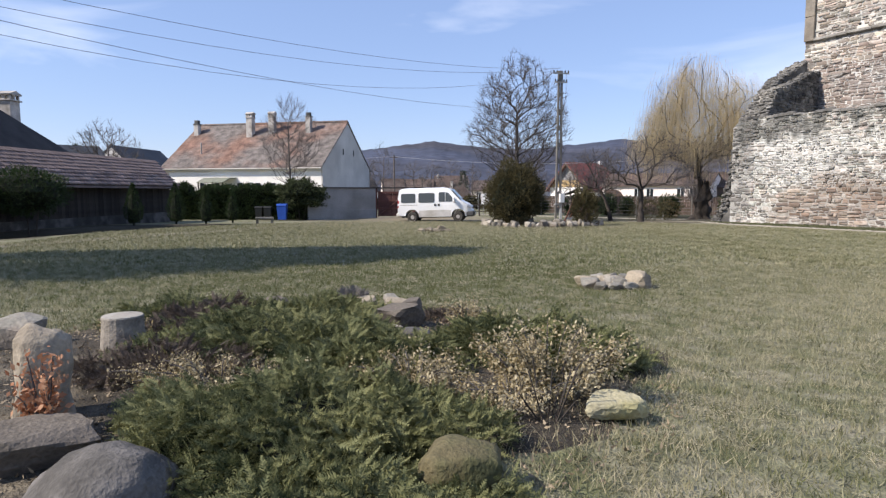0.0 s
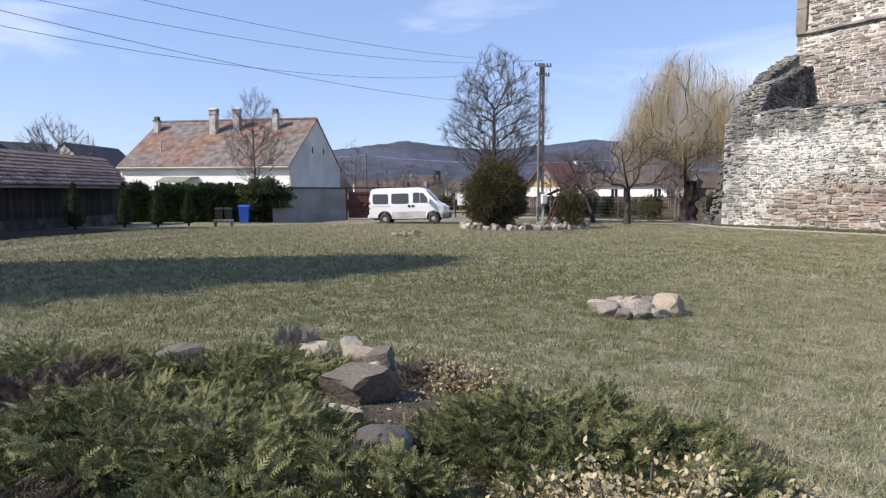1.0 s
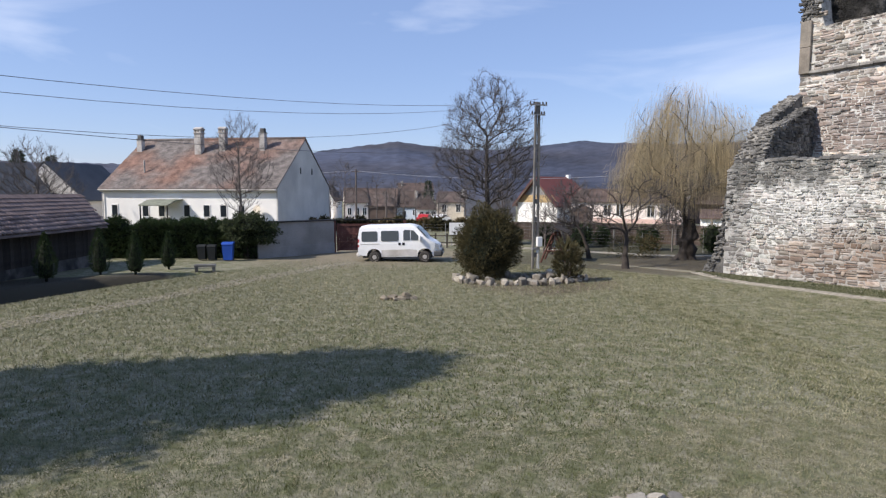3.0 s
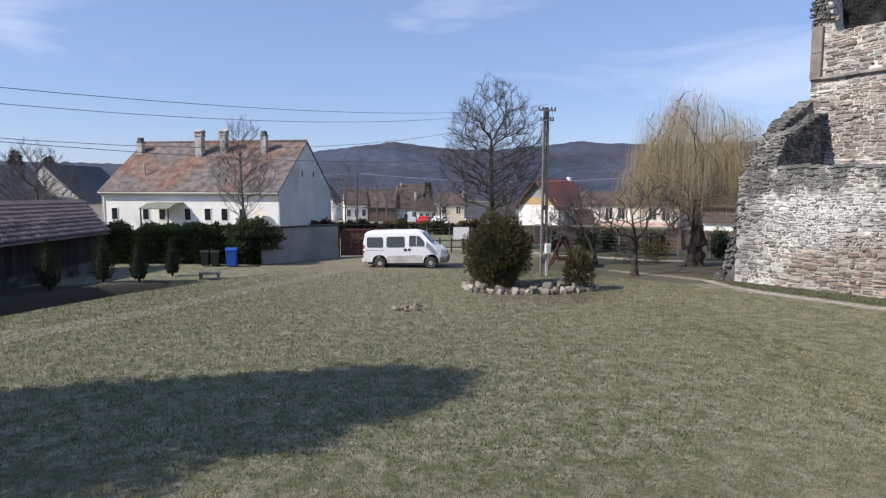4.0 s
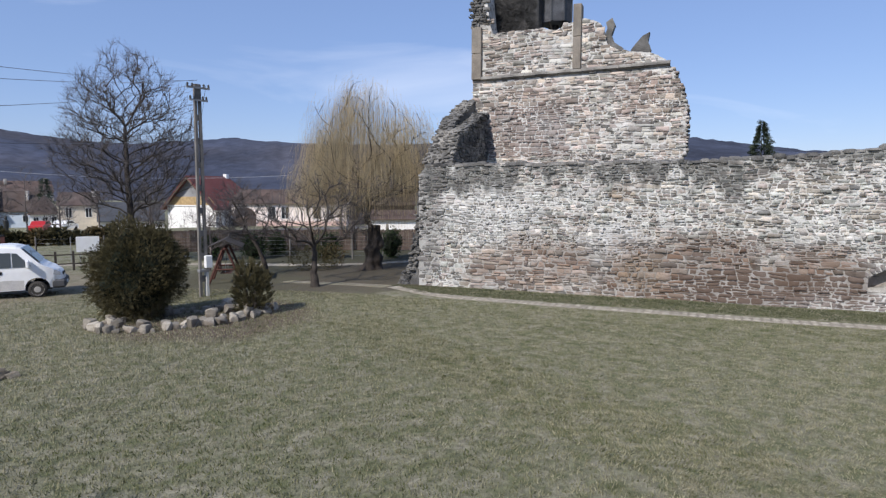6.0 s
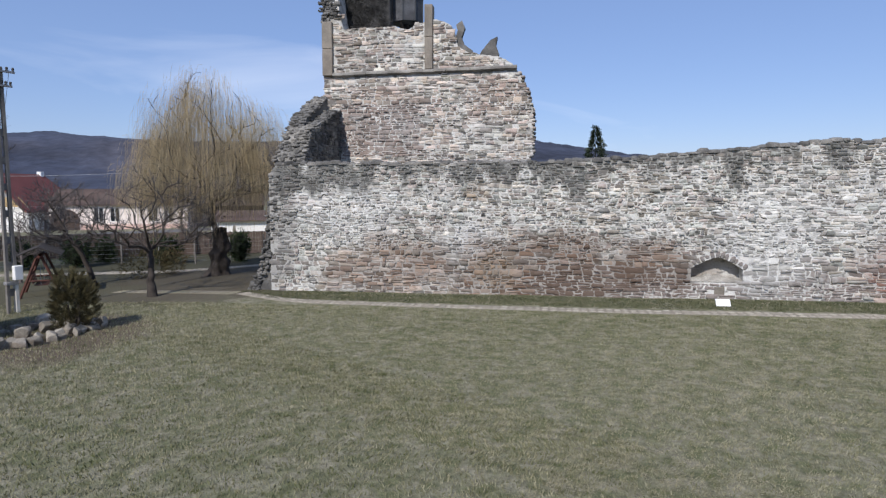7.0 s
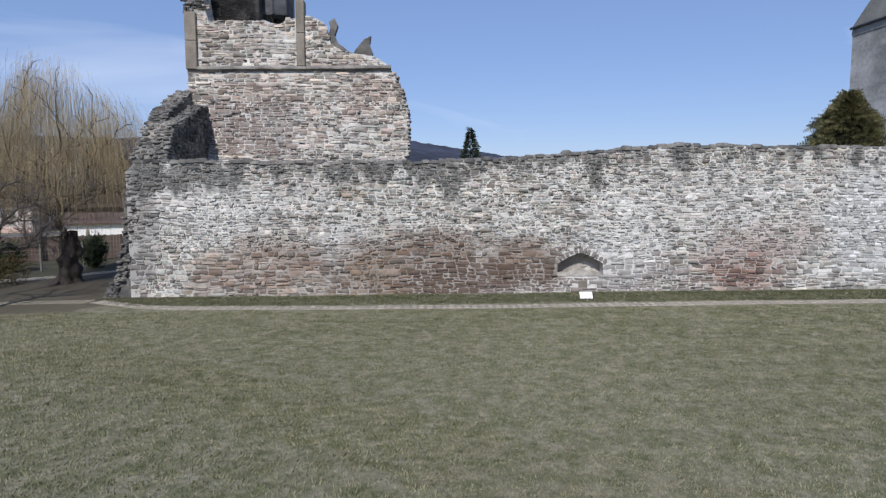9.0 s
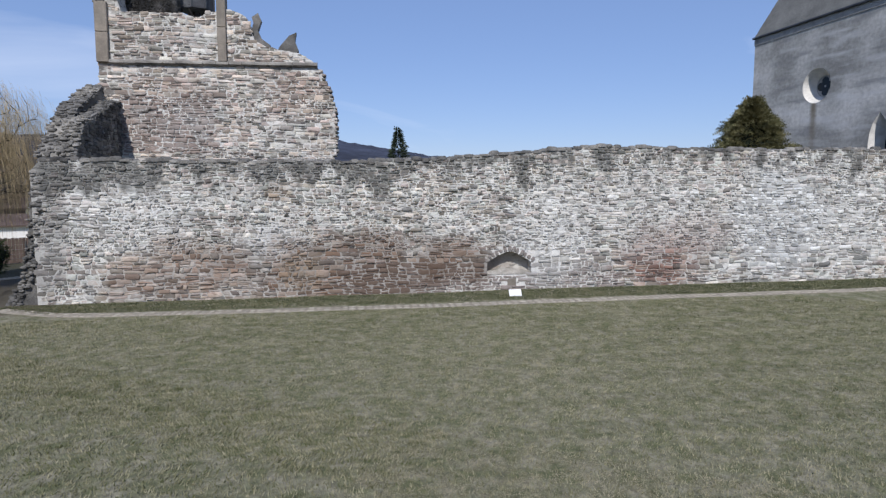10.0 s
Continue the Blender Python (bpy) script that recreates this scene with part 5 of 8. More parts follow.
def church_stains(m):
    """Slanting paler and darker strokes over the plaster and one brown run of rust below the round window."""
    n, l = m.node_tree.nodes, m.node_tree.links
    b = n["Principled BSDF"]
    cur = b.inputs["Base Color"].links[0].from_socket
    co = n.new("ShaderNodeTexCoord")
    mp = n.new("ShaderNodeMapping")
    mp.inputs["Rotation"].default_value = (0, radians(28), 0)
    mp.inputs["Scale"].default_value = (0.45, 1.0, 2.6)
    t = n.new("ShaderNodeTexNoise")
    t.inputs["Scale"].default_value, t.inputs["Detail"].default_value = 0.8, 8.0
    l.new(co.outputs["Object"], mp.inputs["Vector"])
    l.new(mp.outputs["Vector"], t.inputs["Vector"])
    def ranged(src, lo, hi):
        r = n.new("ShaderNodeMapRange")
        r.inputs["From Min"].default_value, r.inputs["From Max"].default_value = lo, hi
        l.new(src, r.inputs["Value"])
        return r.outputs["Result"]
    def times(a_, b__):
        x = n.new("ShaderNodeMath")
        x.operation = "MULTIPLY"
        l.new(a_, x.inputs[0])
        if hasattr(b__, "node"):
            l.new(b__, x.inputs[1])
        else:
            x.inputs[1].default_value = b__
        return x.outputs[0]
    def over(fac, c):
        x = n.new("ShaderNodeMix")
        x.data_type = "RGBA"
        l.new(fac, x.inputs["Factor"])
        l.new(cur, x.inputs["A"])
        x.inputs["B"].default_value = (*c, 1)
        return x.outputs["Result"]
    cur = over(times(ranged(t.outputs["Fac"], 0.52, 0.66), 0.6), (0.62, 0.62, 0.61))
    cur = over(times(ranged(t.outputs["Fac"], 0.46, 0.34), 0.6), (0.20, 0.205, 0.21))
    sep = n.new("ShaderNodeSeparateXYZ")
    l.new(co.outputs["Object"], sep.inputs[0])
    off = n.new("ShaderNodeMath")
    off.operation = "SUBTRACT"
    off.inputs[1].default_value = OCX - 0.1
    l.new(sep.outputs["X"], off.inputs[0])
    ab = n.new("ShaderNodeMath")
    ab.operation = "ABSOLUTE"
    l.new(off.outputs[0], ab.inputs[0])
    run_ = times(ranged(ab.outputs[0], 0.26, 0.06), times(ranged(sep.outputs["Z"], OCZ - OCR * 0.8, OCZ - OCR * 0.95), ranged(sep.outputs["Z"], OCZ - OCR - 3.2, OCZ - OCR - 0.2)))
    cur = over(times(run_, 0.8), (0.16, 0.125, 0.075))
    l.new(cur, b.inputs["Base Color"])


church_stains(M_CHURCH)
church(38.45, 6.78, -143.2, 11.9)


# ---- house with white wall, gable and four chimneys ----
def roof_pair(x0, x1, y0, y1, eave, ridge, over=0.35, thick=0.12):
    """Two roof slopes with thickness, ridge along x."""
    bm = bmesh.new()
    ym = (y0 + y1) / 2
    sl_ = (ridge - eave) / (ym - y0)
    prism(bm, [(y0 - over, eave - over * sl_), (ym, ridge), (y1 + over, eave - over * sl_), (y1 + over, eave - over * sl_ + thick), (ym, ridge + thick * 1.2), (y0 - over, eave - over * sl_ + thick)], x0 - 0.12, x1 + 0.12, "x")
    return bm


def window_unit(parent, x, z, w, h, y=0.0, frame_m=None, panes=2, shutter=None):
    win = new("window")
    win.parent = parent
    bm = bmesh.new()
    f = 0.05
    for a in ((x - w / 2 - f, z - f, x + w / 2 + f, z), (x - w / 2 - f, z + h, x + w / 2 + f, z + h + f), (x - w / 2 - f, z, x - w / 2, z + h), (x + w / 2, z, x + w / 2 + f, z + h)):
        box(bm, a[0], y - 0.05, a[1], a[2], y + 0.02, a[3])
    for i in range(1, panes):
        xx = x - w / 2 + w * i / panes
        box(bm, xx - 0.025, y - 0.04, z, xx + 0.025, y + 0.02, z + h)
    part("frame", bm, frame_m or M_SIGN, win)
    for i in range(panes):
        part("pane", boxed(x - w / 2 + w * i / panes + 0.02, y - 0.012, z + 0.01, x - w / 2 + w * (i + 1) / panes - 0.02, y + 0.01, z + h - 0.01), M_GLASS, win)
    return win


def chimney(parent, x, y, z0, z1, w, hood=True):
    ch = new("chimney")
    ch.parent = parent
    bm = boxed(x - w / 2, y - w / 2, z0, x + w / 2, y + w / 2, z1 - 0.35, 0.02)
    part("chimney_shaft", bm, M_CHIMNEY, ch, "sooty plastered stack")
    bm = bmesh.new()
    box(bm, x - w * 0.62, y - w * 0.62, z1 - 0.42, x + w * 0.62, y + w * 0.62, z1 - 0.34, 0.015)
    if hood:
        for i in (-1, 0, 1):
            for j in (-1, 0, 1):
                if i or j:
                    box(bm, x + i * w * 0.42 - 0.06, y + j * w * 0.42 - 0.06, z1 - 0.34, x + i * w * 0.42 + 0.06, y + j * w * 0.42 + 0.06, z1 - 0.1)
        box(bm, x - w * 0.6, y - w * 0.6, z1 - 0.1, x + w * 0.6, y + w * 0.6, z1 - 0.03, 0.01)
        prism(bm, [(y - w * 0.62, z1 - 0.03), (y, z1 + 0.16), (y + w * 0.62, z1 - 0.03)], x - w * 0.62, x + w * 0.62, "x")
    else:
        box(bm, x - w * 0.4, y - w * 0.4, z1 - 0.34, x + w * 0.4, y + w * 0.4, z1, 0.02)
    part("cap", bm, M_CHIMNEY if hood else M_DARKSTONE, ch)
    return ch


def big_house():
    # local x runs along the front to the gable, y away from the lawn
    Lh, Wh, eave, ridge = 15.9, 12.0, 3.75, 8.05
    th = thing("house", "long white limewashed house with patchy red tile roof and grey gable", "house", pose(-10.72 - 15.9 * 0.975, 53.92 + 15.9 * 0.224, -0.25, 0, 0, -12.9))
    e, r = eave + 0.25, ridge + 0.25
    part("wall", boxed(0.02, 0, 0, Lh - 0.02, Wh, e), M_WHITE, th, "white limewashed wall")
    bm = bmesh.new()
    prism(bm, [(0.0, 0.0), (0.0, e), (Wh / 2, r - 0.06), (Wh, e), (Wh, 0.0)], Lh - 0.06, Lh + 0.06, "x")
    part("gable", bm, M_GABLE, th, "gable wall, its shade put into the grey-white")
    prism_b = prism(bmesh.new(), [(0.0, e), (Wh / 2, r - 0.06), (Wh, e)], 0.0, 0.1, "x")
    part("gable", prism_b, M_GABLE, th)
    part("roof", roof_pair(0, Lh, 0, Wh, e, r, 0.3), M_TILE, th, "patchy red and grey clay tiles")
    # ridge tiles
    bm = bmesh.new()
    for i in range(44):
        xx = -0.1 + i * (Lh + 0.2) / 44
        prism(bm, [(Wh / 2 - 0.16, r + 0.1), (Wh / 2, r + 0.25), (Wh / 2 + 0.16, r + 0.1)], xx, xx + (Lh + 0.2) / 44 * 0.94, "x")
    part("ridge_tiles", bm, M_TILE, th)
    # grey of the cornice carries the shadow below the eave
    part("cornice", boxed(-0.02, -0.28, e - 0.42, Lh, 0.0, e - 0.12, 0.06), M_GABLE, th, "cornice under the eave, shadow put into its grey")
    part("gutter", boxed(-0.1, -0.42, e - 0.28, Lh + 0.1, -0.3, e - 0.18, 0.02), M_GABLE, th)
    for x in (1.2, 4.1, 5.6, 7.9, 9.7, 11.2, 12.8):
        window_unit(th, x, 1.55, 0.55, 0.95, 0.0, M_WHITE, 1)
    for y in (Wh * 0.40, Wh * 0.62):
        part("slit_window", boxed(Lh + 0.05, y - 0.1, 5.2, Lh + 0.09, y + 0.1, 5.75), M_BLACK, th)
    for x, y, zt, w, hood in ((0.6, 4.6, 8.75, 0.5, False), (6.7, 4.2, 9.2, 0.62, True), (8.8, 4.6, 9.25, 0.58, True), (12.6, 4.6, 9.2, 0.5, False)):
        chimney(th, x, y, 6.0, zt, w, hood)
    part("vent_pipe", rod(bmesh.new(), (3.0, 1.6, 4.9), (3.0, 1.6, 6.3), 0.07), M_CHIMNEY, th)
    bm = bmesh.new()
    prism(bm, [(-2.2, 2.55), (-1.1, 2.95), (0.0, 3.0), (0.0, 2.9), (-1.1, 2.85), (-2.2, 2.48)], 5.0, 7.6, "x")
    part("porch_roof", bm, M_PORCH, th, "grey-green porch roof")
    for x in (5.1, 7.5):
        part("porch_post", rod(bmesh.new(), (x, -2.1, 0), (x, -2.1, 2.55), 0.06), M_DARKWOOD, th)
    part("downpipe", rod(bmesh.new(), (0.15, -0.1, 0), (0.15, -0.1, e - 0.3), 0.05), M_GABLE, th)
    part("downpipe", rod(bmesh.new(), (Lh + 0.08, Wh - 0.2, 0), (Lh + 0.08, Wh - 0.2, e - 0.3), 0.05), M_GABLE, th)
    dish = lathe([(0.02, 0), (0.25, 0.04), (0.42, 0.14), (0.43, 0.15)], 14)
    part("satellite_dish", dish, M_PLASTER_CREAM, th, m=pose(14.4, -0.4, 2.1, 70, 0, -20))
    return th


M_PORCH = mat("mossy porch roofing", (0.20, 0.21, 0.16), 0.9, 0.2)
big_house()


# ---- boundary wall, gate ----
def boundary():
    a, b = Vector((-8.3, 37.3)), Vector((-4.55, 40.6))
    L_ = (b - a).length
    ang = math.degrees(math.atan2(b.y - a.y, b.x - a.x))
    w = thing("wall_boundary", "grey plastered boundary wall with a dark coping", "wall", pose(a.x, a.y, -0.3, 0, 0, ang), kind="structure")
    part("body", boxed(0, 0, 0, L_, 0.3, 1.98), M_PLASTER_GREY, w)
    part("plinth", boxed(-0.02, -0.05, 0, L_, 0.0, 0.62, 0.01), M_PLASTER_GREY, w, "rough plinth")
    part("coping", boxed(-0.05, -0.08, 1.98, L_ + 0.05, 0.38, 2.05, 0.015), M_BLACK, w, "dark metal coping")
    gate = thing("gate", "closed dark red boarded double gate with steel frame", "gate", pose(-4.45, 40.75, -0.27, 0, 0, 4))
    for k in range(2):
        leaf = new("gate_leaf")
        leaf.parent = gate
        x0 = k * 2.0 + 0.04
        for i in range(12):
            part("board", boxed(x0 + i * 0.16, 0.03, 0.12 , x0 + i * 0.16 + 0.157, 0.06, 1.75), M_GATE, leaf)
        bm = bmesh.new()
        for z in (0.15, 0.62, 1.1, 1.62):
            box(bm, x0, -0.01, z, x0 + 1.92, 0.03, z + 0.07)
        for x in (x0, x0 + 1.86):
            box(bm, x, -0.02, 0.08, x + 0.07, 0.028, 1.78)
        rod(bm, (x0 + 0.05, -0.012, 0.2), (x0 + 1.86, -0.012, 1.6), 0.025)
        part("frame", bm, M_GATE2, leaf, "steel gate frame")
    for x in (-0.16, 4.08):
        part("post", boxed(x, -0.06, 0, x + 0.15, 0.1, 1.95), M_GATE2, gate)
    part("beam", boxed(-0.16, -0.03, 1.95, 4.23, 0.07, 2.03), M_BLACK, gate)


M_GATE2 = mat("rusty gate steel", (0.12, 0.05, 0.042), 0.7, 0.25)
boundary()


# ---- barn ----
BARN_W, BARN_SKEW = 2.0, 0.7        # from eave to ridge; its far gable stands askew


def askew(bm):
    """Draws the far end of a barn part back towards the ridge."""
    for v in bm.verts:
        if v.co.x < 1.0:
            v.co.x += BARN_SKEW * (v.co.y if v.co.y > -BARN_W else -2 * BARN_W - v.co.y)
    return bm


def barn():
    # local x along the front (towards the viewer's side), y away
    th = thing("barn", "low dark timber barn with a mossy tiled roof", "barn", pose(-14.95, 34.2, -0.1, 0, 0, -94.0))
    Lb, eave, ridge = 17.5, 1.88, 3.24
    bm = boxed(0.0, -BARN_W * 2 + 0.25, 0, Lb, -0.35, eave - 0.05)
    part("wall", bm, M_DARKWOOD, th, "weathered board wall, eave shade in its colour")
    prism_g = prism(bmesh.new(), [(-BARN_W * 2 + 0.25, eave), (-BARN_W, ridge - 0.1), (-0.25, eave)], 0.02, 0.12, "x")
    part("gable", askew(prism_g), M_DARKWOOD, th)
    # near-black stone puts the barn's shade into the plinth
    part("plinth", boxed(-0.02, -0.42, -0.1, Lb, -0.3, 0.45), M_DARK_MASONRY, th, "low stone plinth darkened as if in barn shade")
    plank = mesh_of("plank", boxed(0, -0.35, 0.45, 0.19, -0.325, eave - 0.1), M_DARKWOOD)
    for i in range(int(Lb / 0.2)):
        part("plank", plank, None, th, m=pose(i * 0.2, 0.005 * (i % 3), 0))
    bm = roof_pair(0.0, Lb, -2 * BARN_W, 0.0, eave, ridge, 0.22, 0.06)
    bmesh.ops.bisect_plane(bm, geom=list(bm.verts) + list(bm.edges) + list(bm.faces), plane_co=(2.0, 0, 0), plane_no=(1, 0, 0))
    askew(bm)
    part("roof", bm, M_BARNTILE, th, "mossy brown tile roof")
    return th, Lb, eave, ridge


barn_ob, BARN_L, BARN_E, BARN_R = barn()


# ---- village beyond the gate and fence ----
def away(az, dist, ox=-0.5, oy=3.74):
    return ox + dist * math.sin(radians(az)), oy + dist * math.cos(radians(az))


def cottage(label, az, dist, turn, Lh, Wh, eave, ridge, wall_m, roof_m, windows=(), gable_windows=(), chim=(), base=-0.25, gable_boards=False, hip=False, by_gable=False):
    """A village house; local x along its front, turned so that turn=0 faces the lawn."""
    x, y = away(az, dist)
    h = Lh / 2
    m = pose(x, y, base, 0, 0, -az + turn)
    if by_gable:
        m = m @ pose(h, -Wh / 2, 0)
    th = thing("house", label, "house", m, "village houses")
    part("wall", boxed(-h, 0, 0, h, Wh, eave), wall_m, th)
    if hip:
        bm = bmesh.new()
        o = 0.35
        a = [bm.verts.new(p) for p in ((-h - o, -o, eave), (h + o, -o, eave), (h + o, Wh + o, eave), (-h - o, Wh + o, eave))]
        r = [bm.verts.new(p) for p in ((-h + Wh * 0.45, Wh / 2, ridge), (h - Wh * 0.45, Wh / 2, ridge))]
        for f in ((a[0], a[1], r[1], r[0]), (a[1], a[2], r[1]), (a[2], a[3], r[0], r[1]), (a[3], a[0], r[0]), (a[3], a[2], a[1], a[0])):
            bm.faces.new(f)
        part("roof", bm, roof_m, th)
    else:
        for s in (-1, 1):
            part("gable", prism(bmesh.new(), [(0, eave), (Wh / 2, ridge - 0.1), (Wh, eave)], s * h - 0.06, s * h + 0.06, "x"), M_WOODGABLE if gable_boards else wall_m, th)
        part("roof", roof_pair(-h, h, 0, Wh, eave, ridge, 0.35), roof_m, th)
    for wx, wz, ww, wh in windows:
        window_unit(th, wx, wz, ww, wh, 0.0)
    for side, wy, wz, ww, wh in gable_windows:
        g = new("window")
        g.parent = th
        part("frame", boxed(side * (h + 0.06) - 0.04, wy - ww / 2 - 0.08, wz - 0.08, side * (h + 0.06) + 0.04, wy + ww / 2 + 0.08, wz + wh + 0.08), M_SIGN, g)
        part("pane", boxed(side * (h + 0.06) - 0.055, wy - ww / 2, wz, side * (h + 0.06) + 0.055, wy + ww / 2, wz + wh), M_GLASS, g)
    for cx, cy, zt in chim:
        part("chimney", boxed(cx - 0.25, cy - 0.25, eave + 0.3, cx + 0.25, cy + 0.25, zt, 0.03), M_CHIMNEY, th, "plastered chimney")
    return th


cottage("pinkish house with brown tiled roof by the street", -4.6, 120, 4, 4.4, 7, 3.5, 6.1, M_PLASTER_PINK, M_TILE_BROWN, [(-1.4, 1.0, 0.7, 1.3), (0.1, 1.0, 0.7, 1.3), (1.5, 1.0, 0.7, 1.3)], base=-2.1)
cottage("brown roofed barn house beside the pink one", -2.5, 120, -8, 6.4, 7, 2.9, 6.0, M_FENCE, M_TILE_BROWN, base=-2.1)
cottage("small white gabled house far down the street", -6.35, 128, 70, 5, 3.6, 4.0, 6.6, M_WHITE, M_TILE_BROWN, [], [(-1, 1.2, 1.2, 0.7, 1.2), (-1, 2.5, 1.2, 0.7, 1.2)], base=-2.1)
cottage("pale blue house with white gable and dark brown roof", 0.1, 120, -16, 5.6, 5, 2.8, 5.5, M_PLASTER_BLUE, M_TILE_BROWN, [(1.4, 0.9, 0.7, 1.0)], [(-1, 1.6, 0.8, 0.7, 1.2), (-1, 3.2, 0.8, 0.7, 1.2)], [(1.4, 1.4, 5.7)], base=-2.1)
cottage("far house with brown roof and two chimneys", 0.9, 150, 5, 8.5, 6, 5.6, 7.5, M_PLASTER_CREAM, M_TILE_BROWN, [], chim=[(-3.4, 2, 8.0), (3.2, 2, 8.2)], base=-2.1)
cottage("small porch building with brown hipped roof", 2.0, 110, 0, 3.7, 3.6, 2.0, 4.6, M_WHITE, M_TILE_BROWN, [(-1.1, 0.7, 0.6, 0.9), (0, 0.7, 0.6, 0.9), (1.1, 0.7, 0.6, 0.9)], hip=True, base=-1.8)
cottage("cream two-window house with worn brown roof", 4.2, 100, -4, 4.7, 6, 3.4, 4.9, M_PLASTER_CREAM, M_TILE_BROWN, [(-1.1, 1.7, 0.7, 1.2), (1.2, 1.7, 0.7, 1.2)], chim=[(1.8, 2, 5.4)], base=-1.6)
cottage("low outbuilding with grey sheet roof", 7.85, 95, 0, 7.8, 5, 1.4, 3.5, M_WHITE, M_SLATE, base=-1.5)
def slab(bm, pts, down=0.14):
    """A sloping roof plane with thickness."""
    a = [bm.verts.new(p) for p in pts]
    b = [bm.verts.new((p[0], p[1], p[2] - down)) for p in pts]
    bm.faces.new(a)
    bm.faces.new(b[::-1])
    for k in range(len(a)):
        bm.faces.new((a[k - 1], b[k - 1], b[k], a[k]))
    return bm


def red_house():
    """Gable to the lawn with a boarded band, the far end of the roof hipped."""
    x, y = away(12.25, 80)
    W, L_, e, r = 6.6, 8.2, 3.25, 6.6
    th = thing("house", "white house with varnished gable boards and a dark red half-hipped roof", "house", pose(x, y, -1.2, 0, 0, -12.25 + 50), "village houses")
    part("wall", boxed(0, -W / 2, 0, L_, W / 2, e), M_WHITE, th)
    part("gable", prism(bmesh.new(), [(-W / 2, e), (0, r - 0.25), (W / 2, e)], 0.02, 0.2, "x"), M_PLASTER_GREY, th, "grey recessed gable")
    part("gable_band", prism(bmesh.new(), [(-W / 2, e), (-W / 2 + 0.85, e + 0.95), (W / 2 - 0.85, e + 0.95), (W / 2, e)], -0.06, 0.016, "x"), M_GOLDBOARD, th, "golden varnished gable boards")
    part("fascia", boxed(-0.1, -W / 2, e - 0.14, -0.005, W / 2, e), M_SIGN, th, "white fascia board")
    bm = bmesh.new()
    o, q = 0.4, 0.42
    for sgn in (-1, 1):
        slab(bm, [(-0.7, sgn * (W / 2 + o), e - q), (L_ + o, sgn * (W / 2 + o), e - q), (6.7, 0, r), (-0.7, 0, r)][::sgn])
    slab(bm, [(L_ + o, W / 2 + o, e - q), (L_ + o, -W / 2 - o, e - q), (6.7, 0, r)])
    part("roof", bm, M_TILE_RED, th)
    for sgn in (-1, 1):
        part("barge_board", prism(bmesh.new(), [(sgn * (W / 2 + o), e - q - 0.16), (0, r - 0.16), (0, r - 0.4), (sgn * (W / 2 + o - 0.2), e - q - 0.16)][::sgn], -0.68, -0.6, "x"), M_WOODGABLE, th, "brown barge board")
    part("chimney", boxed(6.1, -0.25, r - 0.7, 6.6, 0.25, r + 0.3, 0.03), M_SIGN, th, "white chimney")


M_GOLDBOARD = mat("golden varnished boards", (0.42, 0.30, 0.15), 0.6, 0.2)
red_house()
pink = cottage("long pink street house with brown roof", 19.95, 77, -18, 13.4, 6, 3.1, 4.5, M_PLASTER_PINK, M_TILE_BROWN, [(-1.95, 1.3, 0.85, 1.35), (-0.4, 1.3, 0.85, 1.35), (3.3, 1.3, 0.85, 1.35), (4.8, 1.3, 0.85, 1.35)], base=-0.8)
part("gateway", prism(bmesh.new(), [(-6.6, 0), (-6.6, 1.7), (-6.3, 2.2), (-5.8, 2.5), (-5.2, 2.6), (-4.6, 2.5), (-4.1, 2.2), (-3.8, 1.7), (-3.8, 0)], -0.06, 0.02), M_TILE_BROWN, pink, "brown arched wooden gateway")
part("plinth", boxed(-3.7, -0.05, 0, 6.7, -0.004, 1.0), M_PLASTER_ROSE, pink, "rose painted plinth")
cottage("dark brown house behind the willow", 27.5, 78, 0, 9.0, 6, 2.9, 4.6, M_FENCE, M_TILE_BROWN, base=-0.8)
cottage("low white shed behind the willow", 29.5, 66, 0, 7.0, 4, 1.2, 1.9, M_WHITE, M_TILE_BROWN, base=-0.3)
cottage("grey house with dark roof beyond the barn", -25.0, 70, 60, 9, 7, 3.0, 6.3, M_GABLE, M_SLATE, [], [(-1, 3.5, 3.6, 0.5, 0.7)])
cottage("dark house at the yard's end", -33.0, 62, 20, 9, 7, 3.2, 6.0, M_PLASTER_GREY, M_SLATE)


def farmhouse():
    """Dark roofed house behind the barn, with a wide chimney."""
    th = thing("house", "dark tiled farmhouse with a wide plastered chimney behind the barn", "house", pose(-28.4, 27.0, -0.1))
    part("wall", boxed(-5.7, -16, 0, 5.7, 9.7, 3.9), M_PLASTER_GREY, th)
    bm = bmesh.new()
    e, r = 3.8, 10.8
    a = [bm.verts.new(p) for p in ((-6.1, -16.4, e), (6.1, -16.4, e), (6.1, 10.1, e), (-6.1, 10.1, e))]
    q = [bm.verts.new(p) for p in ((0, -8, r), (0, 0, r))]
    for f in ((a[0], a[1], q[0]), (a[1], a[2], q[1], q[0]), (a[2], a[3], q[1]), (a[3], a[0], q[0], q[1]), (a[3], a[2], a[1], a[0])):
        bm.faces.new(f)
    part("roof", bm, M_SLATE2, th, "dark weathered roof")
    chimney(th, 4.0, 7.8, 4.2, 7.0, 0.8, True)
    return th


M_SLATE2 = mat("dark weathered tiles", (0.045, 0.042, 0.042), 0.9, 0.25, 1.0, 12.0, 0.5)
farmhouse()

# street and its hedges
bm = bmesh.new()
box(bm, -60, 66.0, -0.3, 60, 70.0, -0.215)
whole("road", bm, M_ROAD, "grey village street", "road", kind="structure")

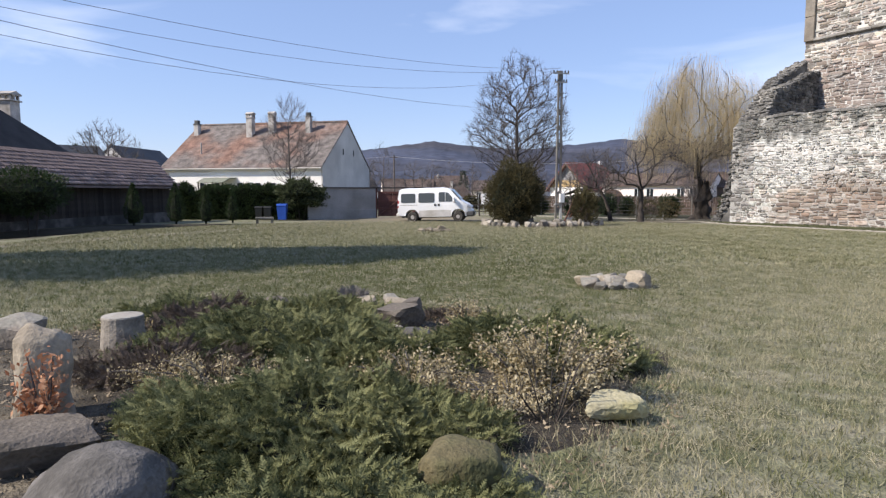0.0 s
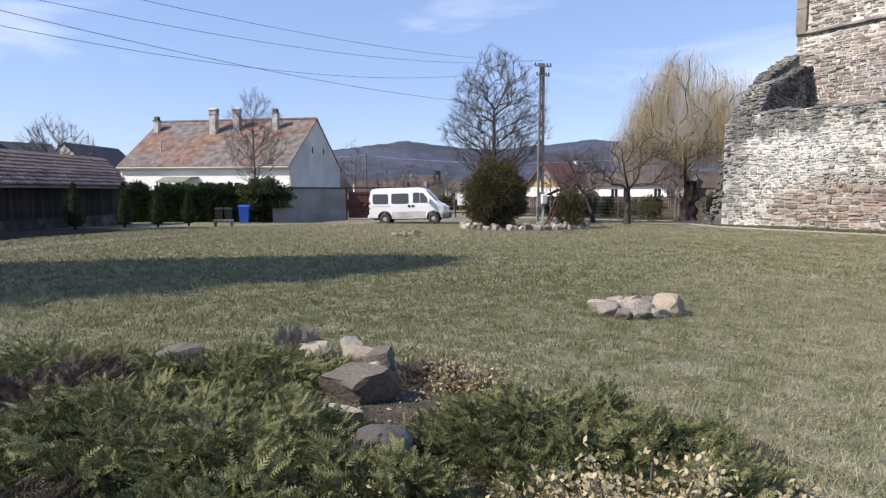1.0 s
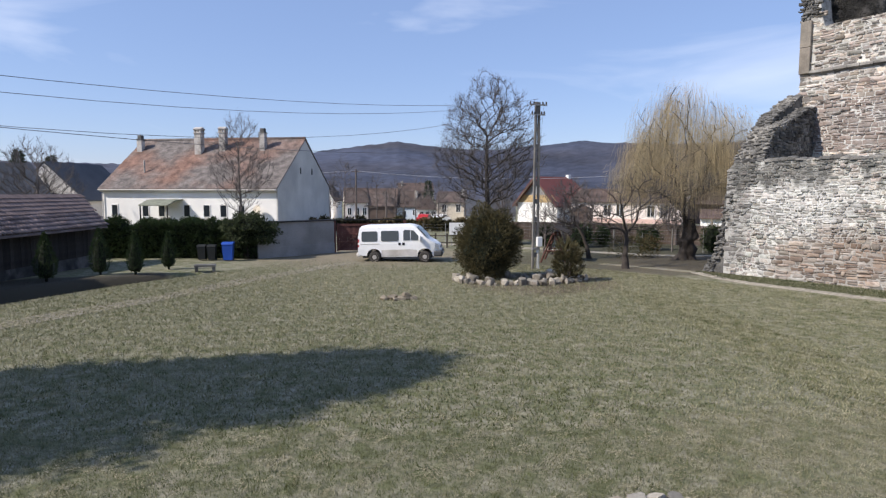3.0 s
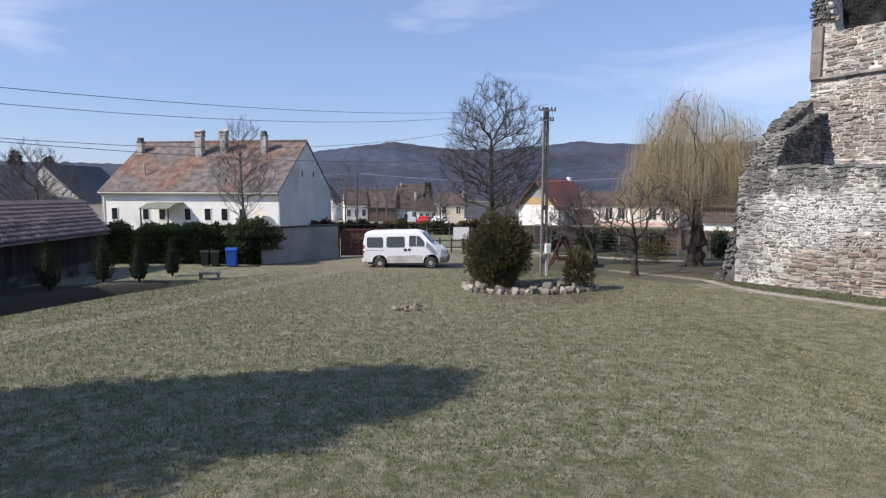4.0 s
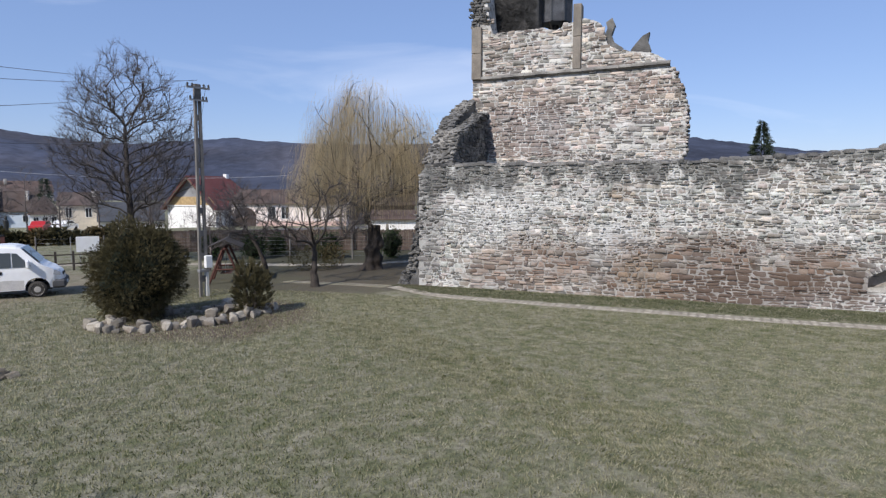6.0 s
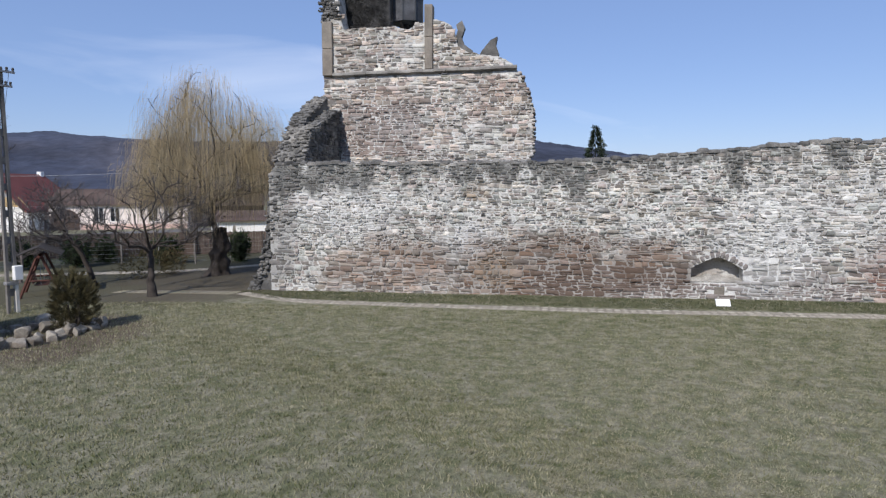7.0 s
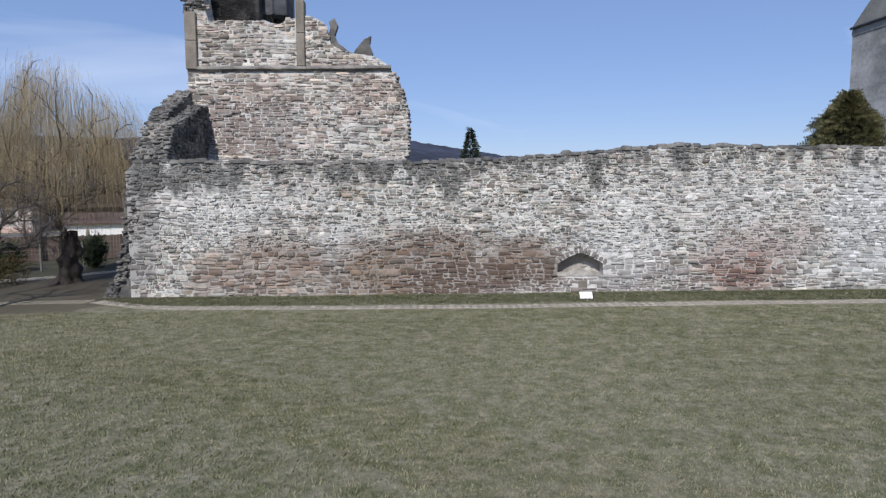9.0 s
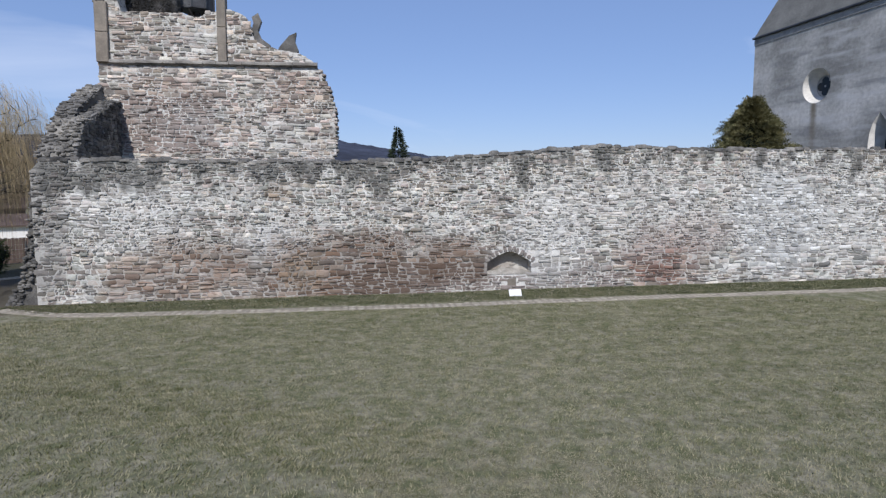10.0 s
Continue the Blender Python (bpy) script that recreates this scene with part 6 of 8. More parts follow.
# ---- van ----
def van():
    """Short white minibus. Local x forward, y to its left, z up; origin on the ground below its middle."""
    cx, cy, ang = -0.42, 36.1, -7.0
    th = thing("minibus", "white minibus with dark windows and dusty sills by the gate", "van", pose(cx, cy, gz(cx, cy) - 0.03, 0, -1.2, ang) @ Matrix.Scale(0.93, 4))
    side = [(-2.30, 0.42), (-2.36, 0.62), (-2.38, 1.0), (-2.36, 1.5), (-2.28, 1.95), (-2.18, 2.06), (-1.9, 2.11), (0.5, 2.13), (0.78, 2.09), (0.95, 2.0), (1.55, 1.36), (1.72, 1.24), (2.16, 1.03), (2.27, 0.92), (2.34, 0.7), (2.34, 0.45), (2.28, 0.36), (1.85, 0.36), (1.82, 0.55), (1.72, 0.70), (1.58, 0.78), (1.42, 0.8), (1.26, 0.77), (1.12, 0.68), (1.03, 0.52), (1.01, 0.34), (-1.01, 0.34), (-1.03, 0.52), (-1.12, 0.68), (-1.26, 0.77), (-1.42, 0.8), (-1.58, 0.78), (-1.72, 0.70), (-1.82, 0.55), (-1.85, 0.40)]
    def half(z, x):
        w = 0.99
        if z > 1.05:
            w -= 0.16 * ((z - 1.05) / 1.08) ** 1.6
        if x > 1.2:
            w -= 0.22 * ((x - 1.2) / 1.14) ** 2
        if z < 0.5:
            w -= 0.03
        return w
    bm = bmesh.new()
    levels = [-1, -0.93, -0.6, 0, 0.6, 0.93, 1]
    grid = []
    for k in levels:
        row = []
        for x, z in side:
            row.append(bm.verts.new((x, k, z)))
        grid.append(row)
    for a, b in zip(grid, grid[1:]):
        for i in range(len(side)):
            j = (i + 1) % len(side)
            bm.faces.new((a[i], a[j], b[j], b[i]))
    bm.faces.new(grid[0])
    bm.faces.new(grid[-1][::-1])
    for axis_, cuts in (((0, 0, 1), (0.5, 0.8, 1.05, 1.25, 1.45, 1.65, 1.85, 2.0)), ((1, 0, 0), (-2.0, -1.0, 1.0, 1.2, 1.5, 1.75, 2.0, 2.16))):
        for c_ in cuts:
            bmesh.ops.bisect_plane(bm, geom=list(bm.verts) + list(bm.edges) + list(bm.faces), plane_co=[c_ * q_ for q_ in axis_], plane_no=axis_)
    for v in bm.verts:
        x, k, z = v.co
        edge = abs(k)
        zz = z - (0.05 if z > 2.0 and edge > 0.9 else 0) - (0.03 if z > 2.0 and edge > 0.99 else 0)
        xx = x - (0.10 * edge ** 3 if x > 2.0 else 0) + (0.04 * edge ** 3 if x < -2.2 else 0)
        v.co = (xx, k * half(z, x), zz)
    bmesh.ops.recalc_face_normals(bm, faces=bm.faces)
    part("body", bm, M_VAN, th, "white painted body")
    def on_side(pts, sgn, off=0.02, thick=0.03):
        bm = bmesh.new()
        a = [bm.verts.new((x, sgn * (half(z, x) + off), z)) for x, z in pts]
        b = [bm.verts.new((x, sgn * (half(z, x) - thick), z)) for x, z in pts]
        bm.faces.new(a)
        for i in range(len(pts)):
            j = (i + 1) % len(pts)
            bm.faces.new((a[i], a[j], b[j], b[i]))
        bmesh.ops.recalc_face_normals(bm, faces=bm.faces)
        return bm
    def rounded(x0, z0, x1, z1, r=0.06):
        return [(x0 + r, z0), (x1 - r, z0), (x1, z0 + r), (x1, z1 - r), (x1 - r, z1), (x0 + r, z1), (x0, z1 - r), (x0, z0 + r)]
    for sgn in (-1, 1):
        part("side_window", on_side(rounded(-2.12, 1.22, -1.22, 1.78), sgn), M_VAN_GLASS, th, "dark window with reflection in its grey")
        part("side_window", on_side(rounded(-1.02, 1.22, -0.02, 1.80), sgn), M_VAN_GLASS, th, "dark window with reflection in its grey")
        part("door_window", on_side([(0.24, 1.26), (0.62, 1.26), (0.62, 1.83), (0.30, 1.84), (0.24, 1.78)], sgn), M_VAN_GLASS, th, "front door window")
        part("quarter_window", on_side([(0.66, 1.26), (1.22, 1.25), (1.26, 1.30), (0.82, 1.80), (0.66, 1.82)], sgn), M_VAN_GLASS, th)
        for x0, x1 in ((-2.2, -1.15), (-1.08, 0.03), (0.16, 1.3)):
            bm = bmesh.new()
            for xx in ((x0, x1) if x0 > -2 else (x1,)):
                pts = [(xx - 0.008, 0.45), (xx + 0.008, 0.45), (xx + 0.008, 1.95), (xx - 0.008, 1.95)]
                tmp = on_side(pts, sgn, 0.003)
                me_ = bpy.data.meshes.new("t")
                tmp.to_mesh(me_)
                tmp.free()
                bm.from_mesh(me_)
                bpy.data.meshes.remove(me_)
            part("door_seam", bm, M_BUMPER, th)
        part("slide_rail", on_side([(-2.2, 1.06), (-1.1, 1.06), (-1.1, 1.09), (-2.2, 1.09)], sgn, 0.008), M_RIM, th)
        part("sill", on_side([(-1.0, 0.36), (1.0, 0.36), (1.0, 0.72), (0.6, 0.76), (-0.4, 0.74), (-1.0, 0.72)], sgn, 0.004), M_VAN_DIRT, th, "dust-covered sill")
        for x in (0.02, 0.24):
            part("door_handle", boxed(x - 0.07, sgn * 0.985 - 0.03, 1.0, x + 0.07, sgn * 0.985 + 0.03, 1.13, 0.01), M_BLACK, th, "black door handle")
        mir = bmesh.new()
        box(mir, 1.12, sgn * 1.0 - 0.02 if sgn > 0 else -1.22, 1.22, 1.24, 1.22 if sgn > 0 else -0.98, 1.52, 0.03)
        part("wing_mirror", mir, M_VAN, th, "white wing mirror")
        lamp = on_side([(1.98, 0.88), (2.24, 0.84), (2.2, 0.98), (2.02, 1.06)], sgn, 0.006)
        part("headlight", lamp, M_LAMP, th)
        part("rear_light", on_side([(-2.34, 0.9), (-2.27, 0.9), (-2.24, 1.35), (-2.33, 1.35)], sgn, 0.006), M_CARRED, th)
    # windscreen and rear window
    bm = bmesh.new()
    q = []
    for x, z in ((0.99, 1.985), (1.53, 1.40)):
        q.append([bm.verts.new((x + 0.03, k * (half(z, x) - 0.05), z + 0.03)) for k in (-1, -0.5, 0, 0.5, 1)])
    for i in range(4):
        bm.faces.new((q[0][i], q[1][i], q[1][i + 1], q[0][i + 1]))
    part("windscreen", bm, M_VAN_GLASS, th, "raked windscreen")
    part("front_bumper", boxed(1.88, -0.90, 0.32, 2.40, 0.90, 0.66, 0.07), M_BUMPER, th, "dark grey plastic bumper")
    part("grille", boxed(2.19, -0.45, 0.78, 2.30, 0.45, 0.90, 0.01), M_BLACK, th)
    part("rear_bumper", boxed(-2.44, -0.95, 0.36, -2.2, 0.95, 0.60, 0.05), M_VAN_DIRT, th)
    part("number_plate", boxed(2.395, -0.26, 0.44, 2.41, 0.26, 0.55), M_SIGN, th, "blank plate")
    part("underbody", boxed(-2.1, -0.8, 0.28, 1.9, 0.8, 0.45), M_BLACK, th)
    for x in (-1.42, 1.42):
        for sgn in (-1, 1):
            wh = new("wheel")
            wh.parent = th
            wh.matrix_basis = pose(x, sgn * 0.86, 0.325, 90, 0, 0)
            part("tyre", lathe([(0.20, -0.1), (0.30, -0.105), (0.325, -0.07), (0.325, 0.07), (0.30, 0.105), (0.20, 0.1)], 24), M_TYRE, wh, "dusty tyre", smooth=True)
            prof = [(0.0, -0.115), (0.11, -0.112), (0.14, -0.08), (0.22, -0.09), (0.235, -0.112), (0.2, 0.05), (0.0, 0.05)]
            bm = lathe(prof if sgn > 0 else [(r_, -z_) for r_, z_ in prof[::-1]], 20)
            part("rim", bm, M_RIM, wh, "dusty steel wheel")
    return th


van()


# ---- concrete pole, wires ----
def pole(x, y, height, label, arms=True):
    th = thing("utility_pole", label, "utility pole", on(x, y, 12))
    for s in (-1, 1):
        bm = bmesh.new()
        w0, w1 = 0.13, 0.08
        vs = []
        for z, w in ((-0.2, w0), (height, w1)):
            o, i = s * (w + 0.035), s * (w - 0.05)
            vs.append([bm.verts.new(p) for p in ((i, -0.06, z), (o, -0.06, z), (o, 0.06, z), (i, 0.06, z))])
        for k in range(4):
            bm.faces.new((vs[0][k], vs[0][(k + 1) % 4], vs[1][(k + 1) % 4], vs[1][k]))
        bm.faces.new(vs[1])
        bmesh.ops.recalc_face_normals(bm, faces=bm.faces)
        part("leg", bm, M_CONCRETE, th, "tapering concrete leg")
    for i in range(9):
        z = 0.55 + i * 0.82
        w = 0.13 - 0.05 * z / height
        part("web", boxed(-w, -0.045, z, w, 0.045, z + 0.22, 0.01), M_CONCRETE, th)
    part("head", boxed(-0.11, -0.07, height - 0.55, 0.11, 0.07, height + 0.02, 0.01), M_CONCRETE, th)
    for z, w in ((height - 0.12, 0.42), (height - 0.55, 0.33)):
        arm = new("crossarm")
        arm.parent = th
        part("bar", boxed(-w, -0.13, z - 0.03, w, -0.075, z + 0.03), M_METALPOST, arm, "steel crossarm")
        for s in (-1, -0.55, 0.55, 1):
            part("insulator", lathe([(0.02, 0), (0.045, 0.02), (0.03, 0.05), (0.045, 0.08), (0.02, 0.12)], 8), M_BUMPER, arm, m=pose(s * (w - 0.04), -0.1, z + 0.03))
    part("meter_box", boxed(0.0, -0.24, 1.05, 0.25, -0.07, 1.5, 0.02), M_SIGN, th, "white meter box")
    part("paint_band", boxed(0.07, -0.075, 0.0, 0.18, 0.075, 0.95, 0.01), M_WHITESTONE, th, "whitewashed foot")
    part("cable_clamp", boxed(-0.185, -0.1, 0.9, 0.185, 0.09, 1.0, 0.01), M_METALPOST, th)
    return th


POLE_X, POLE_Y, POLE_H = 5.75, 31.15, 7.55
pole(POLE_X, POLE_Y, POLE_H, "tapering concrete utility pole with steel crossarms")


def wire(p, q, sag, r=0.009, label="thin dark overhead power wire", reach=1.0, material=None):
    c = Cloud()
    n = 26
    k = np.arange(n + 1) / n * reach
    P = np.array([[p[i] + (q[i] - p[i]) * u for i in range(3)] for u in k], float)
    P[:, 2] -= sag * 4 * k * (1 - k)
    tubes(c, P[None], np.full((1, n + 1), r), 4)
    return tagged(new("overhead_wire", c.mesh("overhead_wire", material or M_WIRE)), label, "cable", "overhead wires")


LP = (-22.4, -7.0)
for za, (bx, by, bz), sag, on_ in ((7.55, (-18.12, -2.51, 5.81), 1.39, 1.18), (7.58, (-17.72, 1.34, 6.18), 1.68, 1.2), (7.45, (-12.04, 9.35, 5.03), 1.38, 1.58), (5.57, (-22.43, -9.95, 7.78), 2.15, 1.0)):
    wire((POLE_X, POLE_Y - 0.1, za), (bx, by, bz), sag, 0.0055, reach=on_)
wire((POLE_X + 0.3, POLE_Y, 7.4), (12.0, 62.0, 6.3), 1.2, 0.006)
wire((POLE_X - 0.3, POLE_Y, 7.0), (-6.4, 78.3, 5.8), 1.5, 0.006)
whole("utility_pole", rod(rod(bmesh.new(), (0, 0, -0.2), (0, 0, 7.9), 0.16, 0.1, 8), (-0.5, 0, 7.5), (0.5, 0, 7.5), 0.05, 0.05, 4), M_CONCRETE, "plain concrete pole beside the yard", "utility pole", on(*LP))
for x, y, h in ((-6.4, 78.3, 6.1), (-3.0, 84.0, 3.5), (30.0, 75.0, 6.0)):
    th = thing("utility_pole", "slim dark street pole in the village", "utility pole", pose(x, y, -0.25))
    part("shaft", rod(bmesh.new(), (0, 0, 0), (0, 0, h + 0.25), 0.13, 0.09, 7), M_BARK_GREY, th)
    part("crossarm", boxed(-0.5, -0.05, h - 0.1, 0.5, 0.05, h), M_BARK_GREY, th)
wire((-6.4, 78.3, 5.9), (30.0, 75.0, 5.8), 0.9, 0.022, "street cable, sunlight put into its pale colour", material=M_WIRE_SUNLIT)
wire((-6.4, 78.3, 5.9), (-60.0, 70.0, 5.8), 1.0, 0.022, "street cable, sunlight put into its pale colour", material=M_WIRE_SUNLIT)

# ---- trees ----
crown_tree("tall bare linden with an egg-shaped crown behind the evergreen ball", 5.3, 45.0, 31, ((3.3, 1.7), (4.3, 3.0), (5.4, 3.65), (6.8, 3.6), (8.4, 3.05), (9.6, 2.35), (10.7, 1.55), (11.5, 0.8), (12.0, 0.15)), 0.24, 2.3, 1100, 9, leader=0.62, droop=0.35, direct=0.48, limb_power=0.44, material=M_BARK, inner=0.42, rise=0.12, twig_r=0.0068)
crown_tree("slender bare tree before the white house", -11.7, 47.0, 32, ((2.6, 0.9), (4.0, 2.0), (5.5, 2.3), (7.0, 1.9), (8.3, 1.2), (9.2, 0.15)), 0.13, 1.8, 420, 6, leader=0.75, droop=0.7, direct=0.55, limb_power=0.42, inner=0.42)
crown_tree("old bare fruit tree with a crooked trunk", 9.7, 30.3, 33, ((1.9, 1.6), (2.5, 2.4), (3.2, 2.4), (3.8, 1.7), (4.3, 0.6)), 0.2, 1.55, 95, 5, leader=0.4, crook=0.055, droop=0.15, direct=0.4, twig_r=0.009, material=M_BARK, twig_len=(0.2, 0.5), limb_power=0.5, wander=0.02)
crown_tree("leaning bare fruit tree beside the swing", 9.9, 36.6, 34, ((1.9, 1.2), (2.6, 1.9), (3.3, 1.9), (3.9, 1.3), (4.3, 0.4)), 0.16, 1.5, 95, 5, leader=0.5, crook=0.055, droop=0.15, direct=0.4, twig_r=0.008, material=M_BARK, lean=(-0.9, 0.2), limb_power=0.5, wander=0.02)
crown_tree("young bare fruit tree by the fence", 8.0, 39.5, 35, ((1.0, 0.7), (2.0, 1.3), (3.0, 1.1), (3.7, 0.2)), 0.07, 0.9, 90, 5, crook=0.06)
crown_tree("bare tree far beyond the barn", -28.8, 52.6, 36, ((2.0, 2.0), (4.0, 3.2), (6.0, 2.6), (7.2, 1.4), (7.8, 0.3)), 0.16, 1.5, 380, 7, twig_r=0.009, droop=0.7)
for i, (x, y, h) in enumerate(((-7.5, 75.0, 8.0), (-9.8, 80.0, 7.0), (14.0, 54.0, 5.0), (8.5, 58.0, 5.0), (18.5, 45.0, 4.0), (-1.5, 70.0, 5.5), (3.0, 66.0, 4.8), (-4.5, 88.0, 7.5), (1.0, 92.0, 8.0), (6.5, 74.0, 6.0), (11.5, 48.5, 4.6), (21.0, 52.0, 5.5), (7.2, 51.0, 5.0))):
    crown_tree("bare garden tree among the houses", x, y, 50 + i, ((h * 0.25, h * 0.2), (h * 0.5, h * 0.3), (h * 0.8, h * 0.2), (h, h * 0.03)), 0.11, h * 0.22, 110, 6, twig_r=0.008, group="garden trees")


def willow(x, y):
    """A split trunk, limbs that arch up to a dome, and thin golden twigs hanging from their ends."""
    rs = np.random.RandomState(5)
    th = thing("willow", "weeping willow with golden hanging twigs and a thick split trunk", "tree", on(x, y, 0, -0.1))
    zs, rr = np.array([3.6, 4.6, 5.8, 7.0, 7.9, 8.5, 9.0]), np.array([3.3, 3.5, 3.3, 2.7, 1.9, 1.1, 0.3])
    goal = crown_goals(rs, 330, zs, rr, 5, 0.38)
    goal = goal * np.array([1.0, 0.9, 1.0]) + np.array([-0.45, 0, 0])
    N, way, paths, L = skeleton(rs, goal, trunk_line(rs, 3.4, (-0.3, 0.1), 0.05), 0.9, 0.5, 0.05, 0.55, 0.007, 0.33, 0.47)
    part("trunk", branches_mesh("trunk", L, M_BARK, 6), None, th, "dark furrowed trunk and limbs")
    ends = np.array([N[c[-1]] for c in paths] + [N[c[len(c) // 2]] for c in paths if N[c[len(c) // 2]][2] > 4.0])
    m_, kk = 9000, 6
    st = ends[rs.randint(0, len(ends), m_)] + rs.normal(size=(m_, 3)) * np.array([0.33, 0.33, 0.26])
    out = unit(np.stack([st[:, 0] + rs.normal(size=m_) * 0.8, st[:, 1] + rs.normal(size=m_) * 0.8, np.zeros(m_)], 1))
    end = rs.uniform(1.7, 4.6, m_) + np.array([0.9 * noise.noise((a * 0.9, b * 0.9, 3.0)) for a, b in st[:, :2]])
    length = np.clip(np.minimum(rs.uniform(0.6, 2.9, m_), st[:, 2] - end), 0.3, 2.9)
    t = np.linspace(0, 1, kk)
    reach = rs.uniform(0.08, 0.42, m_)
    paths = st[:, None, :] + out[:, None, :] * (reach[:, None] * np.sqrt(t)[None, :])[..., None]
    paths[:, :, 2] += (0.14 * np.sin(np.minimum(t * 4, 1) * np.pi))[None, :] * rs.uniform(0, 1, m_)[:, None] - length[:, None] * (t ** 1.2)[None, :]
    paths[:, 1:, :2] += np.cumsum(rs.normal(size=(m_, kk - 1, 2)) * 0.014, 1)
    c = Cloud()
    tubes(c, paths, np.tile(np.linspace(0.0040, 0.0022, kk), (m_, 1)), 3)
    tagged(part("twig_curtain", c.mesh("twig_curtain", M_WILLOW), None, th), "golden drooping twigs", kind="stuff")
    sh = 620
    src = N[(N[:, 2] > 1.2) & (N[:, 2] < 4.2)]
    p0 = src[rs.randint(0, len(src), sh)]
    dd = unit(rs.normal(size=(sh, 3)) * np.array([1, 1, 0.5]) + np.array([0, 0, 0.45]))
    u = np.linspace(0, 1, 5)
    shoots = p0[:, None, :] + dd[:, None, :] * (rs.uniform(0.5, 1.7, sh)[:, None] * u[None, :])[..., None]
    shoots[:, 1:] += np.cumsum(rs.normal(size=(sh, 4, 3)) * 0.05, 1)
    c = Cloud()
    tubes(c, shoots, np.tile(np.linspace(0.011, 0.004, 5), (sh, 1)), 3)
    tagged(part("brushwood", c.mesh("brushwood", M_TWIG), None, th), "brown brushy shoots", kind="stuff")
    bm = lathe([(0.66, -0.05), (0.52, 0.12), (0.42, 0.4), (0.36, 0.8), (0.33, 1.2), (0.27, 1.7), (0.2, 2.2), (0.02, 2.25)], 22)
    bmesh.ops.subdivide_edges(bm, edges=[e for e in bm.edges if abs(e.verts[0].co.z - e.verts[1].co.z) > 0.1], cuts=3)
    for v in bm.verts:
        a = math.atan2(v.co.y, v.co.x)
        k = 1 + 0.22 * math.sin(a * 5 + 1.5 * math.sin(v.co.z * 3)) + 0.5 * noise.noise((v.co.x * 2.4, v.co.y * 2.4, v.co.z * 2.1)) + 0.16 * noise.noise((v.co.x * 9, v.co.y * 9, v.co.z * 4))
        v.co.x, v.co.y = v.co.x * k - 0.16 * (v.co.z < 1.2), v.co.y * k
    part("burr", bm, M_BARK, th, "knotty hollow foot of the trunk", True)


willow(14.4, 34.1)


def conifer(label, x, y, h, r, seed, material=L_FIR, blunt=0.85, n=2600, size=0.35, category="conifer", group="", base=None, low=0.08, solid=False, whorl=0.0):
    """A conical evergreen in whorled tiers."""
    rs = np.random.RandomState(seed)
    th = thing("conifer", label, category, on(x, y) if base is None else pose(x, y, base), group)
    part("trunk", rod(bmesh.new(), (0, 0, -0.1), (0, 0, h * 0.95), max(0.03, h * 0.015), 0.015, 6), M_BARK, th)
    if solid:
        part("inner_mass", lathe([(0.1 * r, h * low)] + [(max(0.02, 0.6 * r * (1 - u) ** blunt), h * u) for u in np.linspace(low + 0.05, 0.9, 8)], 12), M_CORE, th, "inner mass coloured as deep foliage shade")
    t = rs.uniform(low, 1, n) ** 0.85
    tier = 0.82 + 0.18 * np.sin(t * h * 5.0 + rs.normal(size=n) * 0.6)
    az = rs.uniform(0, 2 * np.pi, n)
    if whorl:
        level = np.floor(t * h / whorl)
        az = (rs.randint(0, 7, n) + 0.37 * level) * 2 * np.pi / 7 + rs.normal(size=n) * 0.13
        t = np.minimum(0.995, (level * whorl + rs.normal(size=n) * 0.13) / h)
        tier = 0.75 + 0.5 * ((level * 7.31 + np.floor(az * 1.1) * 3.7) % 1)
    rr = r * (1 - t) ** blunt * tier * np.sqrt(rs.uniform(0.1, 1, n)) * (1 + 0.2 * np.sin(az * 3 + seed))
    p = np.stack([rr * np.cos(az), rr * np.sin(az), t * h], 1)
    d = np.stack([np.cos(az), np.sin(az), np.full(n, 0.05)], 1) + rs.normal(size=(n, 3)) * 0.3
    c = Cloud()
    sprays(c, p, d, size, rs, 4, 0.45)
    part("crown", c.mesh("crown", material), None, th)
    return th


conifer("dark spruce standing far behind the wall", 45.3, 32.2, 9.0, 3.4, 61, base=-0.2, n=2300, size=0.3, blunt=1.15, low=0.4, whorl=0.42)
# stands out of view, added to cast the tree shadow on the lawn
conifer("unseen broad spruce added to shade the lawn", -15.4, 9.9, 14.2, 3.7, 62, n=3000, size=0.8, blunt=0.5, low=0.3)
conifer("distant spruce above the roofs", 3.6, 118.0, 7.6, 1.6, 65, n=600, size=0.6)
conifer("distant spruce beside the grey house", -83.0, 140.0, 14.0, 4.5, 66, n=1300, size=0.9, base=-2.1)
conifer("distant spruce beside the grey house", -78.5, 144.0, 13.0, 4.2, 67, n=1300, size=0.9, base=-2.1)
conifer("bushy dome-shaped pine showing above the wall before the church", 31.3, 7.05, 7.7, 4.9, 71, material=L_PINE, blunt=0.85, n=6500, size=0.36, low=0.4, base=0.0, solid=True)

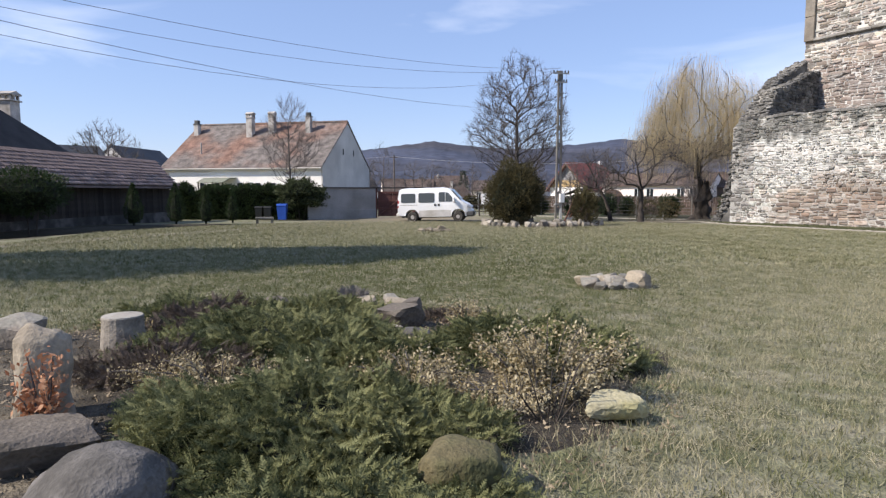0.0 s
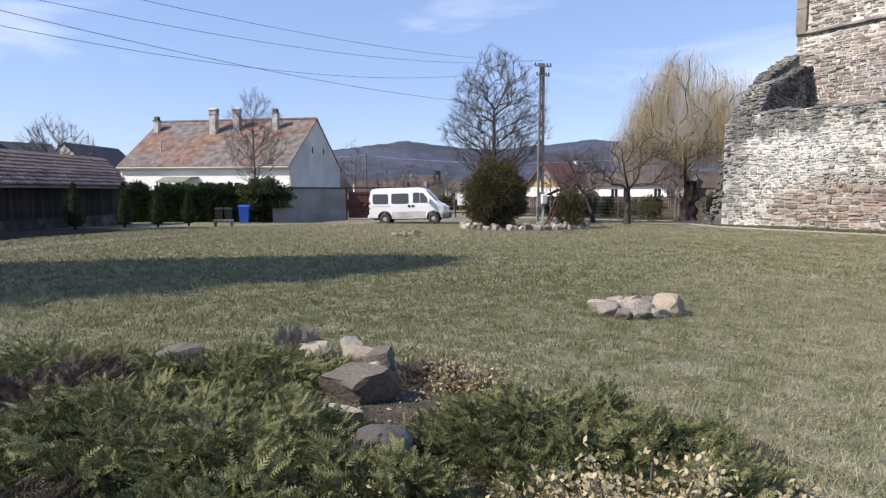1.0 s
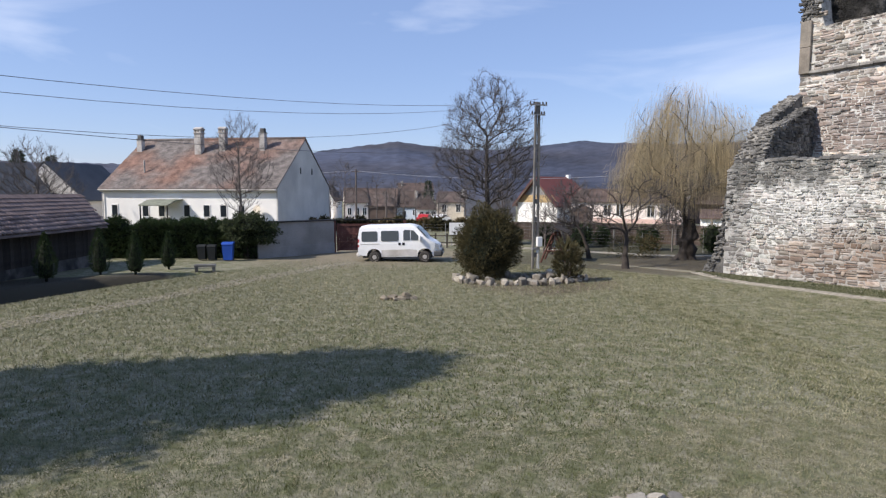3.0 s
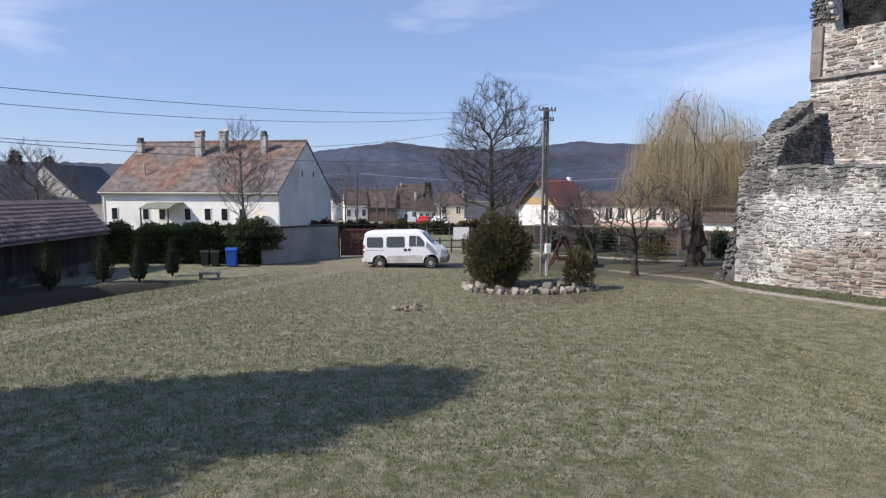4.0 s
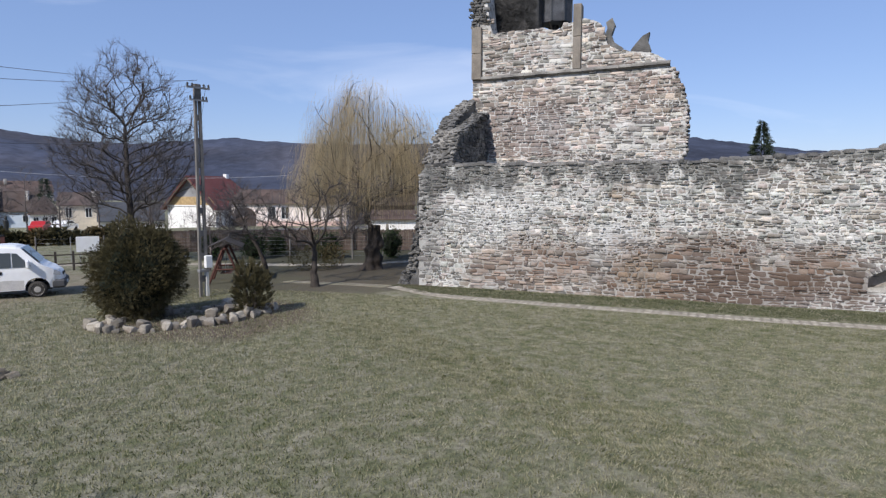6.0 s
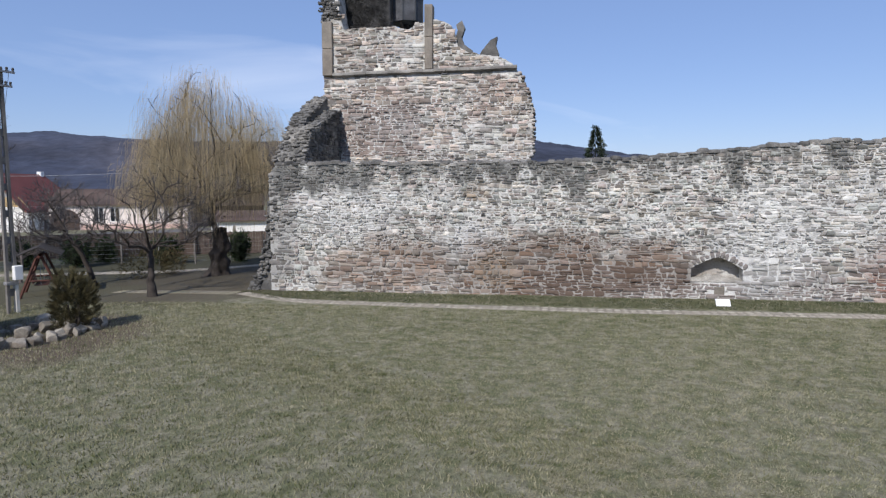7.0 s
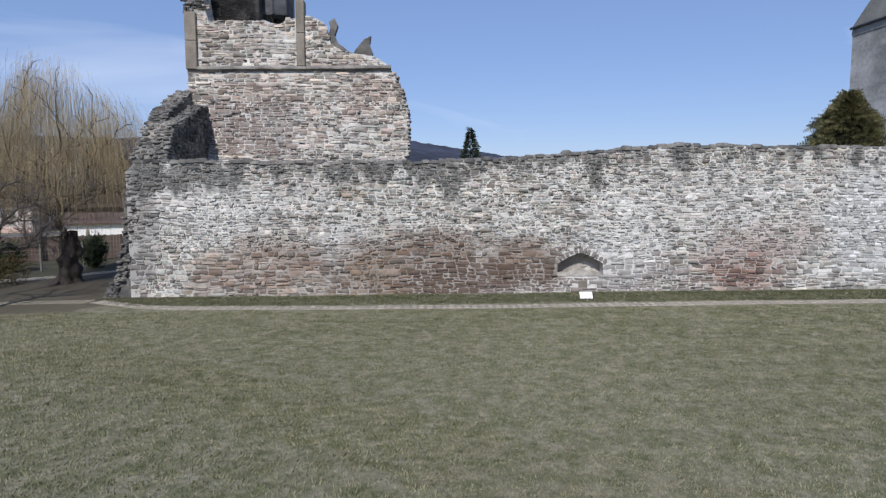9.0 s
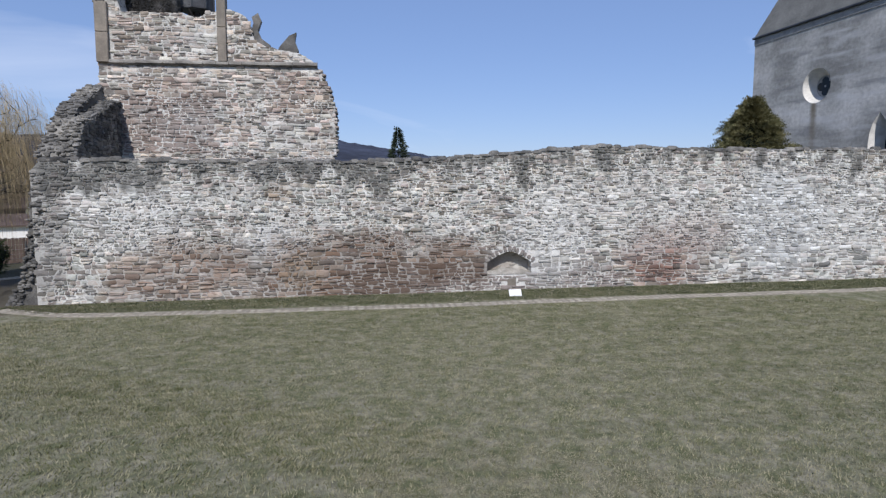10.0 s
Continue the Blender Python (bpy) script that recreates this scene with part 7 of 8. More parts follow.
# evergreen ball, small conifer, thujas, hedge
bush("evergreen_ball", "large round dark evergreen bush among stones", "bush", 3.15, 27.9, 1.27, 1.2, 1.45, 17000, 0.11, L_THUJA, 72, zc=1.36, kind="spray", lump=0.14)
bush("small_conifer", "small loose brownish-green conifer in the stone bed", "conifer", 6.0, 26.35, 0.45, 0.43, 0.78, 950, 0.22, L_THUJA, 73, zc=0.72, kind="spray", lump=0.3, trunk=4, core=False, up=1.3)
for i, (x, y, h) in enumerate(((-14.0, 27.6, 1.75), (-13.1, 29.9, 1.85), (-11.6, 29.8, 1.7), (-11.1, 32.1, 1.6))):
    th = thing("clipped_thuja", "small pointed dark thuja on the lawn by the barn", "thuja", on(x, y), "thujas by the barn")
    rs_ = np.random.RandomState(80 + i)
    n = 1500
    t = rs_.uniform(0, 1, n)
    az = rs_.uniform(0, 2 * np.pi, n)
    rr = (0.40, 0.42, 0.33, 0.31)[i] * np.interp(t, [0, 0.12, 0.35, 0.7, 1], [0.45, 0.85, 1.0, 0.5, 0.03]) * rs_.uniform(0.8, 1.05, n)
    p = np.stack([rr * np.cos(az), rr * np.sin(az), 0.1 + t * h], 1)
    c = Cloud()
    sprays(c, p, np.stack([np.cos(az) * 0.5, np.sin(az) * 0.5, np.full(n, 0.9)], 1) + rs_.normal(size=(n, 3)) * 0.25, 0.1, rs_, 4, 0.4)
    part("crown", c.mesh("crown", L_HEDGE), None, th)
    part("inner_mass", lathe([(0.05, 0.0), (0.05, 0.12), (0.24, 0.25), (0.26, 0.1 + h * 0.35), (0.13, 0.1 + h * 0.7), (0.01, h)], 10), M_CORE, th)


def hedge(x0, y0, x1, y1, h, w, seed, n):
    rs = np.random.RandomState(seed)
    L_ = math.hypot(x1 - x0, y1 - y0)
    th = thing("hedge", "long dark clipped evergreen hedge", "hedge", pose(x0, y0, gz(x0, y0), 0, 0, math.degrees(math.atan2(y1 - y0, x1 - x0))))
    p = np.stack([rs.uniform(0, L_, n), rs.uniform(-w, w, n), rs.uniform(0, h, n)], 1)
    face = rs.rand(n)
    hh = np.array([h * (1 + 0.34 * noise.noise((q * 0.9, seed, 0)) + 0.16 * noise.noise((q * 3, seed, 1))) for q in p[:, 0]])
    p[:, 2] = np.where(face < 0.4, hh * rs.uniform(0.95, 1.06, n), p[:, 2] / h * hh)
    p[:, 1] = np.where(face >= 0.4, -w * rs.uniform(0.85, 1.08, n), p[:, 1])
    d = np.where((face < 0.4)[:, None], np.array([[0, -0.2, 1.0]]), np.array([[0, -1.0, 0.5]]))
    c = Cloud()
    sprays(c, p, d + rs.normal(size=(n, 3)) * 0.5, 0.2, rs, 4, 0.45)
    part("foliage", c.mesh("foliage", L_HEDGE), None, th)
    def top_(q):
        return h * (1 + 0.34 * noise.noise((q * 0.9, seed, 0)) + 0.16 * noise.noise((q * 3, seed, 1)))
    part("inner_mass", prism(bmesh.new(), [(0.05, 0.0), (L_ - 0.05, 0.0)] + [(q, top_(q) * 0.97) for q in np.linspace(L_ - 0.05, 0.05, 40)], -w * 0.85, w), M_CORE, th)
    return th


hedge(-17.0, 38.4, -8.3, 37.75, 1.88, 0.5, 91, 9000)
bush("shrub", "rounded light-green shrub on bare stems beside the bins", "shrub", -8.75, 37.2, 1.45, 0.9, 0.8, 7000, 0.065, L_SHRUB, 92, zc=1.6, lump=0.32, trunk=5)
bush("clipped_hedge_block", "dark clipped hedge block on a trunk by the barn", "hedge", -15.2, 22.4, 1.3, 1.25, 0.85, 6000, 0.11, L_HEDGE, 93, zc=2.0, lump=0.12, trunk=2, kind="spray")
for i, (x, y, r, h) in enumerate(((11.5, 43.5, 0.7, 1.3), (9.2, 44.2, 0.55, 1.2), (15.2, 41.5, 0.75, 1.3), (18.2, 39.2, 0.6, 1.4), (7.2, 46.5, 0.7, 1.1), (13.2, 44.5, 0.5, 1.2))):
    bush("thuja", "dark young evergreen along the fence", "bush", x, y, r, r, h * 0.62, 900, 0.16, L_HEDGE, 100 + i, kind="spray", group="fence evergreens", lump=0.2)
bush("olive_shrub", "loose olive-green shrub behind the fruit tree", "shrub", 12.3, 36.8, 1.2, 0.8, 0.62, 1500, 0.12, L_THUJA, 118, zc=0.6, kind="spray", lump=0.3, core=False, up=0.8)
bush("dry_shrub", "brown leafless shrub beside the willow", "shrub", 13.6, 37.2, 0.6, 0.5, 0.6, 800, 0.11, L_DRY2, 119, zc=0.6, kind="spray", lump=0.3, core=False, up=0.8)
for i, x in enumerate(np.arange(-9.0, 7.0, 1.15)):
    bush("street_shrub", "low brownish clipped shrub along the street", "bush", x, 60.5 + 0.3 * math.sin(i), 0.68, 0.5, 0.6 + 0.12 * math.sin(i * 2.1), 480, 0.15, L_THUJA if i % 3 else L_DRY2, 120 + i, group="street shrubs", lump=0.25)

# ---- bins, culvert, sign boards, swing, fence ----
def bin_(x, y, w, h, material, label):
    th = thing("wheeled_bin", label, "bin", on(x, y, 5), "bins by the hedge")
    bm = bmesh.new()
    a = [bm.verts.new(p) for p in ((-w * 0.4, -w * 0.42, 0.06), (w * 0.4, -w * 0.42, 0.06), (w * 0.4, w * 0.42, 0.06), (-w * 0.4, w * 0.42, 0.06))]
    b = [bm.verts.new(p) for p in ((-w * 0.5, -w * 0.52, h * 0.88), (w * 0.5, -w * 0.52, h * 0.88), (w * 0.5, w * 0.52, h * 0.88), (-w * 0.5, w * 0.52, h * 0.88))]
    bm.faces.new(a[::-1])
    bm.faces.new(b)
    for i in range(4):
        bm.faces.new((a[i], a[(i + 1) % 4], b[(i + 1) % 4], b[i]))
    part("body", bm, material, th)
    part("lid", prism(bmesh.new(), [(-w * 0.56, h * 0.885), (-w * 0.5, h * 0.96), (w * 0.3, h), (w * 0.6, h * 0.96), (w * 0.6, h * 0.885)], -w * 0.53, w * 0.53, "x"), material, th)
    for s in (-1, 1):
        part("wheel", lathe([(0.08, -0.02), (0.09, 0), (0.08, 0.02)], 12), M_BLACK, th, m=pose(s * w * 0.4, w * 0.45, 0.09, 0, 90, 0))
    part("handle", rod(bmesh.new(), (-w * 0.4, w * 0.62, h * 0.9), (w * 0.4, w * 0.62, h * 0.9), 0.02), material, th)


bin_(-9.55, 36.1, 0.54, 1.0, M_BLUE, "blue plastic wheeled bin")
bin_(-10.45, 36.3, 0.42, 0.85, M_BIN_DARK, "dark plastic wheeled bin")
bin_(-11.0, 36.4, 0.42, 0.85, M_BIN_DARK, "dark plastic wheeled bin")

cul = thing("culvert_block", "small grey concrete drain block in the lawn", "drain", on(-9.1, 31.0, 15))
part("slab", boxed(-0.45, -0.2, 0.22, 0.45, 0.2, 0.32, 0.02), M_DARKSTONE, cul)
part("leg", boxed(-0.42, -0.18, -0.05, -0.3, 0.18, 0.22), M_DARKSTONE, cul)
part("leg", boxed(0.3, -0.18, -0.05, 0.42, 0.18, 0.22), M_DARKSTONE, cul)


def board(x, y, rz, w, h, z0, tilt, label, bars):
    th = thing("sign_board", label, "sign", on(x, y, rz))
    pan = part("panel", boxed(-w / 2, -0.02, 0, w / 2, 0.02, h, 0.006), M_SIGN, th, m=pose(0, 0, z0, tilt, 0, 0))
    for (bx, bz, bw, bh) in bars:
        part("print_bar", boxed(bx - bw / 2, -0.026, bz, bx + bw / 2, -0.0215, bz + bh), M_INK, pan)
    for s in (-1, 1):
        part("leg", rod(bmesh.new(), (s * w * 0.35, 0.04, -0.1), (s * w * 0.35, 0.04, z0 + h * 0.25), 0.02), M_METALPOST, th)


SX, SY = wl_pt(15.25, -1.3)
board(SX, SY, WANG, 0.42, 0.26, 0.0, -38, "small white tilted sign below the wall niche", [])
board(3.2, 44.6, -2, 1.05, 0.8, 0.78, 0, "white notice board on steel legs", [])


def swing(x, y, rz):
    th = thing("garden_swing", "dark red timber garden swing with a small brown roof", "garden swing", on(x, y, rz))
    for s in (-1, 1):
        for d in (-0.68, 0.68):
            part("leg", rod(bmesh.new(), (s * 0.85, d, -0.05), (s * 0.78, d * 0.1, 1.52), 0.055, 0.05, 5), M_SWINGWOOD, th)
        part("brace", rod(bmesh.new(), (s * 0.82, -0.42, 0.62), (s * 0.82, 0.42, 0.62), 0.04, 0.04, 5), M_SWINGWOOD, th)
    part("beam", rod(bmesh.new(), (-1.0, 0, 1.52), (1.0, 0, 1.52), 0.06, 0.06, 6), M_SWINGWOOD, th)
    part("roof", prism(bmesh.new(), [(-0.72, 1.53), (0, 1.84), (0.72, 1.53), (0.72, 1.57), (0, 1.89), (-0.72, 1.57)], -1.0, 1.0, "x"), M_DARKWOOD, th, "dark brown boarded roof")
    for i in range(5):
        part("seat_slat", boxed(-0.62, -0.22 + i * 0.09, 0.42, 0.62, -0.15 + i * 0.09, 0.445), M_SWINGWOOD, th)
    for i in range(4):
        part("back_slat", boxed(-0.62, 0.24 + i * 0.015, 0.48 + i * 0.11, 0.62, 0.265 + i * 0.015, 0.56 + i * 0.11), M_SWINGWOOD, th)
    for s in (-1, 1):
        part("chain", rod(bmesh.new(), (s * 0.6, 0.0, 0.46), (s * 0.6, 0, 1.5), 0.012, 0.012, 4), M_METALPOST, th)


swing(7.7, 35.3, 70)

# wire fence: concrete posts, dark wires, kerb; board fence behind
fp = [(1.0, 47.8), (4.2, 47.2), (7.2, 45.8), (10.2, 44.0), (13.2, 42.3), (16.2, 40.3), (19.2, 38.4), (22.2, 36.4)]
fence = thing("wire_fence", "wire mesh fence with slim concrete posts", "fence", None)
for i, (x, y) in enumerate(fp):
    part("post", rod(bmesh.new(), (x, y, gz(x, y) - 0.1), (x, y, gz(x, y) + 1.45), 0.05, 0.045, 5), M_CONCRETE, fence)
    if i:
        a = fp[i - 1]
        mx, my = (x + a[0]) / 2, (y + a[1]) / 2
        part("post", rod(bmesh.new(), (mx, my, gz(mx, my) - 0.1), (mx, my, gz(mx, my) + 1.4), 0.022, 0.022, 5), M_METALPOST, fence)
        bm = bmesh.new()
        for k in range(6):
            z = 0.2 + k * 0.22
            rod(bm, (*a, gz(*a) + z), (x, y, gz(x, y) + z), 0.006, 0.006, 3)
        part("wire", bm, M_METALPOST, fence)
bfence = thing("board_fence", "weathered brown board fence behind the gardens", "fence", None)
plank = mesh_of("board", boxed(-0.075, -0.012, 0, 0.075, 0.012, 1.4), M_FENCE)
bp_ = [(5.5, 51.5), (12.0, 49.0), (19.0, 45.0), (27.0, 40.0)]
for a, b in zip(bp_, bp_[1:]):
    k = int(math.hypot(b[0] - a[0], b[1] - a[1]) / 0.16)
    ang = math.degrees(math.atan2(b[1] - a[1], b[0] - a[0]))
    for i in range(k):
        x, y = a[0] + (b[0] - a[0]) * i / k, a[1] + (b[1] - a[1]) * i / k
        part("board", plank, None, bfence, m=pose(x, y, gz(x, y) - 0.02 + 0.02 * math.sin(i * 2.7), 0, 0, ang))
whole("stone_obelisk", lathe([(0.34, 0), (0.34, 0.14), (0.25, 0.18), (0.23, 0.42), (0.17, 0.48), (0.11, 1.75), (0.005, 1.95)], 4), M_ROCK_WHITE, "pale slim stone obelisk by the fence", "obelisk", on(19.76, 42.48, 20))
whole("stone_pillar", lathe([(0.2, 0), (0.2, 0.12), (0.13, 0.2), (0.11, 1.1), (0.15, 1.16), (0.1, 1.24), (0.02, 1.3)], 10), M_ROCK_WHITE, "pale slim stone pillar by the fence", "pillar", on(16.27, 43.2))
# low dark rail fence past the van
rf = thing("rail_fence", "low dark rail fence beside the notice board", "fence", None)
for i in range(6):
    x, y = 0.2 + i * 0.75, 43.6 - 0.1 * i
    part("post", boxed(x - 0.05, y - 0.05, gz(x, y) - 0.1, x + 0.05, y + 0.05, gz(x, y) + 0.95), M_BARK, rf)
for z in (0.35, 0.8):
    part("rail", rod(bmesh.new(), (0.0, 43.62, gz(0, 43.6) + z), (4.1, 43.05, gz(4, 43) + z), 0.035, 0.035, 5), M_BARK, rf)

# memorial figure on a plinth, parked red car by the street
mem = thing("memorial", "dark bronze memorial figure on a stone plinth", "monument", pose(-0.5, 63.5, -0.25) @ Matrix.Scale(0.62, 4))
part("plinth", boxed(-0.35, -0.35, 0, 0.35, 0.35, 1.3, 0.05), M_CONCRETE, mem)
part("statue", lathe([(0.26, 1.3), (0.22, 1.7), (0.28, 2.3), (0.3, 2.75), (0.12, 2.92), (0.15, 3.1), (0.1, 3.3), (0.02, 3.34)], 10), M_BRONZE, mem, "dark bronze figure")


def small_car(x, y, rz, material, label):
    th = thing("car", label, "car", pose(x, y, gz(x, y), 0, 0, rz))
    pr_ = [(-1.95, 0.35), (-2.0, 0.7), (-1.8, 0.92), (-1.25, 1.0), (-0.75, 1.4), (0.45, 1.42), (1.05, 1.0), (1.8, 0.88), (1.98, 0.65), (1.98, 0.35)]
    part("body", prism(bmesh.new(), pr_, -0.8, 0.8), material, th)
    for s in (-1, 1):
        part("side_window", prism(bmesh.new(), [(-1.1, 1.03), (-0.72, 1.33), (0.42, 1.35), (0.9, 1.03)], s * 0.805 - 0.004, s * 0.805 + 0.004), M_GLASS, th)
        for wx in (-1.25, 1.25):
            part("wheel", lathe([(0.2, -0.09), (0.3, -0.08), (0.3, 0.08), (0.2, 0.09)], 14), M_TYRE, th, m=pose(wx, s * 0.74, 0.3, 90, 0, 0))


small_car(2.5, 100.0, 70, M_CARRED, "small red car parked on the street")
small_car(5.0, 100.4, 60, M_VAN, "small white car parked on the street")

# ---- stone bed round the evergreen ball ----
rs = random.Random(4)
for i in range(104):
    a = i / 104 * 2 * math.pi
    k = rs.uniform(0.8, 1.06)
    cx, cy = 4.25 + 2.4 * k * math.cos(a), 26.75 + 1.3 * k * math.sin(a) + rs.uniform(-0.12, 0.12)
    s = rs.uniform(0.12, 0.38)
    rock("bed_stone", cx, cy, s, s * rs.uniform(0.5, 0.9), s * rs.uniform(0.5, 1.2), 200 + i, M_ROCK_WHITE, "pale rough stone edging the evergreen bed", group="stones of the evergreen bed", sub=2)
rock("bed_stone", 4.9, 26.5, 0.42, 0.36, 0.4, 291, M_ROCK_WHITE, "large pale stone in the evergreen bed", group="stones of the evergreen bed")
rock("bed_stone", 5.5, 26.9, 0.45, 0.36, 0.36, 292, M_ROCK_WHITE, "large pale stone in the evergreen bed", group="stones of the evergreen bed")
# small heap far out on the lawn
for i, (dx, dy, s) in enumerate(((-0.45, 0, 0.3), (-0.15, 0.12, 0.34), (0.12, -0.05, 0.32), (0.32, 0.1, 0.36), (0.5, 0.05, 0.26), (-0.05, -0.2, 0.26), (0.28, 0.05, 0.26))):
    rock("heap_stone", -0.42 + dx, 22.75 + dy, s, s * 0.75, s * 0.55, 300 + i, M_ROCK, "brown field stone in a small heap on the lawn", dz=0.12 if i == 6 else 0, group="small stone heap")
# larger heap on the lawn
heap_st = ((-0.50, 0.16, 0.44, 0.34, 0.28, 0), (-0.20, 0.30, 0.30, 0.26, 0.30, 1), (0.05, 0.30, 0.28, 0.26, 0.32, 2), (0.36, 0.22, 0.40, 0.30, 0.30, 1), (-0.42, -0.10, 0.46, 0.34, 0.26, 1), (-0.10, -0.02, 0.38, 0.34, 0.30, 2), (0.16, 0.06, 0.46, 0.24, 0.28, 2), (0.55, -0.08, 0.56, 0.48, 0.44, 0), (0.12, -0.2, 0.30, 0.26, 0.26, 1), (-0.30, -0.34, 0.36, 0.26, 0.2, 1), (0.30, -0.32, 0.34, 0.24, 0.18, 1), (0.0, -0.38, 0.38, 0.26, 0.18, 1))
for i, (dx, dy, a, b, c, k) in enumerate(heap_st):
    rock("heap_stone", 2.56 + dx * 0.74, 9.35 + dy * 0.74, a * 0.74, b * 0.74, c * 0.78, 320 + i, (M_ROCK_PALE2, M_ROCK_HEAP, M_ROCK_WHITE)[k], ("warm buff field stone in the ring heap on the lawn", "grey field stone in the ring heap on the lawn", "whitish field stone in the ring heap on the lawn")[k], group="stone heap on the lawn", rough=0.2)

# ---- planted bed in the foreground ----
bedm = bmesh.new()
prev = None
for i in range(0, 40):
    a = 2 * math.pi * i / 40
    k = 1 + 0.12 * math.sin(3 * a + 1) + 0.08 * math.sin(7 * a)
    ring = [bedm.verts.new((-1.35 + 3.0 * k * q * math.cos(a), 4.9 + 2.75 * k * q * math.sin(a), gz(-1.35 + 3.0 * k * q * math.cos(a), 4.9 + 2.75 * k * q * math.sin(a)) + (0.012 if q < 1 else -0.02))) for q in (0.02, 0.3, 0.6, 0.8, 0.93, 1.0)]
    if prev:
        for j in range(5):
            bedm.faces.new((prev[j], prev[j + 1], ring[j + 1], ring[j]))
    else:
        first_ring = ring
    prev = ring
for j in range(5):
    bedm.faces.new((prev[j], prev[j + 1], first_ring[j + 1], first_ring[j]))
bmesh.ops.recalc_face_normals(bedm, faces=bedm.faces)
whole("planting_soil", bedm, M_SOIL, "dark leafy mulch of the planted bed", "flower bed", kind="structure", smooth=True)


def juniper(x, y, rx, ry, h, n, seed, size=0.1, material=None, label="low spreading green juniper in the bed", name="juniper", cat="juniper"):
    """A spreading shrub: long arching sprays low over the ground."""
    n = int(n * 1.5)
    rs = np.random.RandomState(seed)
    th = thing(name, label, cat, on(x, y), "shrubs of the planted bed")
    az = rs.uniform(0, 2 * np.pi, n)
    q = np.sqrt(rs.uniform(0, 1, n))
    lum = np.array([1 + 0.45 * noise.noise((c * a * 2.2 + seed, s_ * a * 2.2, 0.0)) for c, s_, a in zip(np.cos(az), np.sin(az), q)])
    px, py = np.cos(az) * q * rx * lum * 1.06, np.sin(az) * q * ry * lum * 1.06
    top = h * np.sqrt(np.maximum(0.03, 1 - q ** 2)) * np.array([1 + 0.7 * noise.noise((a * 3.0 + seed, b * 3.0, 1.0)) for a, b in zip(px, py)])
    tuft = np.array([noise.noise((a * 6.5 + seed, b * 6.5, 5.0)) for a, b in zip(px, py)])
    top = np.maximum(0.03, top * (1 + 0.75 * tuft))
    pz = top * rs.uniform(0.5, 1.0, n)
    swirl = np.array([noise.noise((a * 1.3, b * 1.3, seed)) for a, b in zip(px, py)]) * 2.5
    d = np.stack([np.cos(az + swirl), np.sin(az + swirl), np.full(n, 0.35)], 1) + rs.normal(size=(n, 3)) * 0.75
    c = Cloud()
    sprays(c, np.stack([px, py, pz], 1), d, size, rs, 7, 0.26)
    part("sprays", c.mesh("sprays", material or L_JUNIPER), None, th)
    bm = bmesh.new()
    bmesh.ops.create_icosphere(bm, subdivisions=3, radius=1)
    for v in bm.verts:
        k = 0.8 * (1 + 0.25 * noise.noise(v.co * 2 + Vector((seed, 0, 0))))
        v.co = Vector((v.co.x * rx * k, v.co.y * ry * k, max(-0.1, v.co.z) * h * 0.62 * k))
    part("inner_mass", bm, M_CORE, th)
    return th


juniper(-0.75, 3.25, 1.0, 0.7, 0.25, 4800, 401)
juniper(-1.5, 5.2, 0.85, 0.65, 0.26, 3000, 402)
juniper(-0.8, 4.85, 0.6, 0.55, 0.26, 2800, 403)
juniper(0.55, 5.2, 0.7, 0.5, 0.23, 3000, 404)
juniper(-1.4, 6.35, 0.8, 0.42, 0.18, 2600, 405)
juniper(-2.75, 6.6, 0.8, 0.55, 0.2, 1900, 406)
juniper(-0.3, 2.3, 0.7, 0.5, 0.24, 2600, 407)
juniper(1.15, 4.95, 0.45, 0.45, 0.24, 1800, 408)
juniper(-0.75, 4.3, 0.45, 0.3, 0.2, 1200, 413)
juniper(-0.3, 4.5, 0.4, 0.32, 0.22, 1300, 414)
juniper(-1.75, 5.65, 0.5, 0.35, 0.18, 1300, 415)
juniper(-2.2, 4.75, 0.45, 0.28, 0.13, 800, 416)
juniper(-2.3, 5.9, 0.55, 0.4, 0.2, 1100, 409, 0.12, L_PURPLE, "purple-brown leafless heather clump", "heather", "heather")
juniper(-2.05, 4.4, 0.6, 0.4, 0.16, 1100, 410, 0.10, L_PURPLE, "purple-brown leafless heather clump", "heather", "heather")
juniper(0.0, 6.45, 0.3, 0.25, 0.08, 500, 411, 0.08, L_PURPLE, "purple-brown leafless heather clump", "heather", "heather")


def leafy(x, y, rx, ry, h, n, seed, size, material, label, stems=14, name="dry_shrub"):
    rs = np.random.RandomState(seed)
    th = thing(name, label, "shrub", on(x, y), "shrubs of the planted bed")
    P, S = [], []
    for i in range(stems):
        a = rs.uniform(0, 2 * np.pi)
        q = math.sqrt(rs.uniform(0.05, 1))
        e = np.array([rx * q * math.cos(a), ry * q * math.sin(a), h * rs.uniform(0.6, 1.05) * (1 - 0.4 * q)])
        b = e * np.array([0.3, 0.3, 0])
        st = np.array([b + (e - b) * k / 5 + np.array([0, 0, 0.06 * math.sin(math.pi * k / 5)]) for k in range(6)])
        S.append(st)
        m_ = n // stems
        t = rs.uniform(0.25, 1.05, m_)
        P.append(b + (e - b) * t[:, None] + rs.normal(size=(m_, 3)) * 0.035)
    for st in S:
        c = Cloud()
        tubes(c, st[None], np.linspace(0.007, 0.003, 6)[None], 3)
        part("stem", c.mesh("stem", M_TWIG), None, th)
    c = Cloud()
    P = np.concatenate(P)
    leaves(c, P, size, rs, None, 1.0, 1.5, -0.3)
    part("leaves", c.mesh("leaves", material), None, th)


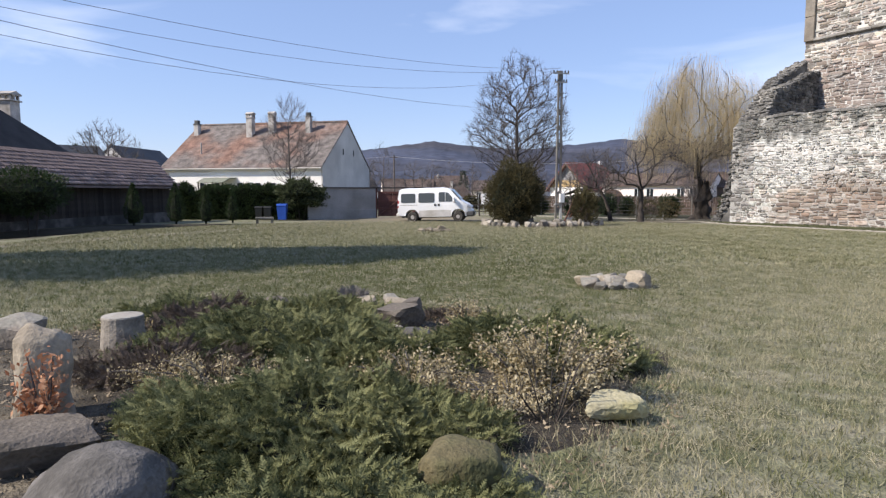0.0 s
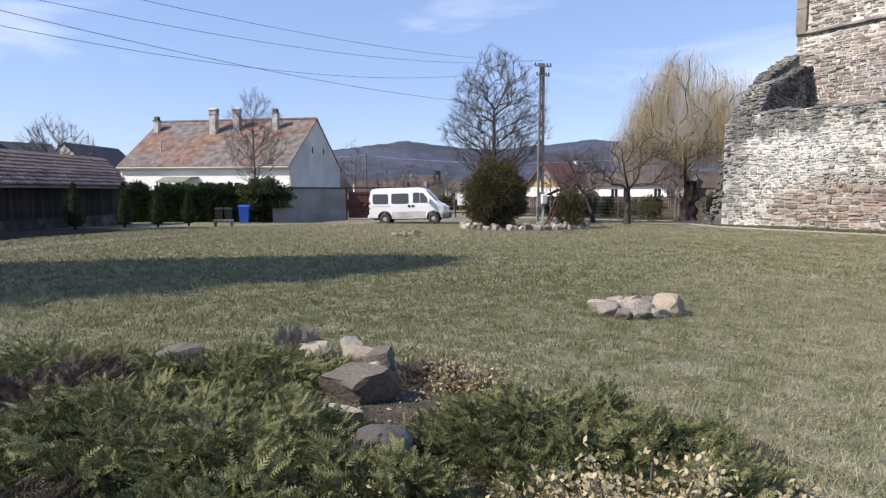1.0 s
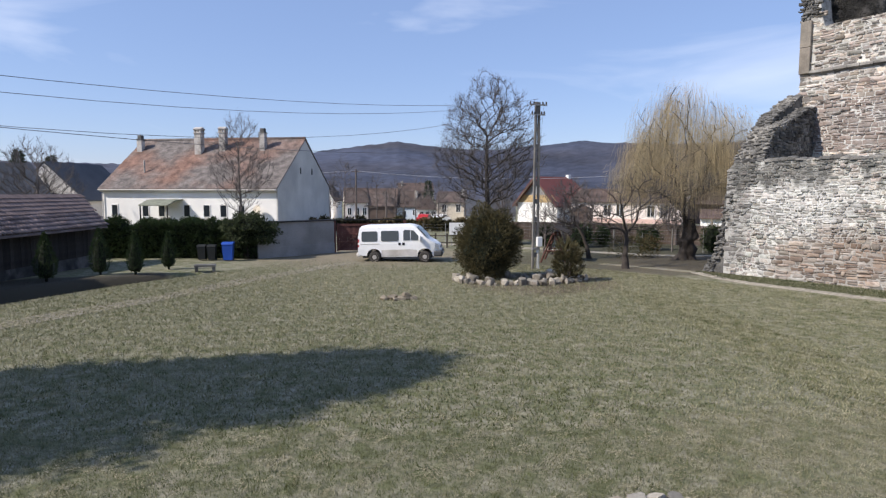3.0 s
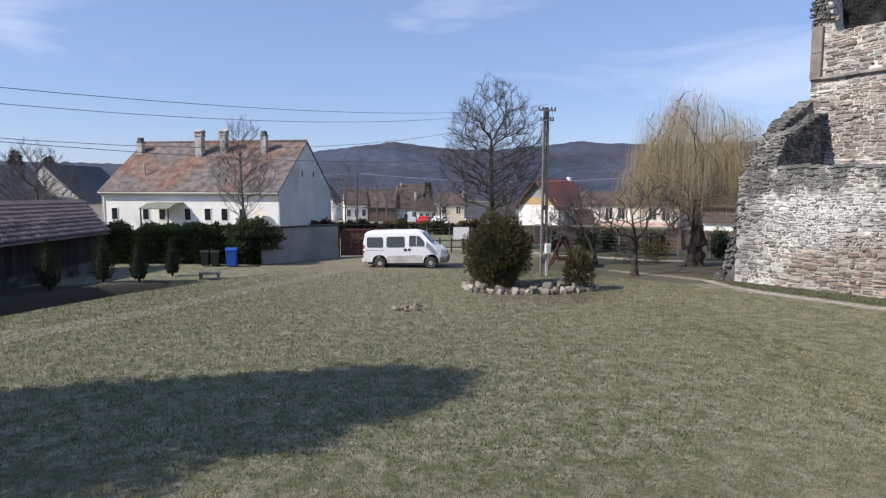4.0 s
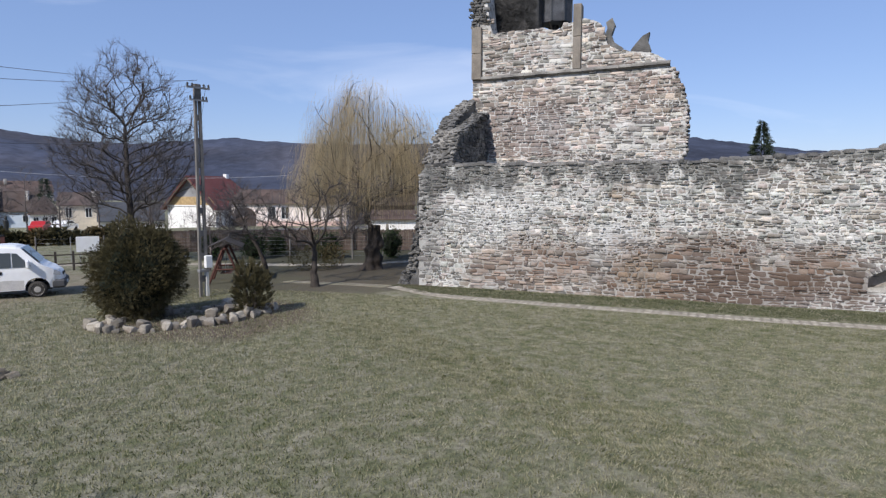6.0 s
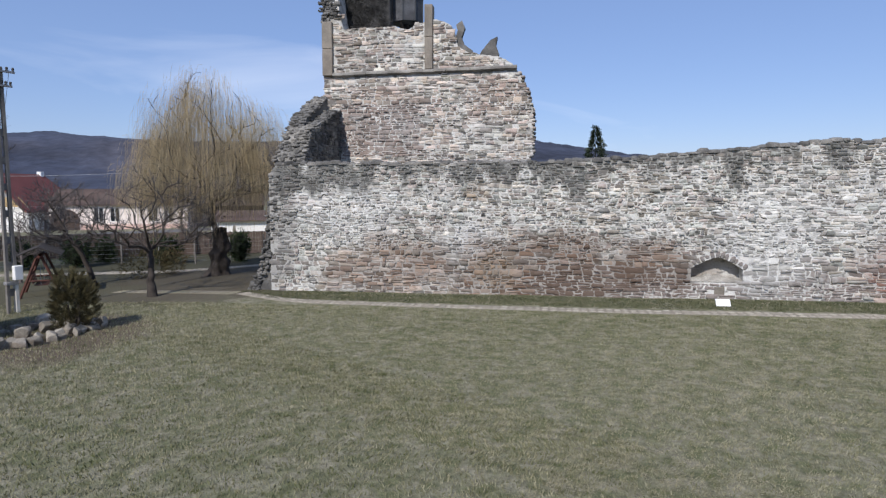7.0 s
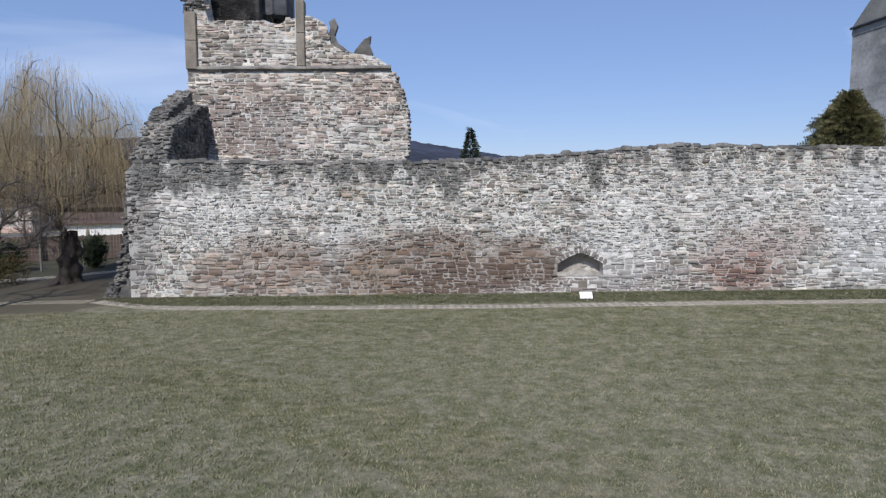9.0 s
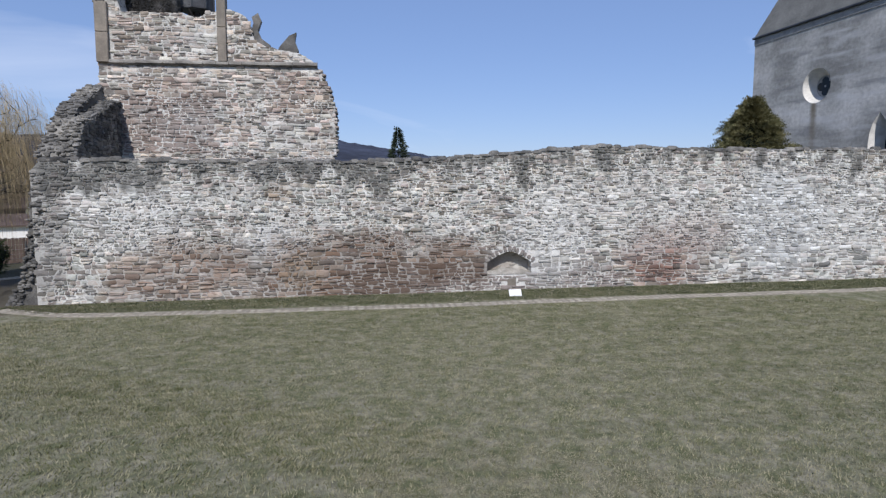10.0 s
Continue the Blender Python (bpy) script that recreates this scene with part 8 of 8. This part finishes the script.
juniper(0.85, 4.65, 0.5, 0.36, 0.26, 1500, 412)
leafy(0.68, 4.0, 0.56, 0.34, 0.60, 6500, 421, 0.014, L_DRY, "shrub with dry golden-brown leaves", 40)
leafy(0.42, 3.72, 0.5, 0.26, 0.24, 3600, 422, 0.012, L_DRY, "low shrub with pale dry leaves", 26)
leafy(-0.2, 3.95, 0.45, 0.3, 0.30, 3600, 423, 0.012, L_DRY, "low shrub with pale dry leaves", 24)
leafy(-1.5, 3.95, 0.7, 0.32, 0.26, 4600, 424, 0.012, L_DRY, "low shrub with pale dry leaves", 26)
leafy(0.28, 6.02, 0.36, 0.24, 0.30, 1700, 425, 0.015, L_DRY, "dry pale seed-head clump", 26)
leafy(-2.2, 3.27, 0.15, 0.09, 0.62, 480, 426, 0.022, L_ORANGE, "young beech with russet leaves before the standing stone", 12, "young_beech")
leafy(-2.9, 5.4, 0.3, 0.2, 0.3, 700, 427, 0.015, L_DRY, "dry pale seed-head clump", 16)
# bare rose canes
th = thing("rose_canes", "cut bare brown rose canes", "rose bush", on(0.62, 3.55), "shrubs of the planted bed")
rs_ = random.Random(8)
for i in range(11):
    a = rs_.uniform(0, 6.28)
    part("cane", rod(bmesh.new(), (0.04 * math.cos(a), 0.04 * math.sin(a), -0.02), (rs_.uniform(0.1, 0.25) * math.cos(a), rs_.uniform(0.08, 0.2) * math.sin(a), rs_.uniform(0.14, 0.36)), 0.006, 0.004, 5), M_BARK, th)
# stones and stumps of the bed
rock("boulder", -1.53, 2.62, 0.66, 0.58, 0.44, 501, M_ROCK_GREY, "large smooth shade-darkened grey boulder at the bed's edge", dz=-0.09, sub=4, rough=0.10, rz=20)
rock("stone", 0.06, 2.72, 0.42, 0.34, 0.30, 502, M_ROCK_MOSS, "rounded mossy stone at the bed's edge", dz=0.02, sub=4, rough=0.12, rz=10)
rock("stone", 1.03, 3.66, 0.42, 0.24, 0.19, 503, M_ROCK_PALE, "pale yellowish stone at the bed's edge", dz=0.02, sub=4, rough=0.18, rz=15)
bm = boxed(-0.145, -0.11, -0.15, 0.145, 0.11, 0.545, 0.05)
bmesh.ops.subdivide_edges(bm, edges=bm.edges[:], cuts=3, use_grid_fill=True)
for v in bm.verts:
    k = 1.0 - 0.10 * v.co.z
    q = Vector((v.co.x * 5, v.co.y * 5, v.co.z * 4))
    v.co = Vector((v.co.x * k + 0.05 * noise.noise(q), v.co.y * k + 0.05 * noise.noise(q + Vector((9, 0, 0))), v.co.z + 0.05 * noise.noise(q + Vector((0, 9, 0)))))
whole("standing_stone", bm, M_ROCK_PALE2, "upright buff stone post in the bed", "stone", on(-2.38, 3.55, 20), smooth=True)
rock("stone", -3.92, 5.5, 0.46, 0.34, 0.36, 508, M_ROCK_HEAP, "blocky flat-topped grey-brown stone in the bed", dz=0.04, sub=3, rz=8)
rock("slab_stone", -2.08, 3.0, 0.62, 0.42, 0.24, 505, M_ROCK_DARK, "sloping brown-grey slab in the bed", dz=0.02, sub=3, rz=25)
rock("stone", -0.48, 6.02, 0.56, 0.36, 0.30, 506, M_ROCK_DARK, "grey slab stone in the bed", sub=3, rz=-43)
rock("stone", -0.24, 5.0, 0.36, 0.3, 0.26, 510, M_ROCK_GREY, "rounded grey stone among the junipers", sub=3, rough=0.1)
rock("stone", -0.52, 5.5, 0.24, 0.2, 0.16, 512, M_ROCK_WHITE, "pale stone in the bed", sub=3)
for i, (x, y, a, b, c, m_, lab) in enumerate(((-2.08, 7.08, 0.56, 0.34, 0.22, M_ROCK_DARK, "flat brown stone along the back of the bed"), (-1.62, 7.2, 0.24, 0.16, 0.16, M_ROCK_WHITE, "small whitish stone along the back of the bed"), (-1.36, 7.08, 0.36, 0.26, 0.22, M_ROCK_HEAP, "grey-brown stone along the back of the bed"), (-0.92, 7.1, 0.36, 0.26, 0.24, M_ROCK_PALE2, "buff stone along the back of the bed"), (-0.62, 7.22, 0.3, 0.24, 0.26, M_ROCK_HEAP, "grey-brown stone along the back of the bed"), (-0.54, 6.9, 0.34, 0.28, 0.26, M_ROCK_PALE2, "buff stone along the back of the bed"), (-0.36, 6.72, 0.36, 0.28, 0.28, M_ROCK_DARK, "dark angular stone at the corner of the bed"), (-0.42, 6.4, 0.32, 0.26, 0.2, M_ROCK_WHITE, "pale grey stone inside the bed"))):
    rock("stone", x, y, a * 0.82, b * 0.82, c * 0.8, 530 + i, m_, lab, dz=0.02, group="stones along the back of the bed")
bush("dry_plant", "grey dormant lavender tuft between the bed's back stones", "plant", -1.1, 7.3, 0.17, 0.15, 0.1, 300, 0.09, L_LAVENDER, 440, zc=0.1, kind="spray", core=False, up=2.2)
for x, y, r, h, lab in ((-2.8, 5.25, 0.172, 0.27, "cut pale log stump standing in the bed"),):
    th = thing("tree_stump", lab, "stump", on(x, y))
    part("bark", lathe([(r * 1.12, -0.05), (r * 1.05, h * 0.3), (r * 0.98, h * 0.8), (r, h)], 18), M_STUMP, th)
    part("cut_face", lathe([(r * 0.97, h - 0.01), (r * 0.95, h + 0.012), (r * 0.5, h + 0.016)], 18), M_WOODCUT, th, "sawn pale face")

# dry leaves and stalks lying on the soil and under the shrubs
rsl = np.random.RandomState(77)
n_l = 9000
aa, qq = rsl.uniform(0, 2 * np.pi, n_l), np.sqrt(rsl.uniform(0, 1, n_l)) * 1.04
lx, ly = -1.35 + 3.0 * qq * np.cos(aa), 4.9 + 2.75 * qq * np.sin(aa)
lz = np.array([gz(a, b) + 0.02 for a, b in zip(lx, ly)])
cl = Cloud()
leaves(cl, np.stack([lx, ly, lz], 1), 0.013, rsl, None, 1.0, 2.6, 0.1)
tagged(new("leaf_litter", cl.mesh("leaf_litter", L_LITTER)), "dry leaves and stalks on the bed's soil", "leaf litter", kind="stuff")

# ---- grass ----
def grass(name, x0, y0, x1, y1, n, h0, h1, w, seed, material, label, avoid=True):
    rs = np.random.RandomState(seed)
    x, y = rs.uniform(x0, x1, n), rs.uniform(y0, y1, n)
    if avoid:
        keep = ((x + 1.35) / 2.75) ** 2 + ((y - 4.9) / 2.5) ** 2 > 1
        x, y = x[keep], y[keep]
    n = len(x)
    dd = (x - WX) * -_s + (y - WY) * _c
    bank = (x - LIP[0]) * LIP[2] + (y - LIP[1]) * LIP[3]
    keep = (bank > 0.1) & (rs.uniform(0, 1, n) < np.clip((37.5 - y) / 11, 0, 1)) & (dd < -0.2) & (np.abs(dd + 2.2) > 0.42) & ((dd < -2.0) if material is not L_VERGE else (dd > -1.85))
    x, y = x[keep], y[keep]
    n = len(x)
    clump = np.array([noise.noise((a * 3.1, b * 3.1, 2.0)) for a, b in zip(x, y)])
    z = np.array([gz(a, b) for a, b in zip(x, y)])
    az = rs.uniform(0, 2 * np.pi, n)
    fine = np.array([noise.noise((a * 9.0, b * 9.0, 4.0)) for a, b in zip(x, y)])
    h = rs.uniform(h0, h1, n) * (1 + 0.4 * clump + 0.5 * fine)
    lean = rs.uniform(0.1, 1.1, n) * h
    la = az + rs.normal(size=n)
    # mown in rows along the wall, each row laid the other way
    rows_ = (dd[keep] + 0.12 * clump) / 0.62
    mown = (dd[keep] > -13) & (dd[keep] < -2.4) & ((x - WX) * _c + (y - WY) * _s > 4) & (rs.uniform(0, 1, n) < 0.75)
    lay = radians(WANG) + np.where(np.floor(rows_) % 2 > 0, 0, np.pi) + rs.normal(size=n) * 0.5
    la, lean = np.where(mown, lay, la), np.where(mown, lean * 1.25, lean)
    ww = w * rs.uniform(0.7, 1.4, n)
    a = np.stack([x - np.cos(az) * ww, y - np.sin(az) * ww, z - 0.004], 1)
    b = np.stack([x + np.cos(az) * ww, y + np.sin(az) * ww, z - 0.004], 1)
    t = np.stack([x + np.cos(la) * lean, y + np.sin(la) * lean, z + h], 1)
    v = np.stack([a, b, t], 1).reshape(-1, 3)
    f = np.arange(3 * n).reshape(n, 3)
    return tagged(new(name, arrays_mesh(name, v, f, material)), label, "grass", kind="stuff")


grass("lawn_grass", -10.5, 1.6, 7.0, 12.0, 320000, 0.025, 0.06, 0.0035, 601, L_GRASS, "short patchy early spring grass")
grass("lawn_grass", -12.5, 12.0, 9.0, 38.0, 300000, 0.03, 0.065, 0.009, 602, L_GRASS, "short patchy early spring grass")
grass("lawn_grass", 9.0, 24.0, 14.0, 31.0, 32000, 0.02, 0.05, 0.010, 607, L_GRASS, "short mown early spring grass")
grass("lawn_grass", 7.0, -6.0, 24.0, 24.0, 380000, 0.02, 0.048, 0.008, 605, L_GRASS, "short mown early spring grass")
def straw(x0, y0, x1, y1, n, seed):
    """Bleached dead blades lying flat in tangled tufts."""
    rs = np.random.RandomState(seed)
    x, y = rs.uniform(x0, x1, n), rs.uniform(y0, y1, n)
    tuft = np.array([noise.noise((a * 2.6, b * 2.6, 11.0)) + 0.5 * noise.noise((a * 7.0, b * 7.0, 12.0)) for a, b in zip(x, y)])
    keep = (tuft > 0.20 - 0.09 * np.clip(x - 1, 0, 4)) & (((x + 1.35) / 2.75) ** 2 + ((y - 4.9) / 2.5) ** 2 > 1)
    x, y = x[keep], y[keep]
    n = len(x)
    z = np.array([gz(a, b) for a, b in zip(x, y)]) + rs.uniform(0.008, 0.03, n)
    swirl = np.array([noise.noise((a * 1.7, b * 1.7, 21.0)) for a, b in zip(x, y)]) * 5 + rs.normal(size=n) * 0.5
    ln, w = rs.uniform(0.05, 0.13, n), rs.uniform(0.0016, 0.0034, n)
    d, q = np.stack([np.cos(swirl), np.sin(swirl), rs.normal(size=n) * 0.12], 1), np.stack([-np.sin(swirl), np.cos(swirl), np.zeros(n)], 1)
    c0 = np.stack([x, y, z], 1)
    v = np.stack([c0 - q * w[:, None], c0 + q * w[:, None], c0 + d * ln[:, None]], 1).reshape(-1, 3)
    return tagged(new("straw_thatch", arrays_mesh("straw_thatch", v, np.arange(3 * n).reshape(n, 3), L_TALL)), "bleached dead grass lying in tufts on the lawn", "grass", kind="stuff")


straw(-5.0, 1.6, 9.0, 12.5, 150000, 611)
grass("long_grass", -0.2, 1.7, 1.6, 3.4, 1500, 0.05, 0.14, 0.0022, 603, L_TALL, "long dry grass tufts beside the bed", False)
grass("long_grass", 0.8, 3.2, 2.2, 6.4, 1300, 0.04, 0.10, 0.0022, 604, L_TALL, "long dry grass tufts beside the bed", False)
grass("verge_grass", 12.0, -6.0, 33.0, 28.5, 620000, 0.02, 0.055, 0.012, 606, L_VERGE, "dark weedy grass between the path and the wall", False)

# ---- single stones of the wall, tiles of the barn ----
near, far_ = [], Cloud()
for poly in WALL_STONES:
    if 9.5 < poly[:, 0].mean() < 19.5 and 0.1 < poly[:, 1].mean() < 1.6 and len(near) < 300:
        near.append(poly)
    else:
        far_.add(*fitted_stone(rsW, poly))
for poly in near:
    part("stone", arrays_mesh("stone", *fitted_stone(rsW, poly, chipped=True), M_STONE), None, wall_south)
tagged(part("facing_rubble", far_.mesh("facing_rubble", M_STONE), None, wall_south), "coursed grey and brown rubble", kind="stuff")
for s, z, a in voussoirs():
    v, f = stone_piece(rsW, 0, 0, rsW.uniform(0.12, 0.17), rsW.uniform(0.15, 0.27), 0, 0.004, (0.005, 0.05))
    part("voussoir", arrays_mesh("voussoir", v, f, M_STONE), None, wall_south, m=pose(s, 0, z, 0, a, 0))
part("niche_block", boxed(15.3, -0.02, 0.34, 15.62, 0.1, 0.62, 0.02), M_ASHLAR, wall_south, "reddish block below the niche")
for poly in RUIN_NEAR:
    part("stone", arrays_mesh("stone", *fitted_stone(rsR, poly, FY, 0.018), M_RUIN), None, ruin)
# cap stones along the top
cl = Cloud()
for s in np.arange(0.1, WLEN, 0.3):
    for y in (0.1, 0.45, 0.8):
        v, f = stone_piece(rsW, 0, 0, rsW.uniform(0.25, 0.5), rsW.uniform(0.25, 0.4), 0, 0.0, (0.04, 0.13))
        v = np.stack([s + v[:, 0], y + v[:, 2], wall_top(s) - v[:, 1] - 0.01], 1)
        cl.add(v, f)
tagged(part("cap_stones", cl.mesh("cap_stones", M_DARKSTONE), None, wall_south), "rough dark cap stones", kind="stuff")
# fallen rubble at the broken end
cl = Cloud()
for i in range(420):
    z = rsW.uniform(0, 1) ** 1.6 * 4.2
    e = float(np.interp(z, [0, 0.35, 0.95, 1.9, 3.0, 4.2], [-0.9, -0.78, -0.44, -0.24, -0.12, 0.05]))
    v, f = stone_piece(rsW, 0, 0, rsW.uniform(0.10, 0.24), rsW.uniform(0.06, 0.13), 0, 0.0, (0.03, 0.10))
    cl.add(v + np.array([e + rsW.uniform(0, 0.35), rsW.uniform(-0.02, 0.3), z]), f)
tagged(part("fallen_stones", cl.mesh("fallen_stones", M_DARKSTONE), None, wall_south), "loose grey rubble at the broken end", kind="stuff")

tile = mesh_of("roof_tile", prism(bmesh.new(), [(0.0, 0.0), (0.19, 0.0), (0.19, 0.30), (0.14, 0.335), (0.095, 0.345), (0.05, 0.335), (0.0, 0.30)], 0.0, 0.036, "z"), M_BARNTILE)
slope_ = math.atan2(BARN_R - BARN_E, BARN_W)
run = math.hypot(BARN_W + 0.22, (BARN_R - BARN_E) / BARN_W * (BARN_W + 0.22))
rows_n = int(run / 0.29) - 1
rsT = random.Random(6)
tc = Cloud()
tv = np.array([v.co[:] for v in tile.vertices])
tile.calc_loop_triangles()
tf = np.array([t.vertices[:] for t in tile.loop_triangles])
count = 0
for r_ in range(rows_n + 1):
    for c_ in range(int(BARN_L / 0.2) + 8):
        d = r_ * 0.29
        m_ = pose(c_ * 0.2 + (0.1 if r_ % 2 else 0) - 0.1 + BARN_SKEW * (d * math.cos(slope_) - BARN_W), -BARN_W + d * math.cos(slope_), BARN_R - d * math.sin(slope_) + 0.085 + rsT.uniform(0, 0.014), -math.degrees(slope_) + 5.5 + rsT.uniform(-1.4, 1.4), 0, rsT.uniform(-2, 2))
        if count < 300 and c_ < 60:
            part("roof_tile", tile, None, barn_ob, m=m_)
            count += 1
        else:
            A = np.array(m_)
            tc.add(tv @ A[:3, :3].T + A[:3, 3], tf)
tagged(part("roof_tiles", tc.mesh("roof_tiles", M_BARNTILE), None, barn_ob), "overlapping mossy tiles", kind="stuff")
